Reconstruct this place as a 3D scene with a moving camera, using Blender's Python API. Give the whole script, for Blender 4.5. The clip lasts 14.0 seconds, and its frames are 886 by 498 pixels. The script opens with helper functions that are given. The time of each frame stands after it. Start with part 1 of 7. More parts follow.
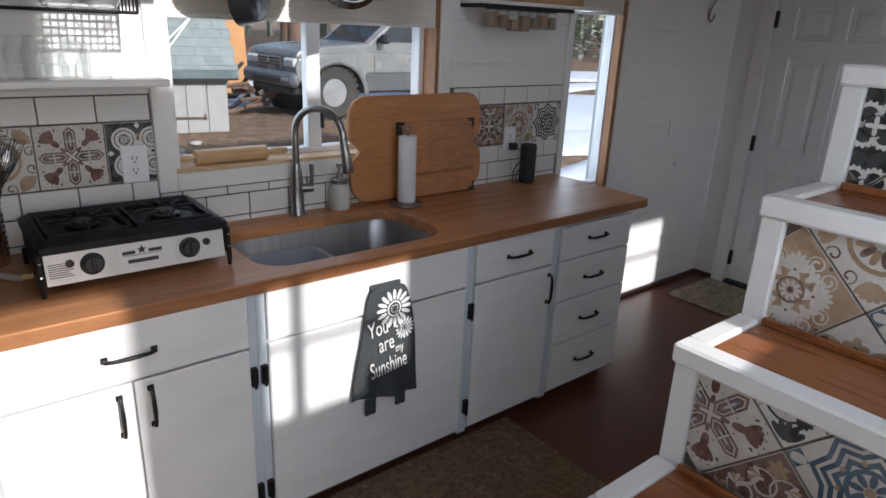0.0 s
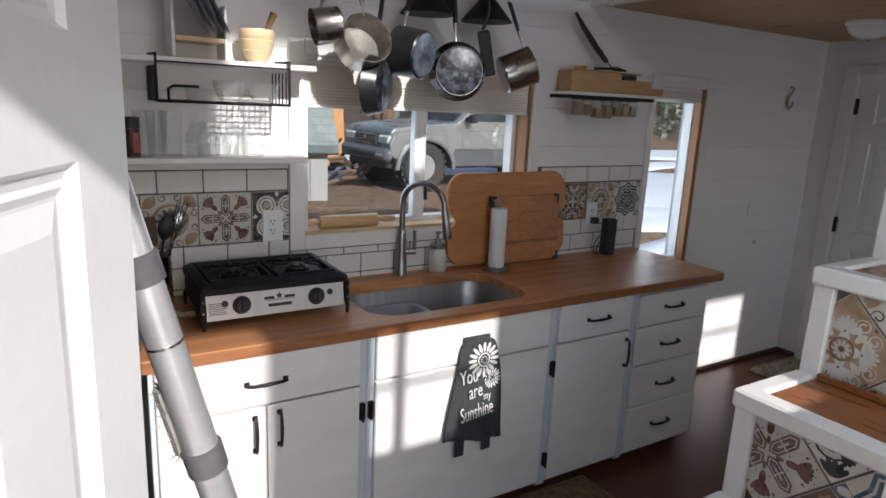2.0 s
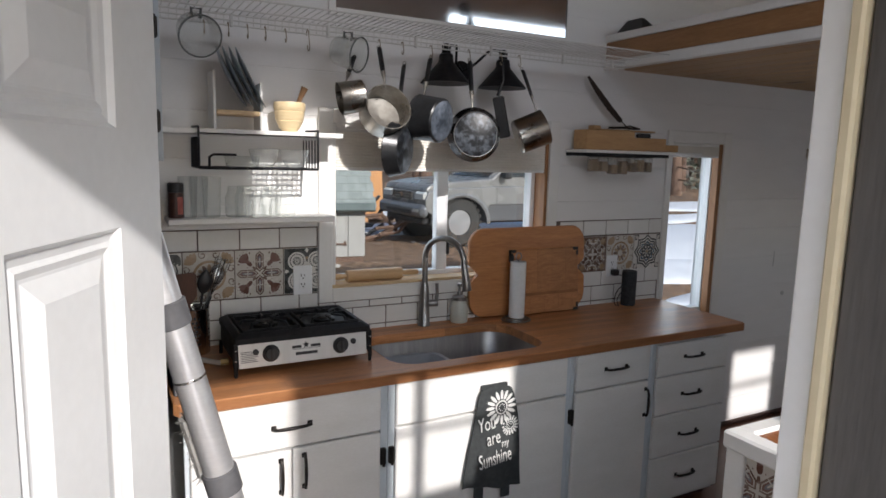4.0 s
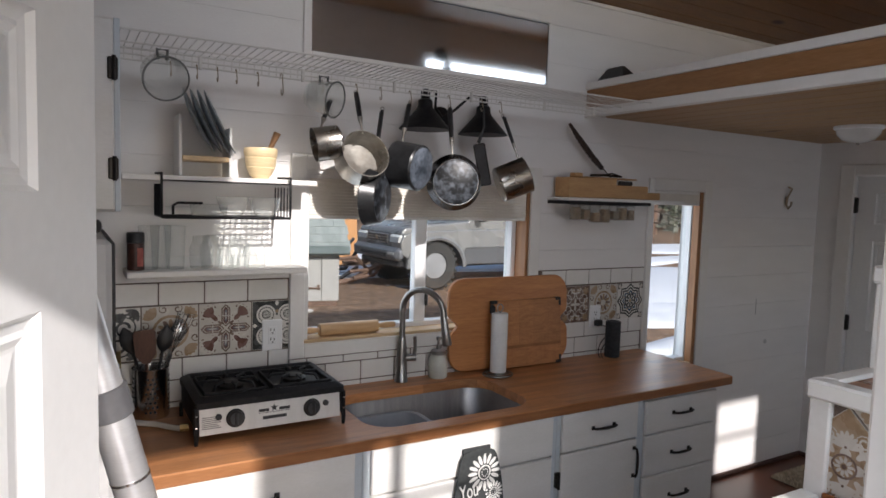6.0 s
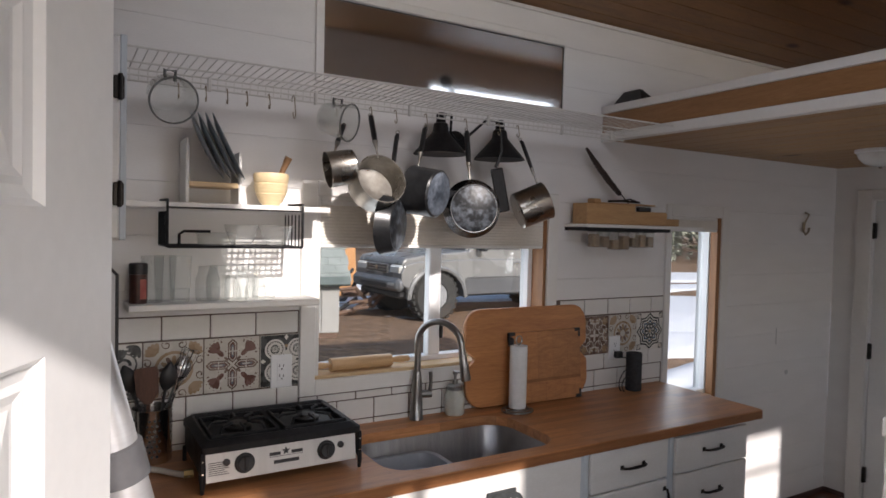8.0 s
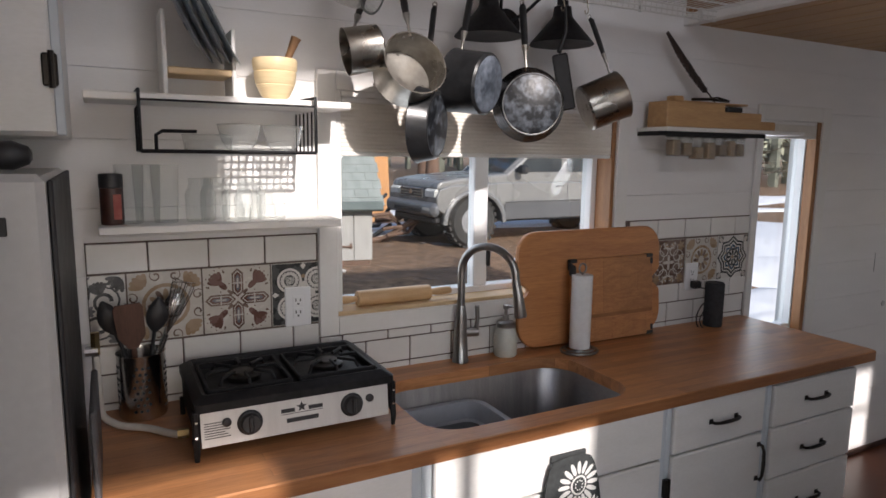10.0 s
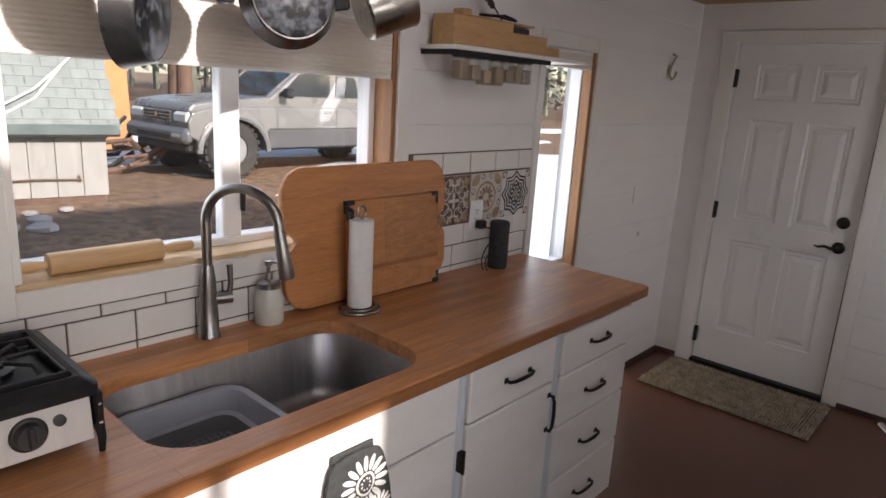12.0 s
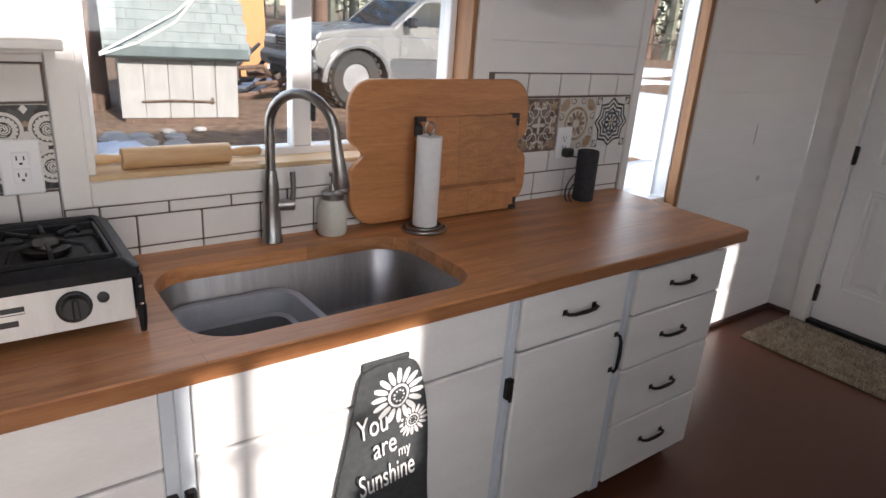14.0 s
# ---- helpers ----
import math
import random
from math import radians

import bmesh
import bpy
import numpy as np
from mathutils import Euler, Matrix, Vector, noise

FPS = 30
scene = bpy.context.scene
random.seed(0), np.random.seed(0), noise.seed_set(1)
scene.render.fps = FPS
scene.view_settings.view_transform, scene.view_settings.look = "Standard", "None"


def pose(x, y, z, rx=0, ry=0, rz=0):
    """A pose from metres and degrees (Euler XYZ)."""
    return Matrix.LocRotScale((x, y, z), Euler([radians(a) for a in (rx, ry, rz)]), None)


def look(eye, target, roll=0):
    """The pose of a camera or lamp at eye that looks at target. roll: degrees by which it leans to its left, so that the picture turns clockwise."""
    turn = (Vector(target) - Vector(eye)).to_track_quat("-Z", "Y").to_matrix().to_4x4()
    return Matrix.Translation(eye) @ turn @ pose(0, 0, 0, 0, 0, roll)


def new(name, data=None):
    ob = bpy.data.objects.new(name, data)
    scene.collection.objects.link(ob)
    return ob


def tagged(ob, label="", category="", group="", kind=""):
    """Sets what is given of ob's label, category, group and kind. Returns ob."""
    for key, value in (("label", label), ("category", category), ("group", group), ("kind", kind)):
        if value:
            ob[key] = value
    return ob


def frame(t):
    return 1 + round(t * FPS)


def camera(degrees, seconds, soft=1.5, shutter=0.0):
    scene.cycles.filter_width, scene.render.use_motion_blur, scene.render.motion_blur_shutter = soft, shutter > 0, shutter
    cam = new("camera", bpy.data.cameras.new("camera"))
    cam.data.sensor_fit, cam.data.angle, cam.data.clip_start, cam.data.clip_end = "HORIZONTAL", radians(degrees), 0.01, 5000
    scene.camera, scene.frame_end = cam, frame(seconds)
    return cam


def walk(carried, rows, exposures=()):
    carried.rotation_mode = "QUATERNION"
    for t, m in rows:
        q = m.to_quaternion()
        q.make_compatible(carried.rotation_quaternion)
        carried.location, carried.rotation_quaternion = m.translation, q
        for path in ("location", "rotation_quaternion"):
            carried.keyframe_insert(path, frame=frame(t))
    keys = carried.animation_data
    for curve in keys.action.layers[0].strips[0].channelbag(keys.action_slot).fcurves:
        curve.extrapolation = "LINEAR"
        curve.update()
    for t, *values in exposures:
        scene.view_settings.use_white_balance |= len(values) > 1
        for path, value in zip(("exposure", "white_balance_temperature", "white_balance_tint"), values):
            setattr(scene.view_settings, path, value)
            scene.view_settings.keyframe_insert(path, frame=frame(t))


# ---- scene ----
cam = camera(68.9, 14.0, soft=1.6)
SKY, SUN, FILL = 0.12, 3.15, 4.9
EXPOSURES = [(0, 0.84, 5950, 13), (0.9, 0.98, 5950, 12), (2, 0.74, 6150, 13), (3, 0.66, 6250, 13), (5.5, 0.57, 6150, 13), (6.5, 0.96, 6500, 17), (7.2, 0.80, 6500, 17), (8.2, 0.81, 6500, 17),
             (10.5, 0.80, 6450, 17), (11.2, 0.88, 6550, 18), (12, 1.28, 6800, 20), (12.5, 1.46, 6900, 21), (13.2, 1.46, 6800, 20), (14, 1.42, 6500, 17)]
PATH = [
    (0, (0.102, 0.031, 1.652), (1.299, 1.494, 1.001), 2.5),
    (0.5, (0.057, -0.014, 1.669), (1.139, 1.564, 1.086), 3.3),
    (1, (-0.01, -0.051, 1.669), (1.045, 1.571, 1.163), 5.6),
    (1.5, (-0.079, -0.119, 1.674), (0.951, 1.516, 1.157), 3.9),
    (2, (-0.12, -0.185, 1.694), (0.91, 1.47, 1.247), 2.7),
    (2.5, (-0.127, -0.208, 1.705), (0.957, 1.43, 1.333), 2.8),
    (3, (-0.125, -0.246, 1.715), (0.88, 1.449, 1.374), 2.6),
    (3.2, (-0.115, -0.273, 1.717), (0.86, 1.443, 1.391), 2.4),
    (5.3, (-0.111, -0.405, 1.721), (0.796, 1.359, 1.464), 1.4),
    (5.5, (-0.096, -0.365, 1.737), (0.818, 1.397, 1.492), 2.0),
    (6, (-0.067, -0.229, 1.749), (0.935, 1.494, 1.589), 1.8),
    (6.5, (-0.086, -0.155, 1.741), (0.925, 1.571, 1.725), 1.6),
    (7, (-0.082, -0.124, 1.745), (0.954, 1.587, 1.738), 0.3),
    (7.5, (-0.089, -0.103, 1.742), (0.907, 1.632, 1.735), 0.9),
    (8, (-0.081, -0.073, 1.733), (0.935, 1.649, 1.667), 1.4),
    (8.2, (-0.067, -0.053, 1.739), (0.972, 1.653, 1.644), 1.3),
    (10.3, (0.163, 0.391, 1.65), (1.073, 2.141, 1.316), 0.9),
    (10.5, (0.19, 0.395, 1.653), (1.133, 2.123, 1.299), 1.7),
    (11, (0.238, 0.52, 1.635), (1.294, 2.178, 1.267), 1.0),
    (11.5, (0.334, 0.617, 1.65), (1.62, 2.096, 1.254), 2.3),
    (12, (0.382, 0.724, 1.624), (1.833, 2.013, 1.142), 3.4),
    (12.5, (0.42, 0.75, 1.597), (1.898, 1.963, 1.009), 4.0),
    (13, (0.461, 0.738, 1.58), (1.917, 1.949, 0.939), 4.5),
    (13.5, (0.52, 0.68, 1.582), (1.879, 1.999, 0.939), 4.7),
    (14, (0.549, 0.636, 1.559), (1.691, 2.132, 0.88), 4.2),
]
walk(cam, [(t, look(eye, target, roll)) for t, eye, target, roll in PATH],
     exposures=EXPOSURES)

# ---- world and sun ----
SUN_DX, SUN_DZ = -0.03, -0.53          # the sun's way for each metre to the north
world = bpy.data.worlds.new("sky")
scene.world = world
world.use_nodes = True
wn = world.node_tree
sky = wn.nodes.new("ShaderNodeTexSky")
sky.sky_type = "NISHITA"
sky.sun_disc = False
sky.sun_elevation = math.atan2(-SUN_DZ, math.hypot(SUN_DX, 1))
sky.sun_rotation = math.radians(180) + math.atan2(SUN_DX, 1)
wn.links.new(sky.outputs[0], wn.nodes["Background"].inputs[0])
wn.nodes["Background"].inputs[1].default_value = SKY
sun = new("sun", bpy.data.lights.new("sun", "SUN"))
sun.data.energy, sun.data.angle, sun.data.color = SUN, radians(1.4), (1.0, 0.94, 0.86)
sun.matrix_world = look((0, 0, 0), (SUN_DX, 1, SUN_DZ))




def sky_lamp(name, x, y, z, w, h, aim, watts):
    """Stands in for the sky's light in an opening."""
    ob = new(name, bpy.data.lights.new(name, "AREA"))
    ob.data.shape, ob.data.size, ob.data.size_y = "RECTANGLE", w, h
    ob.data.energy, ob.data.color = watts, (0.90, 0.95, 1.0)
    ob.matrix_world = look((x, y, z), (x + aim[0], y + aim[1], z + aim[2]))


sky_lamp("entrance_daylight", 0.06, -0.85, 1.2, 0.8, 1.5, (0.0, 1, -.15), FILL * .5)
sky_lamp("south_window_daylight", 1.12, -0.06, 1.53, 0.5, 0.6, (0.2, 1, -.1), FILL * .5)
sky_lamp("south_window_daylight", 3.77, -0.06, 1.51, 0.42, 0.5, (.7, 1, -.7), FILL * .58)
sky_lamp("clerestory_daylight", 1.0, -0.06, 2.92, 0.9, 0.5, (0.1, 1, -.5), FILL * .75)
sky_lamp("loft_window_daylight", 3.25, -0.06, 2.81, 1.3, 0.26, (0, 1, -.1), FILL * .4)
sky_lamp("sink_window_daylight", 1.35, 2.53, 1.4, 1.0, 0.4, (0, -1, 0), FILL * .25)
sky_lamp("tall_window_daylight", 3.0, 2.53, 1.3, 0.26, 0.9, (-.1, -1, 0), FILL * .25)

# ---- geometry helpers ----
class Geo:
    """Vertices and faces of one mesh, with a material slot for each face."""

    def __init__(self):
        self.v, self.f, self.m, self.smooth, self.weld = [], [], [], [], False

    def add(self, vs, fs, mat=0, smooth=False):
        n = len(self.v)
        self.v += [tuple(p) for p in vs]
        self.f += [tuple(i + n for i in f) for f in fs]
        self.m += [mat] * len(fs)
        self.smooth += [smooth] * len(fs)
        return self

    def box(self, x0, x1, y0, y1, z0, z1, b=0.0, mat=0):
        if b <= 0:
            vs = [(x, y, z) for x in (x0, x1) for y in (y0, y1) for z in (z0, z1)]
            fs = [(0, 1, 3, 2), (4, 6, 7, 5), (0, 4, 5, 1), (2, 3, 7, 6), (0, 2, 6, 4), (1, 5, 7, 3)]
            return self.add(vs, fs, mat)
        b = min(b, (x1 - x0) * .45, (y1 - y0) * .45, (z1 - z0) * .45)
        lo, hi = (x0, y0, z0), (x1, y1, z1)
        vs, idx = [], {}
        for sx in (0, 1):
            for sy in (0, 1):
                for sz in (0, 1):
                    s = (sx, sy, sz)
                    for a in range(3):
                        p = [(hi[k] - (0 if k == a else b)) if s[k] else (lo[k] + (0 if k == a else b)) for k in range(3)]
                        idx[(s, a)] = len(vs)
                        vs.append(p)
        fs = []
        for a in range(3):
            u, w = (a + 1) % 3, (a + 2) % 3
            for sa in (0, 1):
                ring = []
                for su, sw in ((0, 0), (1, 0), (1, 1), (0, 1)):
                    s = [0, 0, 0]
                    s[a], s[u], s[w] = sa, su, sw
                    ring.append(idx[(tuple(s), a)])
                fs.append(tuple(ring if sa else ring[::-1]))
            for su in (0, 1):
                for sw in (0, 1):
                    s0, s1 = [0, 0, 0], [0, 0, 0]
                    s0[u], s0[w], s0[a] = su, sw, 0
                    s1[u], s1[w], s1[a] = su, sw, 1
                    q = (idx[(tuple(s0), u)], idx[(tuple(s1), u)], idx[(tuple(s1), w)], idx[(tuple(s0), w)])
                    fs.append(q if su != sw else q[::-1])
        for sx in (0, 1):
            for sy in (0, 1):
                for sz in (0, 1):
                    s = (sx, sy, sz)
                    q = tuple(idx[(s, a)] for a in range(3))
                    fs.append(q if (sx + sy + sz) % 2 else q[::-1])
        return self.add(vs, fs, mat)

    def loft(self, loops, mat=0, smooth=True, closed=False, caps=(False, False)):
        n = len(loops[0])
        vs = [p for lp in loops for p in lp]
        fs = []
        k = len(loops)
        for i in range(k if closed else k - 1):
            for j in range(n):
                a, b2 = i * n + j, i * n + (j + 1) % n
                c, d = ((i + 1) % k) * n + (j + 1) % n, ((i + 1) % k) * n + j
                fs.append((a, b2, c, d))
        self.add(vs, fs, mat, smooth)
        if caps[0]:
            self.add(loops[0], [tuple(range(n))[::-1]], mat)
        if caps[1]:
            self.add(loops[-1], [tuple(range(n))], mat)
        return self

    def lathe(self, profile, m=None, seg=28, mat=0, smooth=True):
        """A profile of (radius, height) turned about z, set by the pose m."""
        m = m or Matrix()
        loops = [[m @ Vector((r * math.cos(2 * math.pi * j / seg), r * math.sin(2 * math.pi * j / seg), h)) for j in range(seg)]
                 for r, h in profile]
        return self.loft(loops, mat, smooth, caps=(profile[0][0] > 1e-5, profile[-1][0] > 1e-5))

    def tube(self, pts, r, seg=8, mat=0, closed=False, flat=1.0):
        pts = [Vector(p) for p in pts]
        loops, n, up = [], len(pts), None
        for i, p in enumerate(pts):
            a = pts[i - 1] if (i > 0 or closed) else p
            c = pts[(i + 1) % n] if (i < n - 1 or closed) else p
            d = (c - a).normalized()
            if up is None:
                up = Vector((0, 0, 1)) if abs(d.z) < .9 else Vector((1, 0, 0))
            side = d.cross(up).normalized()
            up = side.cross(d).normalized()
            rr = r[i] if isinstance(r, (list, tuple)) else r
            loops.append([p + rr * (math.cos(2 * math.pi * j / seg) * side + flat * math.sin(2 * math.pi * j / seg) * up) for j in range(seg)])
        return self.loft(loops, mat, True, closed, (not closed, not closed))

    def prism(self, poly, m, depth, mat=0):
        """A flat outline in x and y, given thickness along z, set by the pose m."""
        n = len(poly)
        vs = [m @ Vector((x, y, 0)) for x, y in poly] + [m @ Vector((x, y, depth)) for x, y in poly]
        fs = [tuple(range(n))[::-1], tuple(range(n, 2 * n))] + [(i, (i + 1) % n, n + (i + 1) % n, n + i) for i in range(n)]
        return self.add(vs, fs, mat)

    def flatpoly(self, poly, m, mat=0):
        return self.add([m @ Vector((x, y, 0)) for x, y in poly], [tuple(range(len(poly)))], mat)

    def mesh(self, name, mats):
        me = bpy.data.meshes.new(name)
        me.from_pydata(self.v, [], self.f)
        for mt in mats:
            me.materials.append(mt)
        me.polygons.foreach_set("material_index", self.m)
        me.polygons.foreach_set("use_smooth", self.smooth)
        bm = bmesh.new()
        bm.from_mesh(me)
        if self.weld:
            bmesh.ops.remove_doubles(bm, verts=bm.verts, dist=1e-5)
        bmesh.ops.recalc_face_normals(bm, faces=bm.faces)
        if any(self.smooth):
            for e in bm.edges:
                if len(e.link_faces) == 2 and e.calc_face_angle(0) > 0.75:
                    e.smooth = False
        bm.to_mesh(me)
        bm.free()
        return me


ORIGIN = {}


def thing(name, label, category, at=(0, 0, 0), group="", kind=""):
    ob = new(name)
    ob.empty_display_size = 0.05
    ob.location = at
    ORIGIN[ob.name] = Vector(at)
    return tagged(ob, label, category, group, kind)


def hang(ob, parent):
    ob.parent = parent
    if parent.name in ORIGIN:
        ob.matrix_parent_inverse = Matrix.Translation(ORIGIN[parent.name]).inverted()
    return ob


def part(name, geo, mat, parent, label=""):
    mats = mat if isinstance(mat, (list, tuple)) else [mat]
    ob = new(name, geo.mesh(name, mats))
    hang(ob, parent)
    return tagged(ob, label)


def solid(name, geo, mat, label, category, group="", kind=""):
    mats = mat if isinstance(mat, (list, tuple)) else [mat]
    return tagged(new(name, geo.mesh(name, mats)), label, category, group, kind)


def text_mesh(name, words, size, m, mat, parent, depth=0.0004):
    cu = bpy.data.curves.new(name, "FONT")
    cu.body, cu.size, cu.extrude, cu.align_x = words, size, depth, "CENTER"
    tmp = bpy.data.objects.new(name, cu)
    scene.collection.objects.link(tmp)
    dg = bpy.context.evaluated_depsgraph_get()
    me = bpy.data.meshes.new_from_object(tmp.evaluated_get(dg))
    bpy.data.objects.remove(tmp)
    me.transform(m)
    me.materials.clear()
    me.materials.append(mat)
    ob = new(name, me)
    return hang(ob, parent)


# ---- materials ----
def mat_base(name, color, rough=0.6, metal=0.0, spec=0.5):
    m = bpy.data.materials.new(name)
    m.use_nodes = True
    b = m.node_tree.nodes["Principled BSDF"]
    b.inputs["Base Color"].default_value = (*color, 1)
    b.inputs["Roughness"].default_value = rough
    b.inputs["Metallic"].default_value = metal
    b.inputs["Specular IOR Level"].default_value = spec
    return m, m.node_tree, b


def painted(name, c1, c2, scale=6.0, rough=0.6, bump=0.15, stretch=(1, 1, 1), fine=60.0, metal=0.0, mix=(0.35, 0.7), random_tint=0.0, rough_var=0.12):
    """Two colours over noise at two sizes, fine relief, uneven gloss."""
    m, nt, b = mat_base(name, c1, rough, metal)
    N, L = nt.nodes, nt.links
    tc = N.new("ShaderNodeTexCoord")
    mp = N.new("ShaderNodeMapping")
    mp.inputs["Scale"].default_value = stretch
    L.new(tc.outputs["Object"], mp.inputs[0])
    n1 = N.new("ShaderNodeTexNoise")
    n1.inputs["Scale"].default_value, n1.inputs["Detail"].default_value = scale, 6
    n2 = N.new("ShaderNodeTexNoise")
    n2.inputs["Scale"].default_value, n2.inputs["Detail"].default_value = fine, 4
    L.new(mp.outputs[0], n1.inputs[0])
    L.new(mp.outputs[0], n2.inputs[0])
    add = N.new("ShaderNodeMath")
    add.operation = "MULTIPLY_ADD"
    add.inputs[1].default_value = 0.35
    L.new(n2.outputs[0], add.inputs[0])
    sc = N.new("ShaderNodeMath")
    sc.operation = "MULTIPLY"
    sc.inputs[1].default_value = 0.65
    L.new(n1.outputs[0], sc.inputs[0])
    L.new(sc.outputs[0], add.inputs[2])
    rmp = N.new("ShaderNodeValToRGB")
    rmp.color_ramp.elements[0].position, rmp.color_ramp.elements[1].position = mix
    rmp.color_ramp.elements[0].color, rmp.color_ramp.elements[1].color = (*c1, 1), (*c2, 1)
    L.new(add.outputs[0], rmp.inputs[0])
    out = rmp.outputs[0]
    if random_tint:
        oi = N.new("ShaderNodeObjectInfo")
        geo = N.new("ShaderNodeNewGeometry")
        sm = N.new("ShaderNodeMath")
        sm.operation = "ADD"
        L.new(oi.outputs["Random"], sm.inputs[0])
        L.new(geo.outputs["Random Per Island"], sm.inputs[1])
        mr = N.new("ShaderNodeMapRange")
        mr.inputs[2].default_value = 2.0
        mr.inputs[3].default_value, mr.inputs[4].default_value = 1 - random_tint, 1 + random_tint
        L.new(sm.outputs[0], mr.inputs[0])
        hs = N.new("ShaderNodeHueSaturation")
        L.new(mr.outputs[0], hs.inputs["Value"])
        L.new(out, hs.inputs["Color"])
        out = hs.outputs[0]
    L.new(out, b.inputs["Base Color"])
    rr = N.new("ShaderNodeMapRange")
    rr.inputs[3].default_value, rr.inputs[4].default_value = max(rough - rough_var, 0.03), min(rough + rough_var, 1)
    L.new(n1.outputs[0], rr.inputs[0])
    L.new(rr.outputs[0], b.inputs["Roughness"])
    if bump:
        bp = N.new("ShaderNodeBump")
        bp.inputs["Strength"].default_value, bp.inputs["Distance"].default_value = bump, 0.004
        L.new(n2.outputs[0], bp.inputs["Height"])
        L.new(bp.outputs[0], b.inputs["Normal"])
    return m


def wood(name, dark, light, along=(1, 8, 8), rough=0.45, knots=0.0, staves=None, scale=4.0, tint=0.0):
    """Wood with stretched grain; staves=(length, width) gives glued strips along x."""
    m, nt, b = mat_base(name, light, rough)
    N, L = nt.nodes, nt.links
    tc = N.new("ShaderNodeTexCoord")
    mp = N.new("ShaderNodeMapping")
    mp.inputs["Scale"].default_value = along
    L.new(tc.outputs["Object"], mp.inputs[0])
    n1 = N.new("ShaderNodeTexNoise")
    n1.inputs["Scale"].default_value, n1.inputs["Detail"].default_value, n1.inputs["Distortion"].default_value = scale, 8, 1.2
    L.new(mp.outputs[0], n1.inputs[0])
    n2 = N.new("ShaderNodeTexNoise")
    n2.inputs["Scale"].default_value, n2.inputs["Detail"].default_value = scale * 9, 5
    L.new(mp.outputs[0], n2.inputs[0])
    mx = N.new("ShaderNodeMath")
    mx.operation = "MULTIPLY_ADD"
    mx.inputs[1].default_value = 0.4
    L.new(n2.outputs[0], mx.inputs[0])
    sc = N.new("ShaderNodeMath")
    sc.operation = "MULTIPLY"
    sc.inputs[1].default_value = 0.6
    L.new(n1.outputs[0], sc.inputs[0])
    L.new(sc.outputs[0], mx.inputs[2])
    rmp = N.new("ShaderNodeValToRGB")
    rmp.color_ramp.elements[0].position, rmp.color_ramp.elements[1].position = 0.3, 0.7
    rmp.color_ramp.elements[0].color, rmp.color_ramp.elements[1].color = (*dark, 1), (*light, 1)
    L.new(mx.outputs[0], rmp.inputs[0])
    out = rmp.outputs[0]
    if staves:
        br = N.new("ShaderNodeTexBrick")
        br.inputs["Scale"].default_value = 1.0
        br.inputs["Brick Width"].default_value, br.inputs["Row Height"].default_value = staves
        br.inputs["Mortar Size"].default_value = 0.0006
        br.inputs["Color1"].default_value, br.inputs["Color2"].default_value = (0.75, 0.75, 0.75, 1), (1.12, 1.08, 1.05, 1)
        br.inputs["Mortar"].default_value = (0.6, 0.55, 0.5, 1)
        L.new(tc.outputs["Object"], br.inputs[0])
        mm = N.new("ShaderNodeMix")
        mm.data_type, mm.blend_type = "RGBA", "MULTIPLY"
        mm.inputs[0].default_value = 1.0
        L.new(out, mm.inputs[6])
        L.new(br.outputs[0], mm.inputs[7])
        out = mm.outputs[2]
    if knots:
        vo = N.new("ShaderNodeTexVoronoi")
        vo.inputs["Scale"].default_value = knots
        mp2 = N.new("ShaderNodeMapping")
        mp2.inputs["Scale"].default_value = tuple(0.45 if a == min(along) else 1.0 for a in along)
        L.new(tc.outputs["Object"], mp2.inputs[0])
        L.new(mp2.outputs[0], vo.inputs[0])
        kr = N.new("ShaderNodeValToRGB")
        kr.color_ramp.elements[0].position, kr.color_ramp.elements[1].position = 0.07, 0.17
        kr.color_ramp.elements[0].color, kr.color_ramp.elements[1].color = (0.22, 0.13, 0.08, 1), (1, 1, 1, 1)
        L.new(vo.outputs[0], kr.inputs[0])
        mm = N.new("ShaderNodeMix")
        mm.data_type, mm.blend_type = "RGBA", "MULTIPLY"
        mm.inputs[0].default_value = 1.0
        L.new(out, mm.inputs[6])
        L.new(kr.outputs[0], mm.inputs[7])
        out = mm.outputs[2]
    if tint:
        oi = N.new("ShaderNodeObjectInfo")
        geo = N.new("ShaderNodeNewGeometry")
        sm = N.new("ShaderNodeMath")
        sm.operation = "ADD"
        L.new(oi.outputs["Random"], sm.inputs[0])
        L.new(geo.outputs["Random Per Island"], sm.inputs[1])
        mr = N.new("ShaderNodeMapRange")
        mr.inputs[2].default_value, mr.inputs[3].default_value, mr.inputs[4].default_value = 2.0, 1 - tint, 1 + tint
        L.new(sm.outputs[0], mr.inputs[0])
        hs = N.new("ShaderNodeHueSaturation")
        L.new(mr.outputs[0], hs.inputs["Value"])
        L.new(out, hs.inputs["Color"])
        out = hs.outputs[0]
    L.new(out, b.inputs["Base Color"])
    bp = N.new("ShaderNodeBump")
    bp.inputs["Strength"].default_value, bp.inputs["Distance"].default_value = 0.12, 0.003
    L.new(n2.outputs[0], bp.inputs["Height"])
    L.new(bp.outputs[0], b.inputs["Normal"])
    rr = N.new("ShaderNodeMapRange")
    rr.inputs[3].default_value, rr.inputs[4].default_value = rough - 0.12, rough + 0.15
    L.new(n1.outputs[0], rr.inputs[0])
    L.new(rr.outputs[0], b.inputs["Roughness"])
    return m


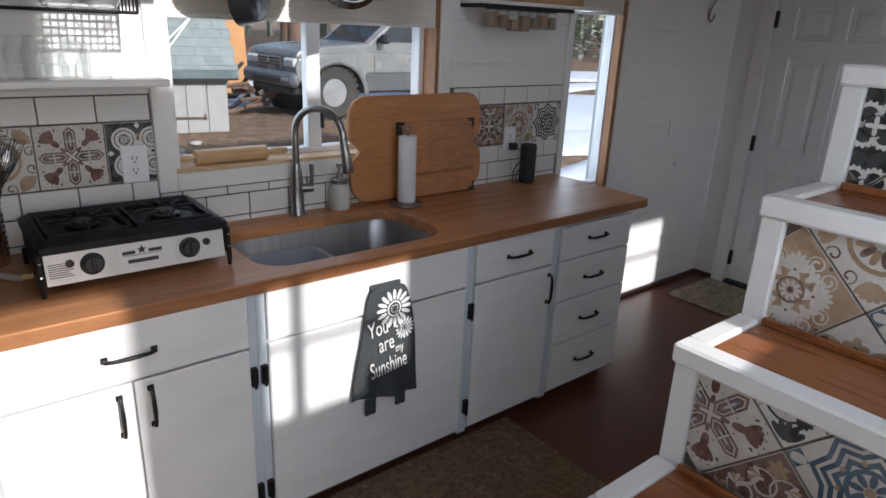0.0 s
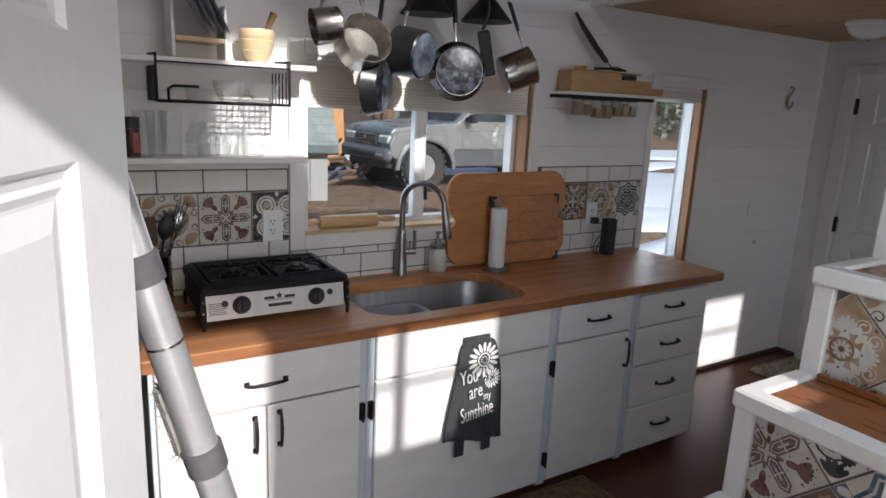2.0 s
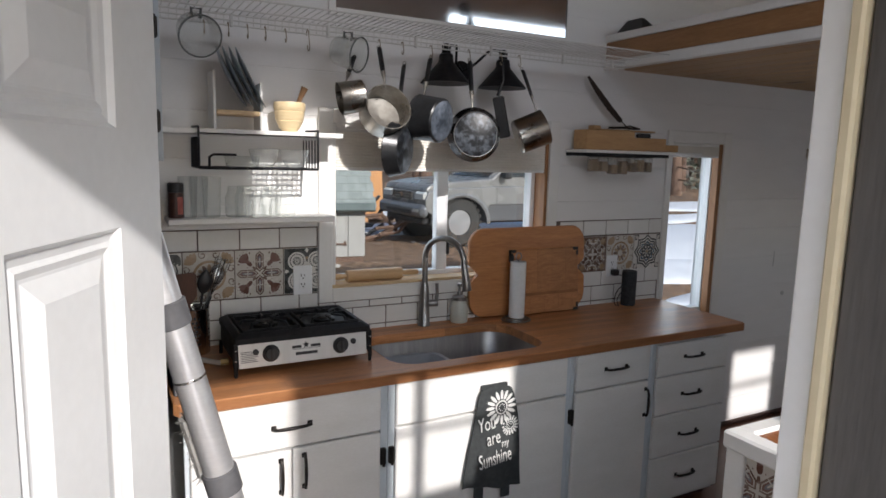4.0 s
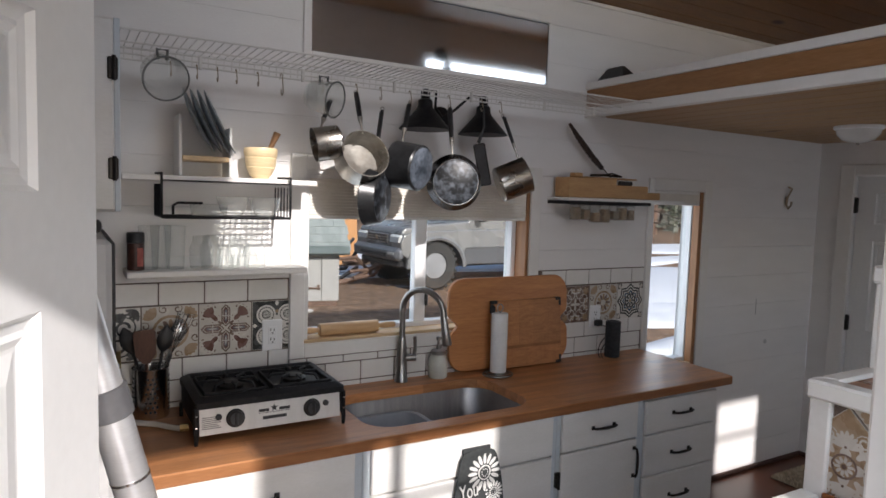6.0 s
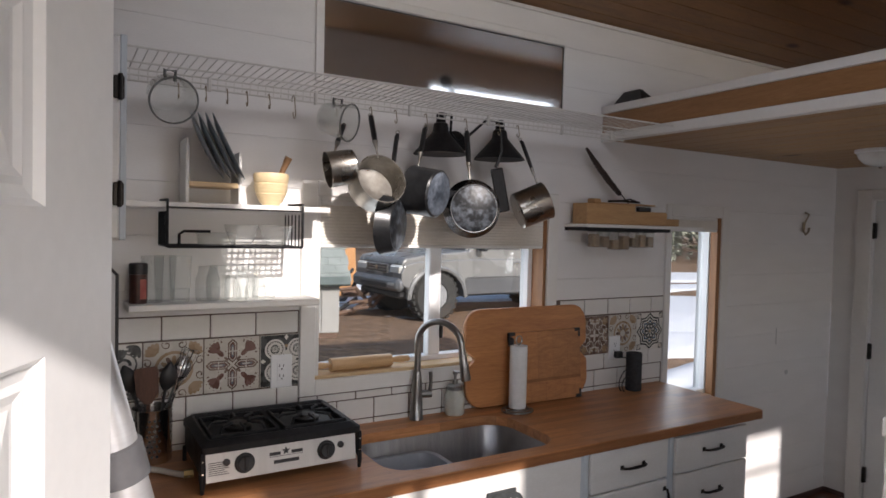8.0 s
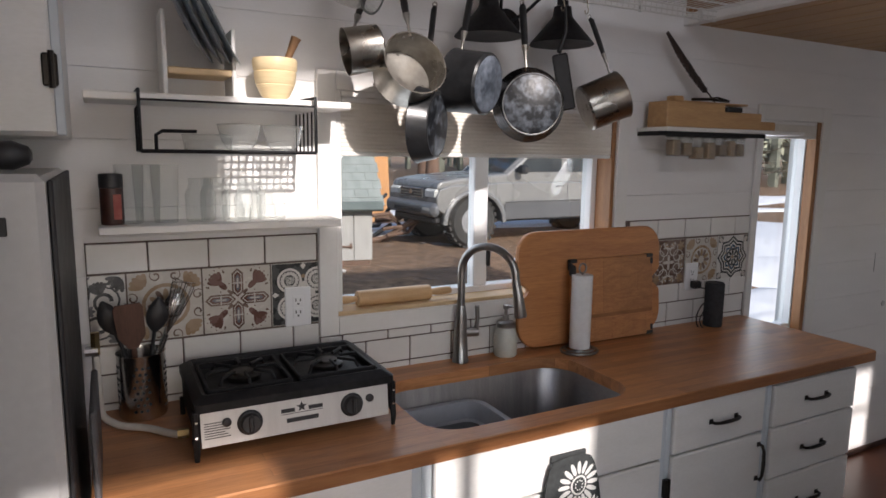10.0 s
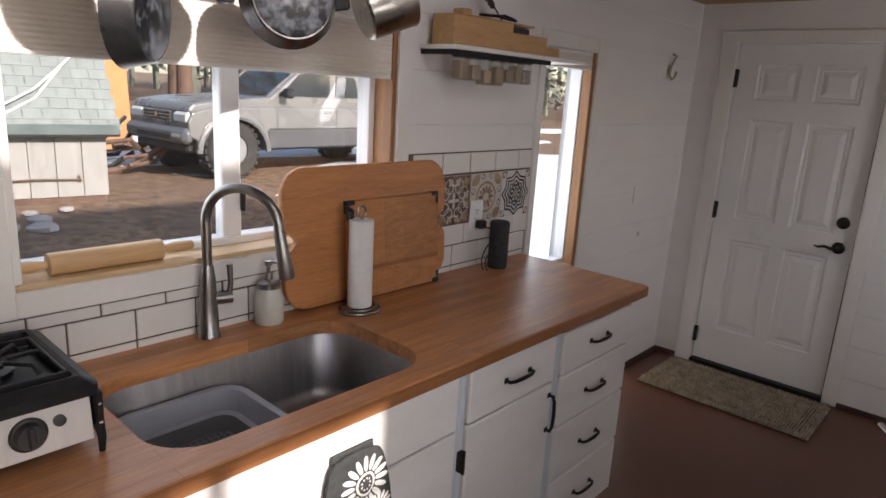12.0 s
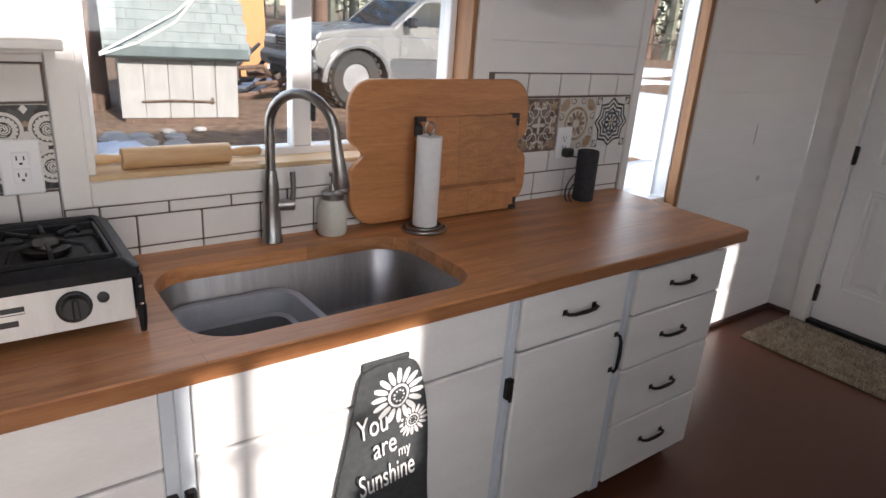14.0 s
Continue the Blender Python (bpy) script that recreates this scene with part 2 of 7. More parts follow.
def pane_glass(name, strength=1.0):
    """A thin pane: clear, with a mirror's share of the light by angle."""
    m = bpy.data.materials.new(name)
    m.use_nodes = True
    nt = m.node_tree
    N, L = nt.nodes, nt.links
    N.remove(N["Principled BSDF"])
    tr, gl, mx, lw, pw, sc = (N.new(k) for k in ("ShaderNodeBsdfTransparent", "ShaderNodeBsdfGlossy", "ShaderNodeMixShader", "ShaderNodeLayerWeight", "ShaderNodeMath", "ShaderNodeMath"))
    tr.inputs[0].default_value = (0.95, 0.97, 0.96, 1)
    gl.inputs["Roughness"].default_value = 0.0
    lw.inputs[0].default_value = 0.5
    pw.operation, sc.operation = "POWER", "MULTIPLY_ADD"
    pw.inputs[1].default_value = 4.0
    sc.inputs[1].default_value, sc.inputs[2].default_value = 0.5, 0.03 * strength
    L.new(lw.outputs["Facing"], pw.inputs[0])
    L.new(pw.outputs[0], sc.inputs[0])
    fr = sc
    L.new(fr.outputs[0], mx.inputs[0])
    L.new(tr.outputs[0], mx.inputs[1])
    L.new(gl.outputs[0], mx.inputs[2])
    L.new(mx.outputs[0], N["Material Output"].inputs[0])
    return m


def glassware(name):
    """Thin household glass: clear, brighter and shinier towards its edges; a white share paints in brightness."""
    m = pane_glass(name, 0.8)
    nt = m.node_tree
    N, L = nt.nodes, nt.links
    N["Transparent BSDF"].inputs[0].default_value = (0.985, 0.995, 0.99, 1)
    out = N["Material Output"]
    old = out.inputs[0].links[0].from_socket
    # white diffuse mixed in to stand for light the glass would catch
    df, mx = N.new("ShaderNodeBsdfDiffuse"), N.new("ShaderNodeMixShader")
    df.inputs[0].default_value = (0.85, 0.87, 0.86, 1)
    mx.inputs[0].default_value = 0.09
    N["Math"].inputs[1].default_value = 2.4
    N["Math.001"].inputs[1].default_value = 0.75
    L.new(old, mx.inputs[1])
    L.new(df.outputs[0], mx.inputs[2])
    L.new(mx.outputs[0], out.inputs[0])
    return m


WHITE_WALL = painted("white_wall_paint", (0.77, 0.76, 0.75), (0.83, 0.82, 0.81), 3, 0.55, 0.12, (1, 1, 4), random_tint=0.025)
WHITE_TRIM = painted("white_trim_paint", (0.76, 0.75, 0.72), (0.82, 0.81, 0.79), 5, 0.42, 0.08)
WHITE_CAB = painted("white_cabinet_paint", (0.72, 0.71, 0.68), (0.82, 0.81, 0.79), 4, 0.42, 0.12, (1, 1, 3), rough_var=0.1)
BLUE_FRAME = painted("pale_blue_frame_paint", (0.52, 0.57, 0.61), (0.60, 0.65, 0.68), 5, 0.5, 0.1)
DOOR_WHITE = painted("white_door_enamel", (0.73, 0.74, 0.74), (0.80, 0.81, 0.81), 3, 0.33, 0.03)
VINYL = painted("white_vinyl", (0.80, 0.81, 0.82), (0.84, 0.85, 0.86), 3, 0.35, 0.02)
SUBWAY = painted("white_glazed_tile", (0.74, 0.73, 0.70), (0.79, 0.78, 0.76), 9, 0.16, 0.03, random_tint=0.05, rough_var=0.06)
GROUT = painted("dark_grout", (0.10, 0.075, 0.06), (0.17, 0.13, 0.11), 30, 0.9, 0.3)
PINE = wood("pine_trim", (0.22, 0.095, 0.035), (0.40, 0.20, 0.085), (10, 10, 1), 0.5, 0, scale=3)
PINE_PALE = wood("pale_pine", (0.55, 0.38, 0.20), (0.72, 0.54, 0.33), (1, 9, 9), 0.5, scale=4)
CEIL_WOOD = wood("knotty_pine_planks", (0.17, 0.085, 0.032), (0.30, 0.16, 0.065), (1.2, 9, 9), 0.42, 5.0, scale=2.4, tint=0.22)
LOFT_WOOD = wood("knotty_loft_planks", (0.31, 0.17, 0.065), (0.48, 0.29, 0.125), (9, 1.2, 9), 0.45, 5.0, scale=2.4, tint=0.14)
BEAM_WOOD = wood("stained_beam_wood", (0.24, 0.115, 0.045), (0.38, 0.20, 0.085), (9, 1, 9), 0.5, 4.5, scale=3)
BUTCHER = wood("butcher_block", (0.35, 0.145, 0.056), (0.62, 0.305, 0.135), (1.0, 12, 12), 0.36, 0, (0.85, 0.042), 3.0)
TREAD = wood("red_stained_tread", (0.17, 0.055, 0.018), (0.36, 0.135, 0.045), (9, 1, 9), 0.28, 0, scale=4)
FLOOR_RED = painted("red_brown_floor_paint", (0.088, 0.031, 0.016), (0.122, 0.044, 0.022), 9, 0.30, 0.04, (1, 2, 1), 110, mix=(0.2, 0.8), rough_var=0.03)
DARK_BASE = painted("dark_base_strip", (0.05, 0.025, 0.02), (0.09, 0.05, 0.04), 8, 0.6)
BLACK_IRON = painted("black_bronze", (0.018, 0.016, 0.015), (0.045, 0.040, 0.036), 20, 0.38, 0.1, metal=0.7)
BLACK_PAINT = painted("black_enamel", (0.009, 0.009, 0.010), (0.022, 0.022, 0.024), 15, 0.5, 0.15)
BLACK_PAINT.node_tree.nodes["Principled BSDF"].inputs["Specular IOR Level"].default_value = 0.22
BLACK_PLASTIC = painted("black_plastic", (0.015, 0.015, 0.016), (0.03, 0.03, 0.032), 20, 0.5, 0.1)
STEEL = painted("brushed_steel", (0.42, 0.42, 0.42), (0.58, 0.57, 0.56), 5, 0.28, 0.05, (1, 1, 14), 50, metal=1.0)
STEEL_SINK = painted("sink_steel", (0.30, 0.30, 0.31), (0.42, 0.42, 0.42), 4, 0.40, 0.05, (12, 1, 1), 60, metal=1.0)
FAUCET_M = painted("brushed_nickel", (0.24, 0.235, 0.23), (0.36, 0.35, 0.34), 5, 0.32, 0.04, metal=1.0)
CHROME = painted("worn_chrome", (0.55, 0.54, 0.52), (0.68, 0.67, 0.66), 8, 0.2, 0.05, metal=1.0)
GLASS = glassware("clear_glassware")
PANE = pane_glass("window_pane")
MIRROR = painted("mirror_film", (0.66, 0.68, 0.71), (0.72, 0.74, 0.77), 3, 0.05, 0.01, metal=1.0, rough_var=0.03)
SHADE = painted("pleated_shade_cloth", (0.70, 0.665, 0.60), (0.78, 0.745, 0.68), 10, 0.85, 0.2)

# ---- setting: floor, walls, ceilings ----
NORTH, EAST, SOUTH, WEST = 2.35, 4.42, 0.04, -1.3


def rects_minus(x0, x1, z0, z1, holes):
    """A rectangle less its openings, as rectangles."""
    out = [(x0, x1, z0, z1)]
    for hx0, hx1, hz0, hz1 in holes:
        nxt = []
        for a, b, c, d in out:
            if hx1 <= a or hx0 >= b or hz1 <= c or hz0 >= d:
                nxt.append((a, b, c, d))
                continue
            if hx0 > a:
                nxt.append((a, hx0, c, d))
            if hx1 < b:
                nxt.append((hx1, b, c, d))
            lo, hi = max(a, hx0), min(b, hx1)
            if hz0 > c:
                nxt.append((lo, hi, c, hz0))
            if hz1 < d:
                nxt.append((lo, hi, hz1, d))
        out = nxt
    return [r for r in out if r[1] - r[0] > 0.004 and r[3] - r[2] > 0.004]


def ceiling_z(y):
    return 2.775 + (NORTH - y) * 0.20


WIN = (0.772, 1.925, 1.125, 1.845)
CLR = (0.788, 2.002, 2.320, 2.618)
TALL = (2.79, 3.222, 0.78, 1.826)
g = Geo()
g.box(WEST - .2, EAST + .2, SOUTH - .14, NORTH + .15, -0.08, 0.0)
solid("floor", g, FLOOR_RED, "dark red-brown painted plywood floor, scuffed and glossy", "floor", kind="structure")

wall_n = thing("wall_north", "white painted horizontal board wall behind the counter", "wall", (0, NORTH, 0), kind="structure")
g = Geo()
for r in rects_minus(WEST, EAST, 0, 2.90, [WIN, CLR, TALL]):
    g.box(r[0], r[1], NORTH + .012, NORTH + .15, r[2], r[3])
part("wall_core", g, WHITE_WALL, wall_n)
rows = 15
for k in range(rows):
    z0, z1 = k * 0.187, min((k + 1) * 0.187 - 0.0006, 2.80)
    for r in rects_minus(WEST, EAST, z0, z1, [WIN, CLR, TALL]):
        g = Geo().box(r[0], r[1], NORTH, NORTH + .0115, r[2], r[3], 0.0014)
        part("board", g, WHITE_WALL, wall_n)

EDOOR = (1.34, 2.108, 0.0, 1.975)
wall_e = thing("wall_east", "white painted end wall with an entry door", "wall", (EAST, 1, 0), kind="structure")
g = Geo()
for r in rects_minus(SOUTH, NORTH, 0, 3.3, [EDOOR]):
    g.box(EAST, EAST + .13, r[0], r[1], r[2], r[3])
part("wall_core", g, WHITE_WALL, wall_e)

ENTRY = (-0.395, 0.52, 0.0, 2.09)
SWINS = [(0.84, 1.42, 1.31, 1.86), (3.54, 4.00, 1.24, 1.78), (0.47, 1.50, 2.64, 3.215), (2.55, 3.95, 2.66, 2.955)]
wall_s = thing("wall_south", "white painted wall with the entrance and windows", "wall", (1, SOUTH, 0), kind="structure")
g = Geo()
for r in rects_minus(WEST, EAST, 0, 3.34, [ENTRY] + SWINS):
    g.box(r[0], r[1], SOUTH - .12, SOUTH, r[2], r[3])
part("wall_core", g, WHITE_WALL, wall_s)
g = Geo()
g.box(WEST - .12, WEST, SOUTH - .12, NORTH + .15, 0, 3.34)
solid("wall_west", g, WHITE_WALL, "plain white painted end wall", "wall", kind="structure")

g = Geo()
n = 24
for k in range(n):
    y0 = SOUTH - .12 + (NORTH + .27 - SOUTH) * k / n
    y1 = SOUTH - .12 + (NORTH + .27 - SOUTH) * (k + 1) / n - 0.005
    vs = []
    for x in (WEST - .1, EAST + .13):
        for y, dz in ((y0, 0), (y1, 0), (y1, .02), (y0, .02)):
            vs.append((x, y, ceiling_z(y) + dz))
    g.add(vs, [(0, 1, 2, 3), (4, 7, 6, 5), (0, 4, 5, 1), (1, 5, 6, 2), (2, 6, 7, 3), (3, 7, 4, 0)])
vs = [(x, y, ceiling_z(y) + dz) for x in (WEST - .3, EAST + .3) for y, dz in ((SOUTH - .5, .021), (NORTH + .4, .021), (NORTH + .4, .14), (SOUTH - .5, .14))]
g.add(vs, [(0, 1, 2, 3), (4, 7, 6, 5), (0, 4, 5, 1), (1, 5, 6, 2), (2, 6, 7, 3), (3, 7, 4, 0)])
solid("ceiling", g, CEIL_WOOD, "dark knotty pine plank ceiling, sloping", "ceiling", kind="structure")
g = Geo().box(WEST, EAST, NORTH - .012, NORTH - .0005, 2.752, ceiling_z(NORTH) - .004, .003)
solid("trim_ceiling", g, WHITE_TRIM, "thin white strip where wall meets ceiling", "trim", kind="structure")

# loft over the far half
LOFT_X, LOFT_Z = 2.274, 2.195
loft = thing("loft", "loft platform with knotty pine underside and white edges", "loft", (LOFT_X, 1.2, LOFT_Z), kind="structure")
x = LOFT_X
while x < EAST - .01:
    x2 = min(x + .135, EAST)
    part("plank", Geo().box(x, x2 - .005, SOUTH, NORTH, LOFT_Z, LOFT_Z + .018, .002), LOFT_WOOD, loft)
    x = x2
part("loft_deck", Geo().box(LOFT_X + .02, EAST, SOUTH, NORTH, LOFT_Z + .0185, LOFT_Z + .15), BEAM_WOOD, loft)
part("edge_beam", Geo().box(LOFT_X - .01, LOFT_X + .02, SOUTH, NORTH, LOFT_Z + .034, LOFT_Z + .128, .003), BEAM_WOOD, loft)
part("lower_trim", Geo().box(LOFT_X - .022, LOFT_X + .02, SOUTH, NORTH, LOFT_Z - .012, LOFT_Z + .034, .004), WHITE_TRIM, loft)
part("upper_trim", Geo().box(LOFT_X - .022, LOFT_X + .03, SOUTH, NORTH, LOFT_Z + .128, LOFT_Z + .165, .004), WHITE_TRIM, loft)

g = Geo().box(2.75, EAST - .002, NORTH - .014, NORTH - .0005, 0.0005, .03, .003).box(EAST - .014, EAST - .0005, 2.205, NORTH - .015, 0.0005, .03, .003).box(EAST - .014, EAST - .0005, SOUTH, 1.262, 0.0005, .03, .003)
solid("baseboard", g, DARK_BASE, "dark stained strip along the foot of the walls", "baseboard", kind="structure")


def casing(geo, x0, x1, z0, z1, w, y, t=.016, sides="lrtb"):
    """A flat picture-frame casing on the north wall round an opening."""
    if "l" in sides:
        geo.box(x0 - w, x0, y - t, y, z0 - (w if "b" in sides else 0), z1 + w, .003)
    if "r" in sides:
        geo.box(x1, x1 + w, y - t, y, z0 - (w if "b" in sides else 0), z1 + w, .003)
    if "t" in sides:
        geo.box(x0, x1, y - t, y, z1, z1 + w, .003)
    if "b" in sides:
        geo.box(x0, x1, y - t, y, z0 - w, z0, .003)
    return geo


def pane(name, x0, x1, y, z0, z1, parent):
    ob = part(name, Geo().box(x0, x1, y, y + .003, z0, z1), PANE, parent)
    ob.visible_shadow = False
    return ob


# sink window
w1 = thing("window_1", "sliding white vinyl window over the sink with pine liner and white casing", "window", (1.35, NORTH, 1.1), kind="structure")
part("casing", casing(Geo(), *WIN, .062, NORTH), WHITE_TRIM, w1)
part("sill", Geo().box(WIN[0], WIN[1], NORTH - .012, NORTH + .085, WIN[2], WIN[2] + .014, .003), PINE_PALE, w1, "pale pine sill")
g = Geo().box(WIN[1] - .018, WIN[1], NORTH - .004, NORTH + .085, WIN[2] + .0142, WIN[3], .002)
part("side_liner", g, PINE, w1, "orange pine liner")
g = Geo().box(WIN[0], WIN[0] + .018, NORTH - .004, NORTH + .085, WIN[2] + .0142, WIN[3], .002)
part("side_liner", g, WHITE_TRIM, w1)
part("head_liner", Geo().box(WIN[0] + .0185, WIN[1] - .0185, NORTH - .004, NORTH + .085, WIN[3] - .018, WIN[3], .002), WHITE_TRIM, w1)
g = Geo()
fx0, fx1, fz0, fz1 = WIN[0] + .0, WIN[1] - .0, WIN[2] - .0, WIN[3]
g.box(fx0, fx0 + .04, NORTH + .086, NORTH + .148, fz0, fz1, .003).box(fx1 - .04, fx1, NORTH + .086, NORTH + .148, fz0, fz1, .003)
g.box(fx0 + .04, fx1 - .04, NORTH + .086, NORTH + .148, fz0, fz0 + .035, .003).box(fx0 + .04, fx1 - .04, NORTH + .086, NORTH + .148, fz1 - .035, fz1, .003)
part("window_frame", g, VINYL, w1)
part("meeting_stile", Geo().box(1.335, 1.395, NORTH + .088, NORTH + .136, fz0 + .0352, fz1 - .0352, .004), VINYL, w1)
part("latch", Geo().box(1.388, 1.402, NORTH + .07, NORTH + .0875, 1.235, 1.30, .004), BLACK_PLASTIC, w1, "small black latch")
pane("pane", fx0 + .038, 1.337, NORTH + .110, fz0 + .033, fz1 - .033, w1)
pane("pane", 1.393, fx1 - .038, NORTH + .118, fz0 + .033, fz1 - .033, w1)

# clerestory
w2 = thing("window_2", "long fixed clerestory window under the ceiling", "window", (1.4, NORTH, 2.33), kind="structure")
part("casing", casing(Geo(), *CLR, .034, NORTH, .012, "ltb"), WHITE_TRIM, w2)
part("window_frame", casing(Geo(), CLR[0] + .004, CLR[1] - .004, CLR[2] + .004, CLR[3] - .004, .004, NORTH + .028, .024), BLACK_PLASTIC, w2, "thin dark gasket")
part("pane", Geo().box(CLR[0] + .0042, CLR[1] - .0042, NORTH + .006, NORTH + .012, CLR[2] + .0042, CLR[3] - .0042), MIRROR, w2, "mirror-like reflecting pane")

# tall narrow window
w3 = thing("window_3", "tall narrow window with pine liner and a raised shade", "window", (3.0, NORTH, .78), kind="structure")
part("casing", casing(Geo(), *TALL, .068, NORTH, .014, "rt").box(TALL[0] - .036, TALL[0], NORTH - .014, NORTH, TALL[2], TALL[3] + .068, .003).box(TALL[0] - .036, TALL[1] + .068, NORTH - .014, NORTH, TALL[2] - .068, TALL[2] - .0005, .003), WHITE_TRIM, w3)
part("side_liner", Geo().box(TALL[1] - .03, TALL[1], NORTH - .006, NORTH + .044, TALL[2], TALL[3], .002), PINE, w3, "orange pine liner")
part("side_liner", Geo().box(TALL[0], TALL[0] + .016, NORTH - .006, NORTH + .044, TALL[2], TALL[3], .002), WHITE_TRIM, w3)
part("sill", Geo().box(TALL[0] + .0165, TALL[1] - .0305, NORTH - .006, NORTH + .044, TALL[2], TALL[2] + .016, .002), PINE_PALE, w3)
g = casing(Geo(), TALL[0] + .032, TALL[1] - .036, TALL[2] + .04, TALL[3] - .04, .032, NORTH + .105, .06)
part("window_frame", g, VINYL, w3)
pane("pane", TALL[0] + .030, TALL[1] - .034, NORTH + .080, TALL[2] + .038, TALL[3] - .038, w3)


def pleated(name, label, x0, x1, y, z0, z1, pleats):
    th = thing(name, label, "blind", ((x0 + x1) / 2, y, z0))
    lo = []
    for i in range(pleats * 2 + 1):
        z = z0 + .014 + (z1 - z0 - .03) * i / (pleats * 2)
        d = .0022 if i % 2 else 0
        lo.append([(x0, y - d, z), (x1, y - d, z), (x1, y + .022 + d, z), (x0, y + .022 + d, z)])
    g = Geo().loft(lo, smooth=False, caps=(True, True))
    part("cloth", g, SHADE, th)
    part("bottom_rail", Geo().box(x0, x1, y - .003, y + .025, z0, z0 + .0135, .003), WHITE_TRIM, th)
    part("head_rail", Geo().box(x0, x1, y - .003, y + .027, z1 - .0155, z1, .003), WHITE_TRIM, th)
    return th


pleated("cellular_shade", "half-raised cream cellular shade over the sink window", WIN[0] + .02, WIN[1] - .02, NORTH + .004, 1.643, WIN[3] - .019, 12)
pleated("cellular_shade", "fully raised cream cellular shade in the tall window", TALL[0] + .018, TALL[1] - .032, NORTH - .002, 1.745, TALL[3] - .001, 9)

# south windows
for i, r in enumerate(SWINS):
    ws = thing("window_%d" % (i + 4), "plain white framed window in the sunny wall", "window", (r[0], SOUTH, r[2]), kind="structure")
    part("window_frame", casing(Geo(), r[0] + .03, r[1] - .03, r[2] + .03, r[3] - .03, .03, SOUTH - .03, .06), VINYL, ws)
    if i == 0:
        part("muntin", Geo().box(.945, .995, SOUTH - .068, SOUTH - .045, r[2] + .0302, r[3] - .0302, .002), VINYL, ws)
        part("muntin", Geo().box(r[0] + .0302, .9448, SOUTH - .065, SOUTH - .045, 1.60, 1.618, .002), VINYL, ws)
        part("muntin", Geo().box(.9952, r[1] - .0302, SOUTH - .065, SOUTH - .045, 1.60, 1.618, .002), VINYL, ws)
    if i == 1:
        part("muntin", Geo().box(r[0] + .0302, r[1] - .0302, SOUTH - .065, SOUTH - .045, (r[2] + r[3]) / 2 - .01, (r[2] + r[3]) / 2 + .01, .002), VINYL, ws)
    pane("pane", r[0] + .028, r[1] - .028, SOUTH - .062, r[2] + .028, r[3] - .028, ws)

# ---- doors ----
def panel_door(width, height, thick, panels):
    """A moulded panel door in its own axes: x along the leaf from the hinge, y through it, z up; one recessed moulding a panel on both faces."""
    g = Geo()
    holes = [(a, b, c, d) for a, b, c, d in panels]
    for r in rects_minus(0, width, 0, height, holes):
        g.box(r[0], r[1], 0, thick, r[2], r[3])
    for a, b, c, d in panels:
        for face, s in ((0, 1), (thick, -1)):
            def ring(inset, depth):
                y = face + s * depth
                return [(a + inset, y, c + inset), (b - inset, y, c + inset), (b - inset, y, d - inset), (a + inset, y, d - inset)]
            loops = [ring(0, 0), ring(.006, .007), ring(.016, .009), ring(.022, .006), ring(.030, .009), ring(.034, .009), ring(.060, .001)]
            g.loft(loops, smooth=False)
            g.add(ring(.060, .001), [(0, 1, 2, 3)])
    return g


# unseen board, added over the entrance to shade the top of the door leaf
BLOCKER_WOOD = wood("sun_blocker_wood", (0.20, 0.13, 0.08), (0.32, 0.22, 0.14), (1, 8, 8), 0.7)
solid("sun_blocker", Geo().box(-.75, .70, -.36, -.0805, 2.10, 2.15, .006), BLOCKER_WOOD, "unseen wooden board added over the entrance to block the sun", "hood", kind="structure")

# far door, closed
jamb = Geo().box(EAST + .0, EAST + .13, 1.318, 1.3395, 0, 1.999, .002).box(EAST, EAST + .13, 2.1085, 2.13, 0, 1.999, .002).box(EAST, EAST + .13, 1.34, 2.108, 1.9755, 1.999, .002)
door1 = thing("door_1", "closed white six-panel entry door with black hardware", "door", (EAST, 1.72, 0), kind="structure")
g = Geo().box(EAST - .014, EAST - .0005, 1.262, 1.335, 0, 2.045, .003).box(EAST - .014, EAST - .0005, 2.113, 2.205, 0, 2.045, .003).box(EAST - .014, EAST - .0005, 1.3355, 2.1125, 1.98, 2.045, .003)
part("casing", g, WHITE_TRIM, door1)
pw = (0.115, 0.345, 0.420, 0.650)
P6 = [(pw[0], pw[1], .22, .80), (pw[2], pw[3], .22, .80), (pw[0], pw[1], .93, 1.52), (pw[2], pw[3], .93, 1.52), (pw[0], pw[1], 1.63, 1.83), (pw[2], pw[3], 1.63, 1.83)]
g = panel_door(.76, 1.938, .044, P6)
M = Matrix.Translation((EAST + .02, 2.104, .032)) @ Matrix.Rotation(-math.pi / 2, 4, "Z")
g.v = [tuple(M @ Vector(p)) for p in g.v]
part("leaf", g, DOOR_WHITE, door1)
part("threshold", Geo().box(EAST - .02, EAST + .13, 1.34, 2.108, 0.0005, .028, .004), BLACK_PAINT, door1, "dark metal threshold")
part("weather_strip", Geo().box(EAST + .004, EAST + .019, 1.3402, 1.347, .03, 1.97), CHROME, door1, "bright weather strip")
for z in (.19, 1.0, 1.78):
    part("hinge", Geo().box(EAST + .002, EAST + .0198, 2.092, 2.1078, z - .05, z + .05, .002).tube([(EAST + .004, 2.106, z - .052), (EAST + .004, 2.106, z + .052)], .007), BLACK_IRON, door1, "black hinge")
for z, nm in ((1.035, "deadbolt"), (.895, "rosette")):
    g = Geo().lathe([(.033, 0), (.033, .006), (.027, .012), (.012, .016), (0, .017)], Matrix.Translation((EAST + .02, 1.415, z)) @ Matrix.Rotation(-math.pi / 2, 4, "Y"), 20)
    part(nm, g, BLACK_IRON, door1)
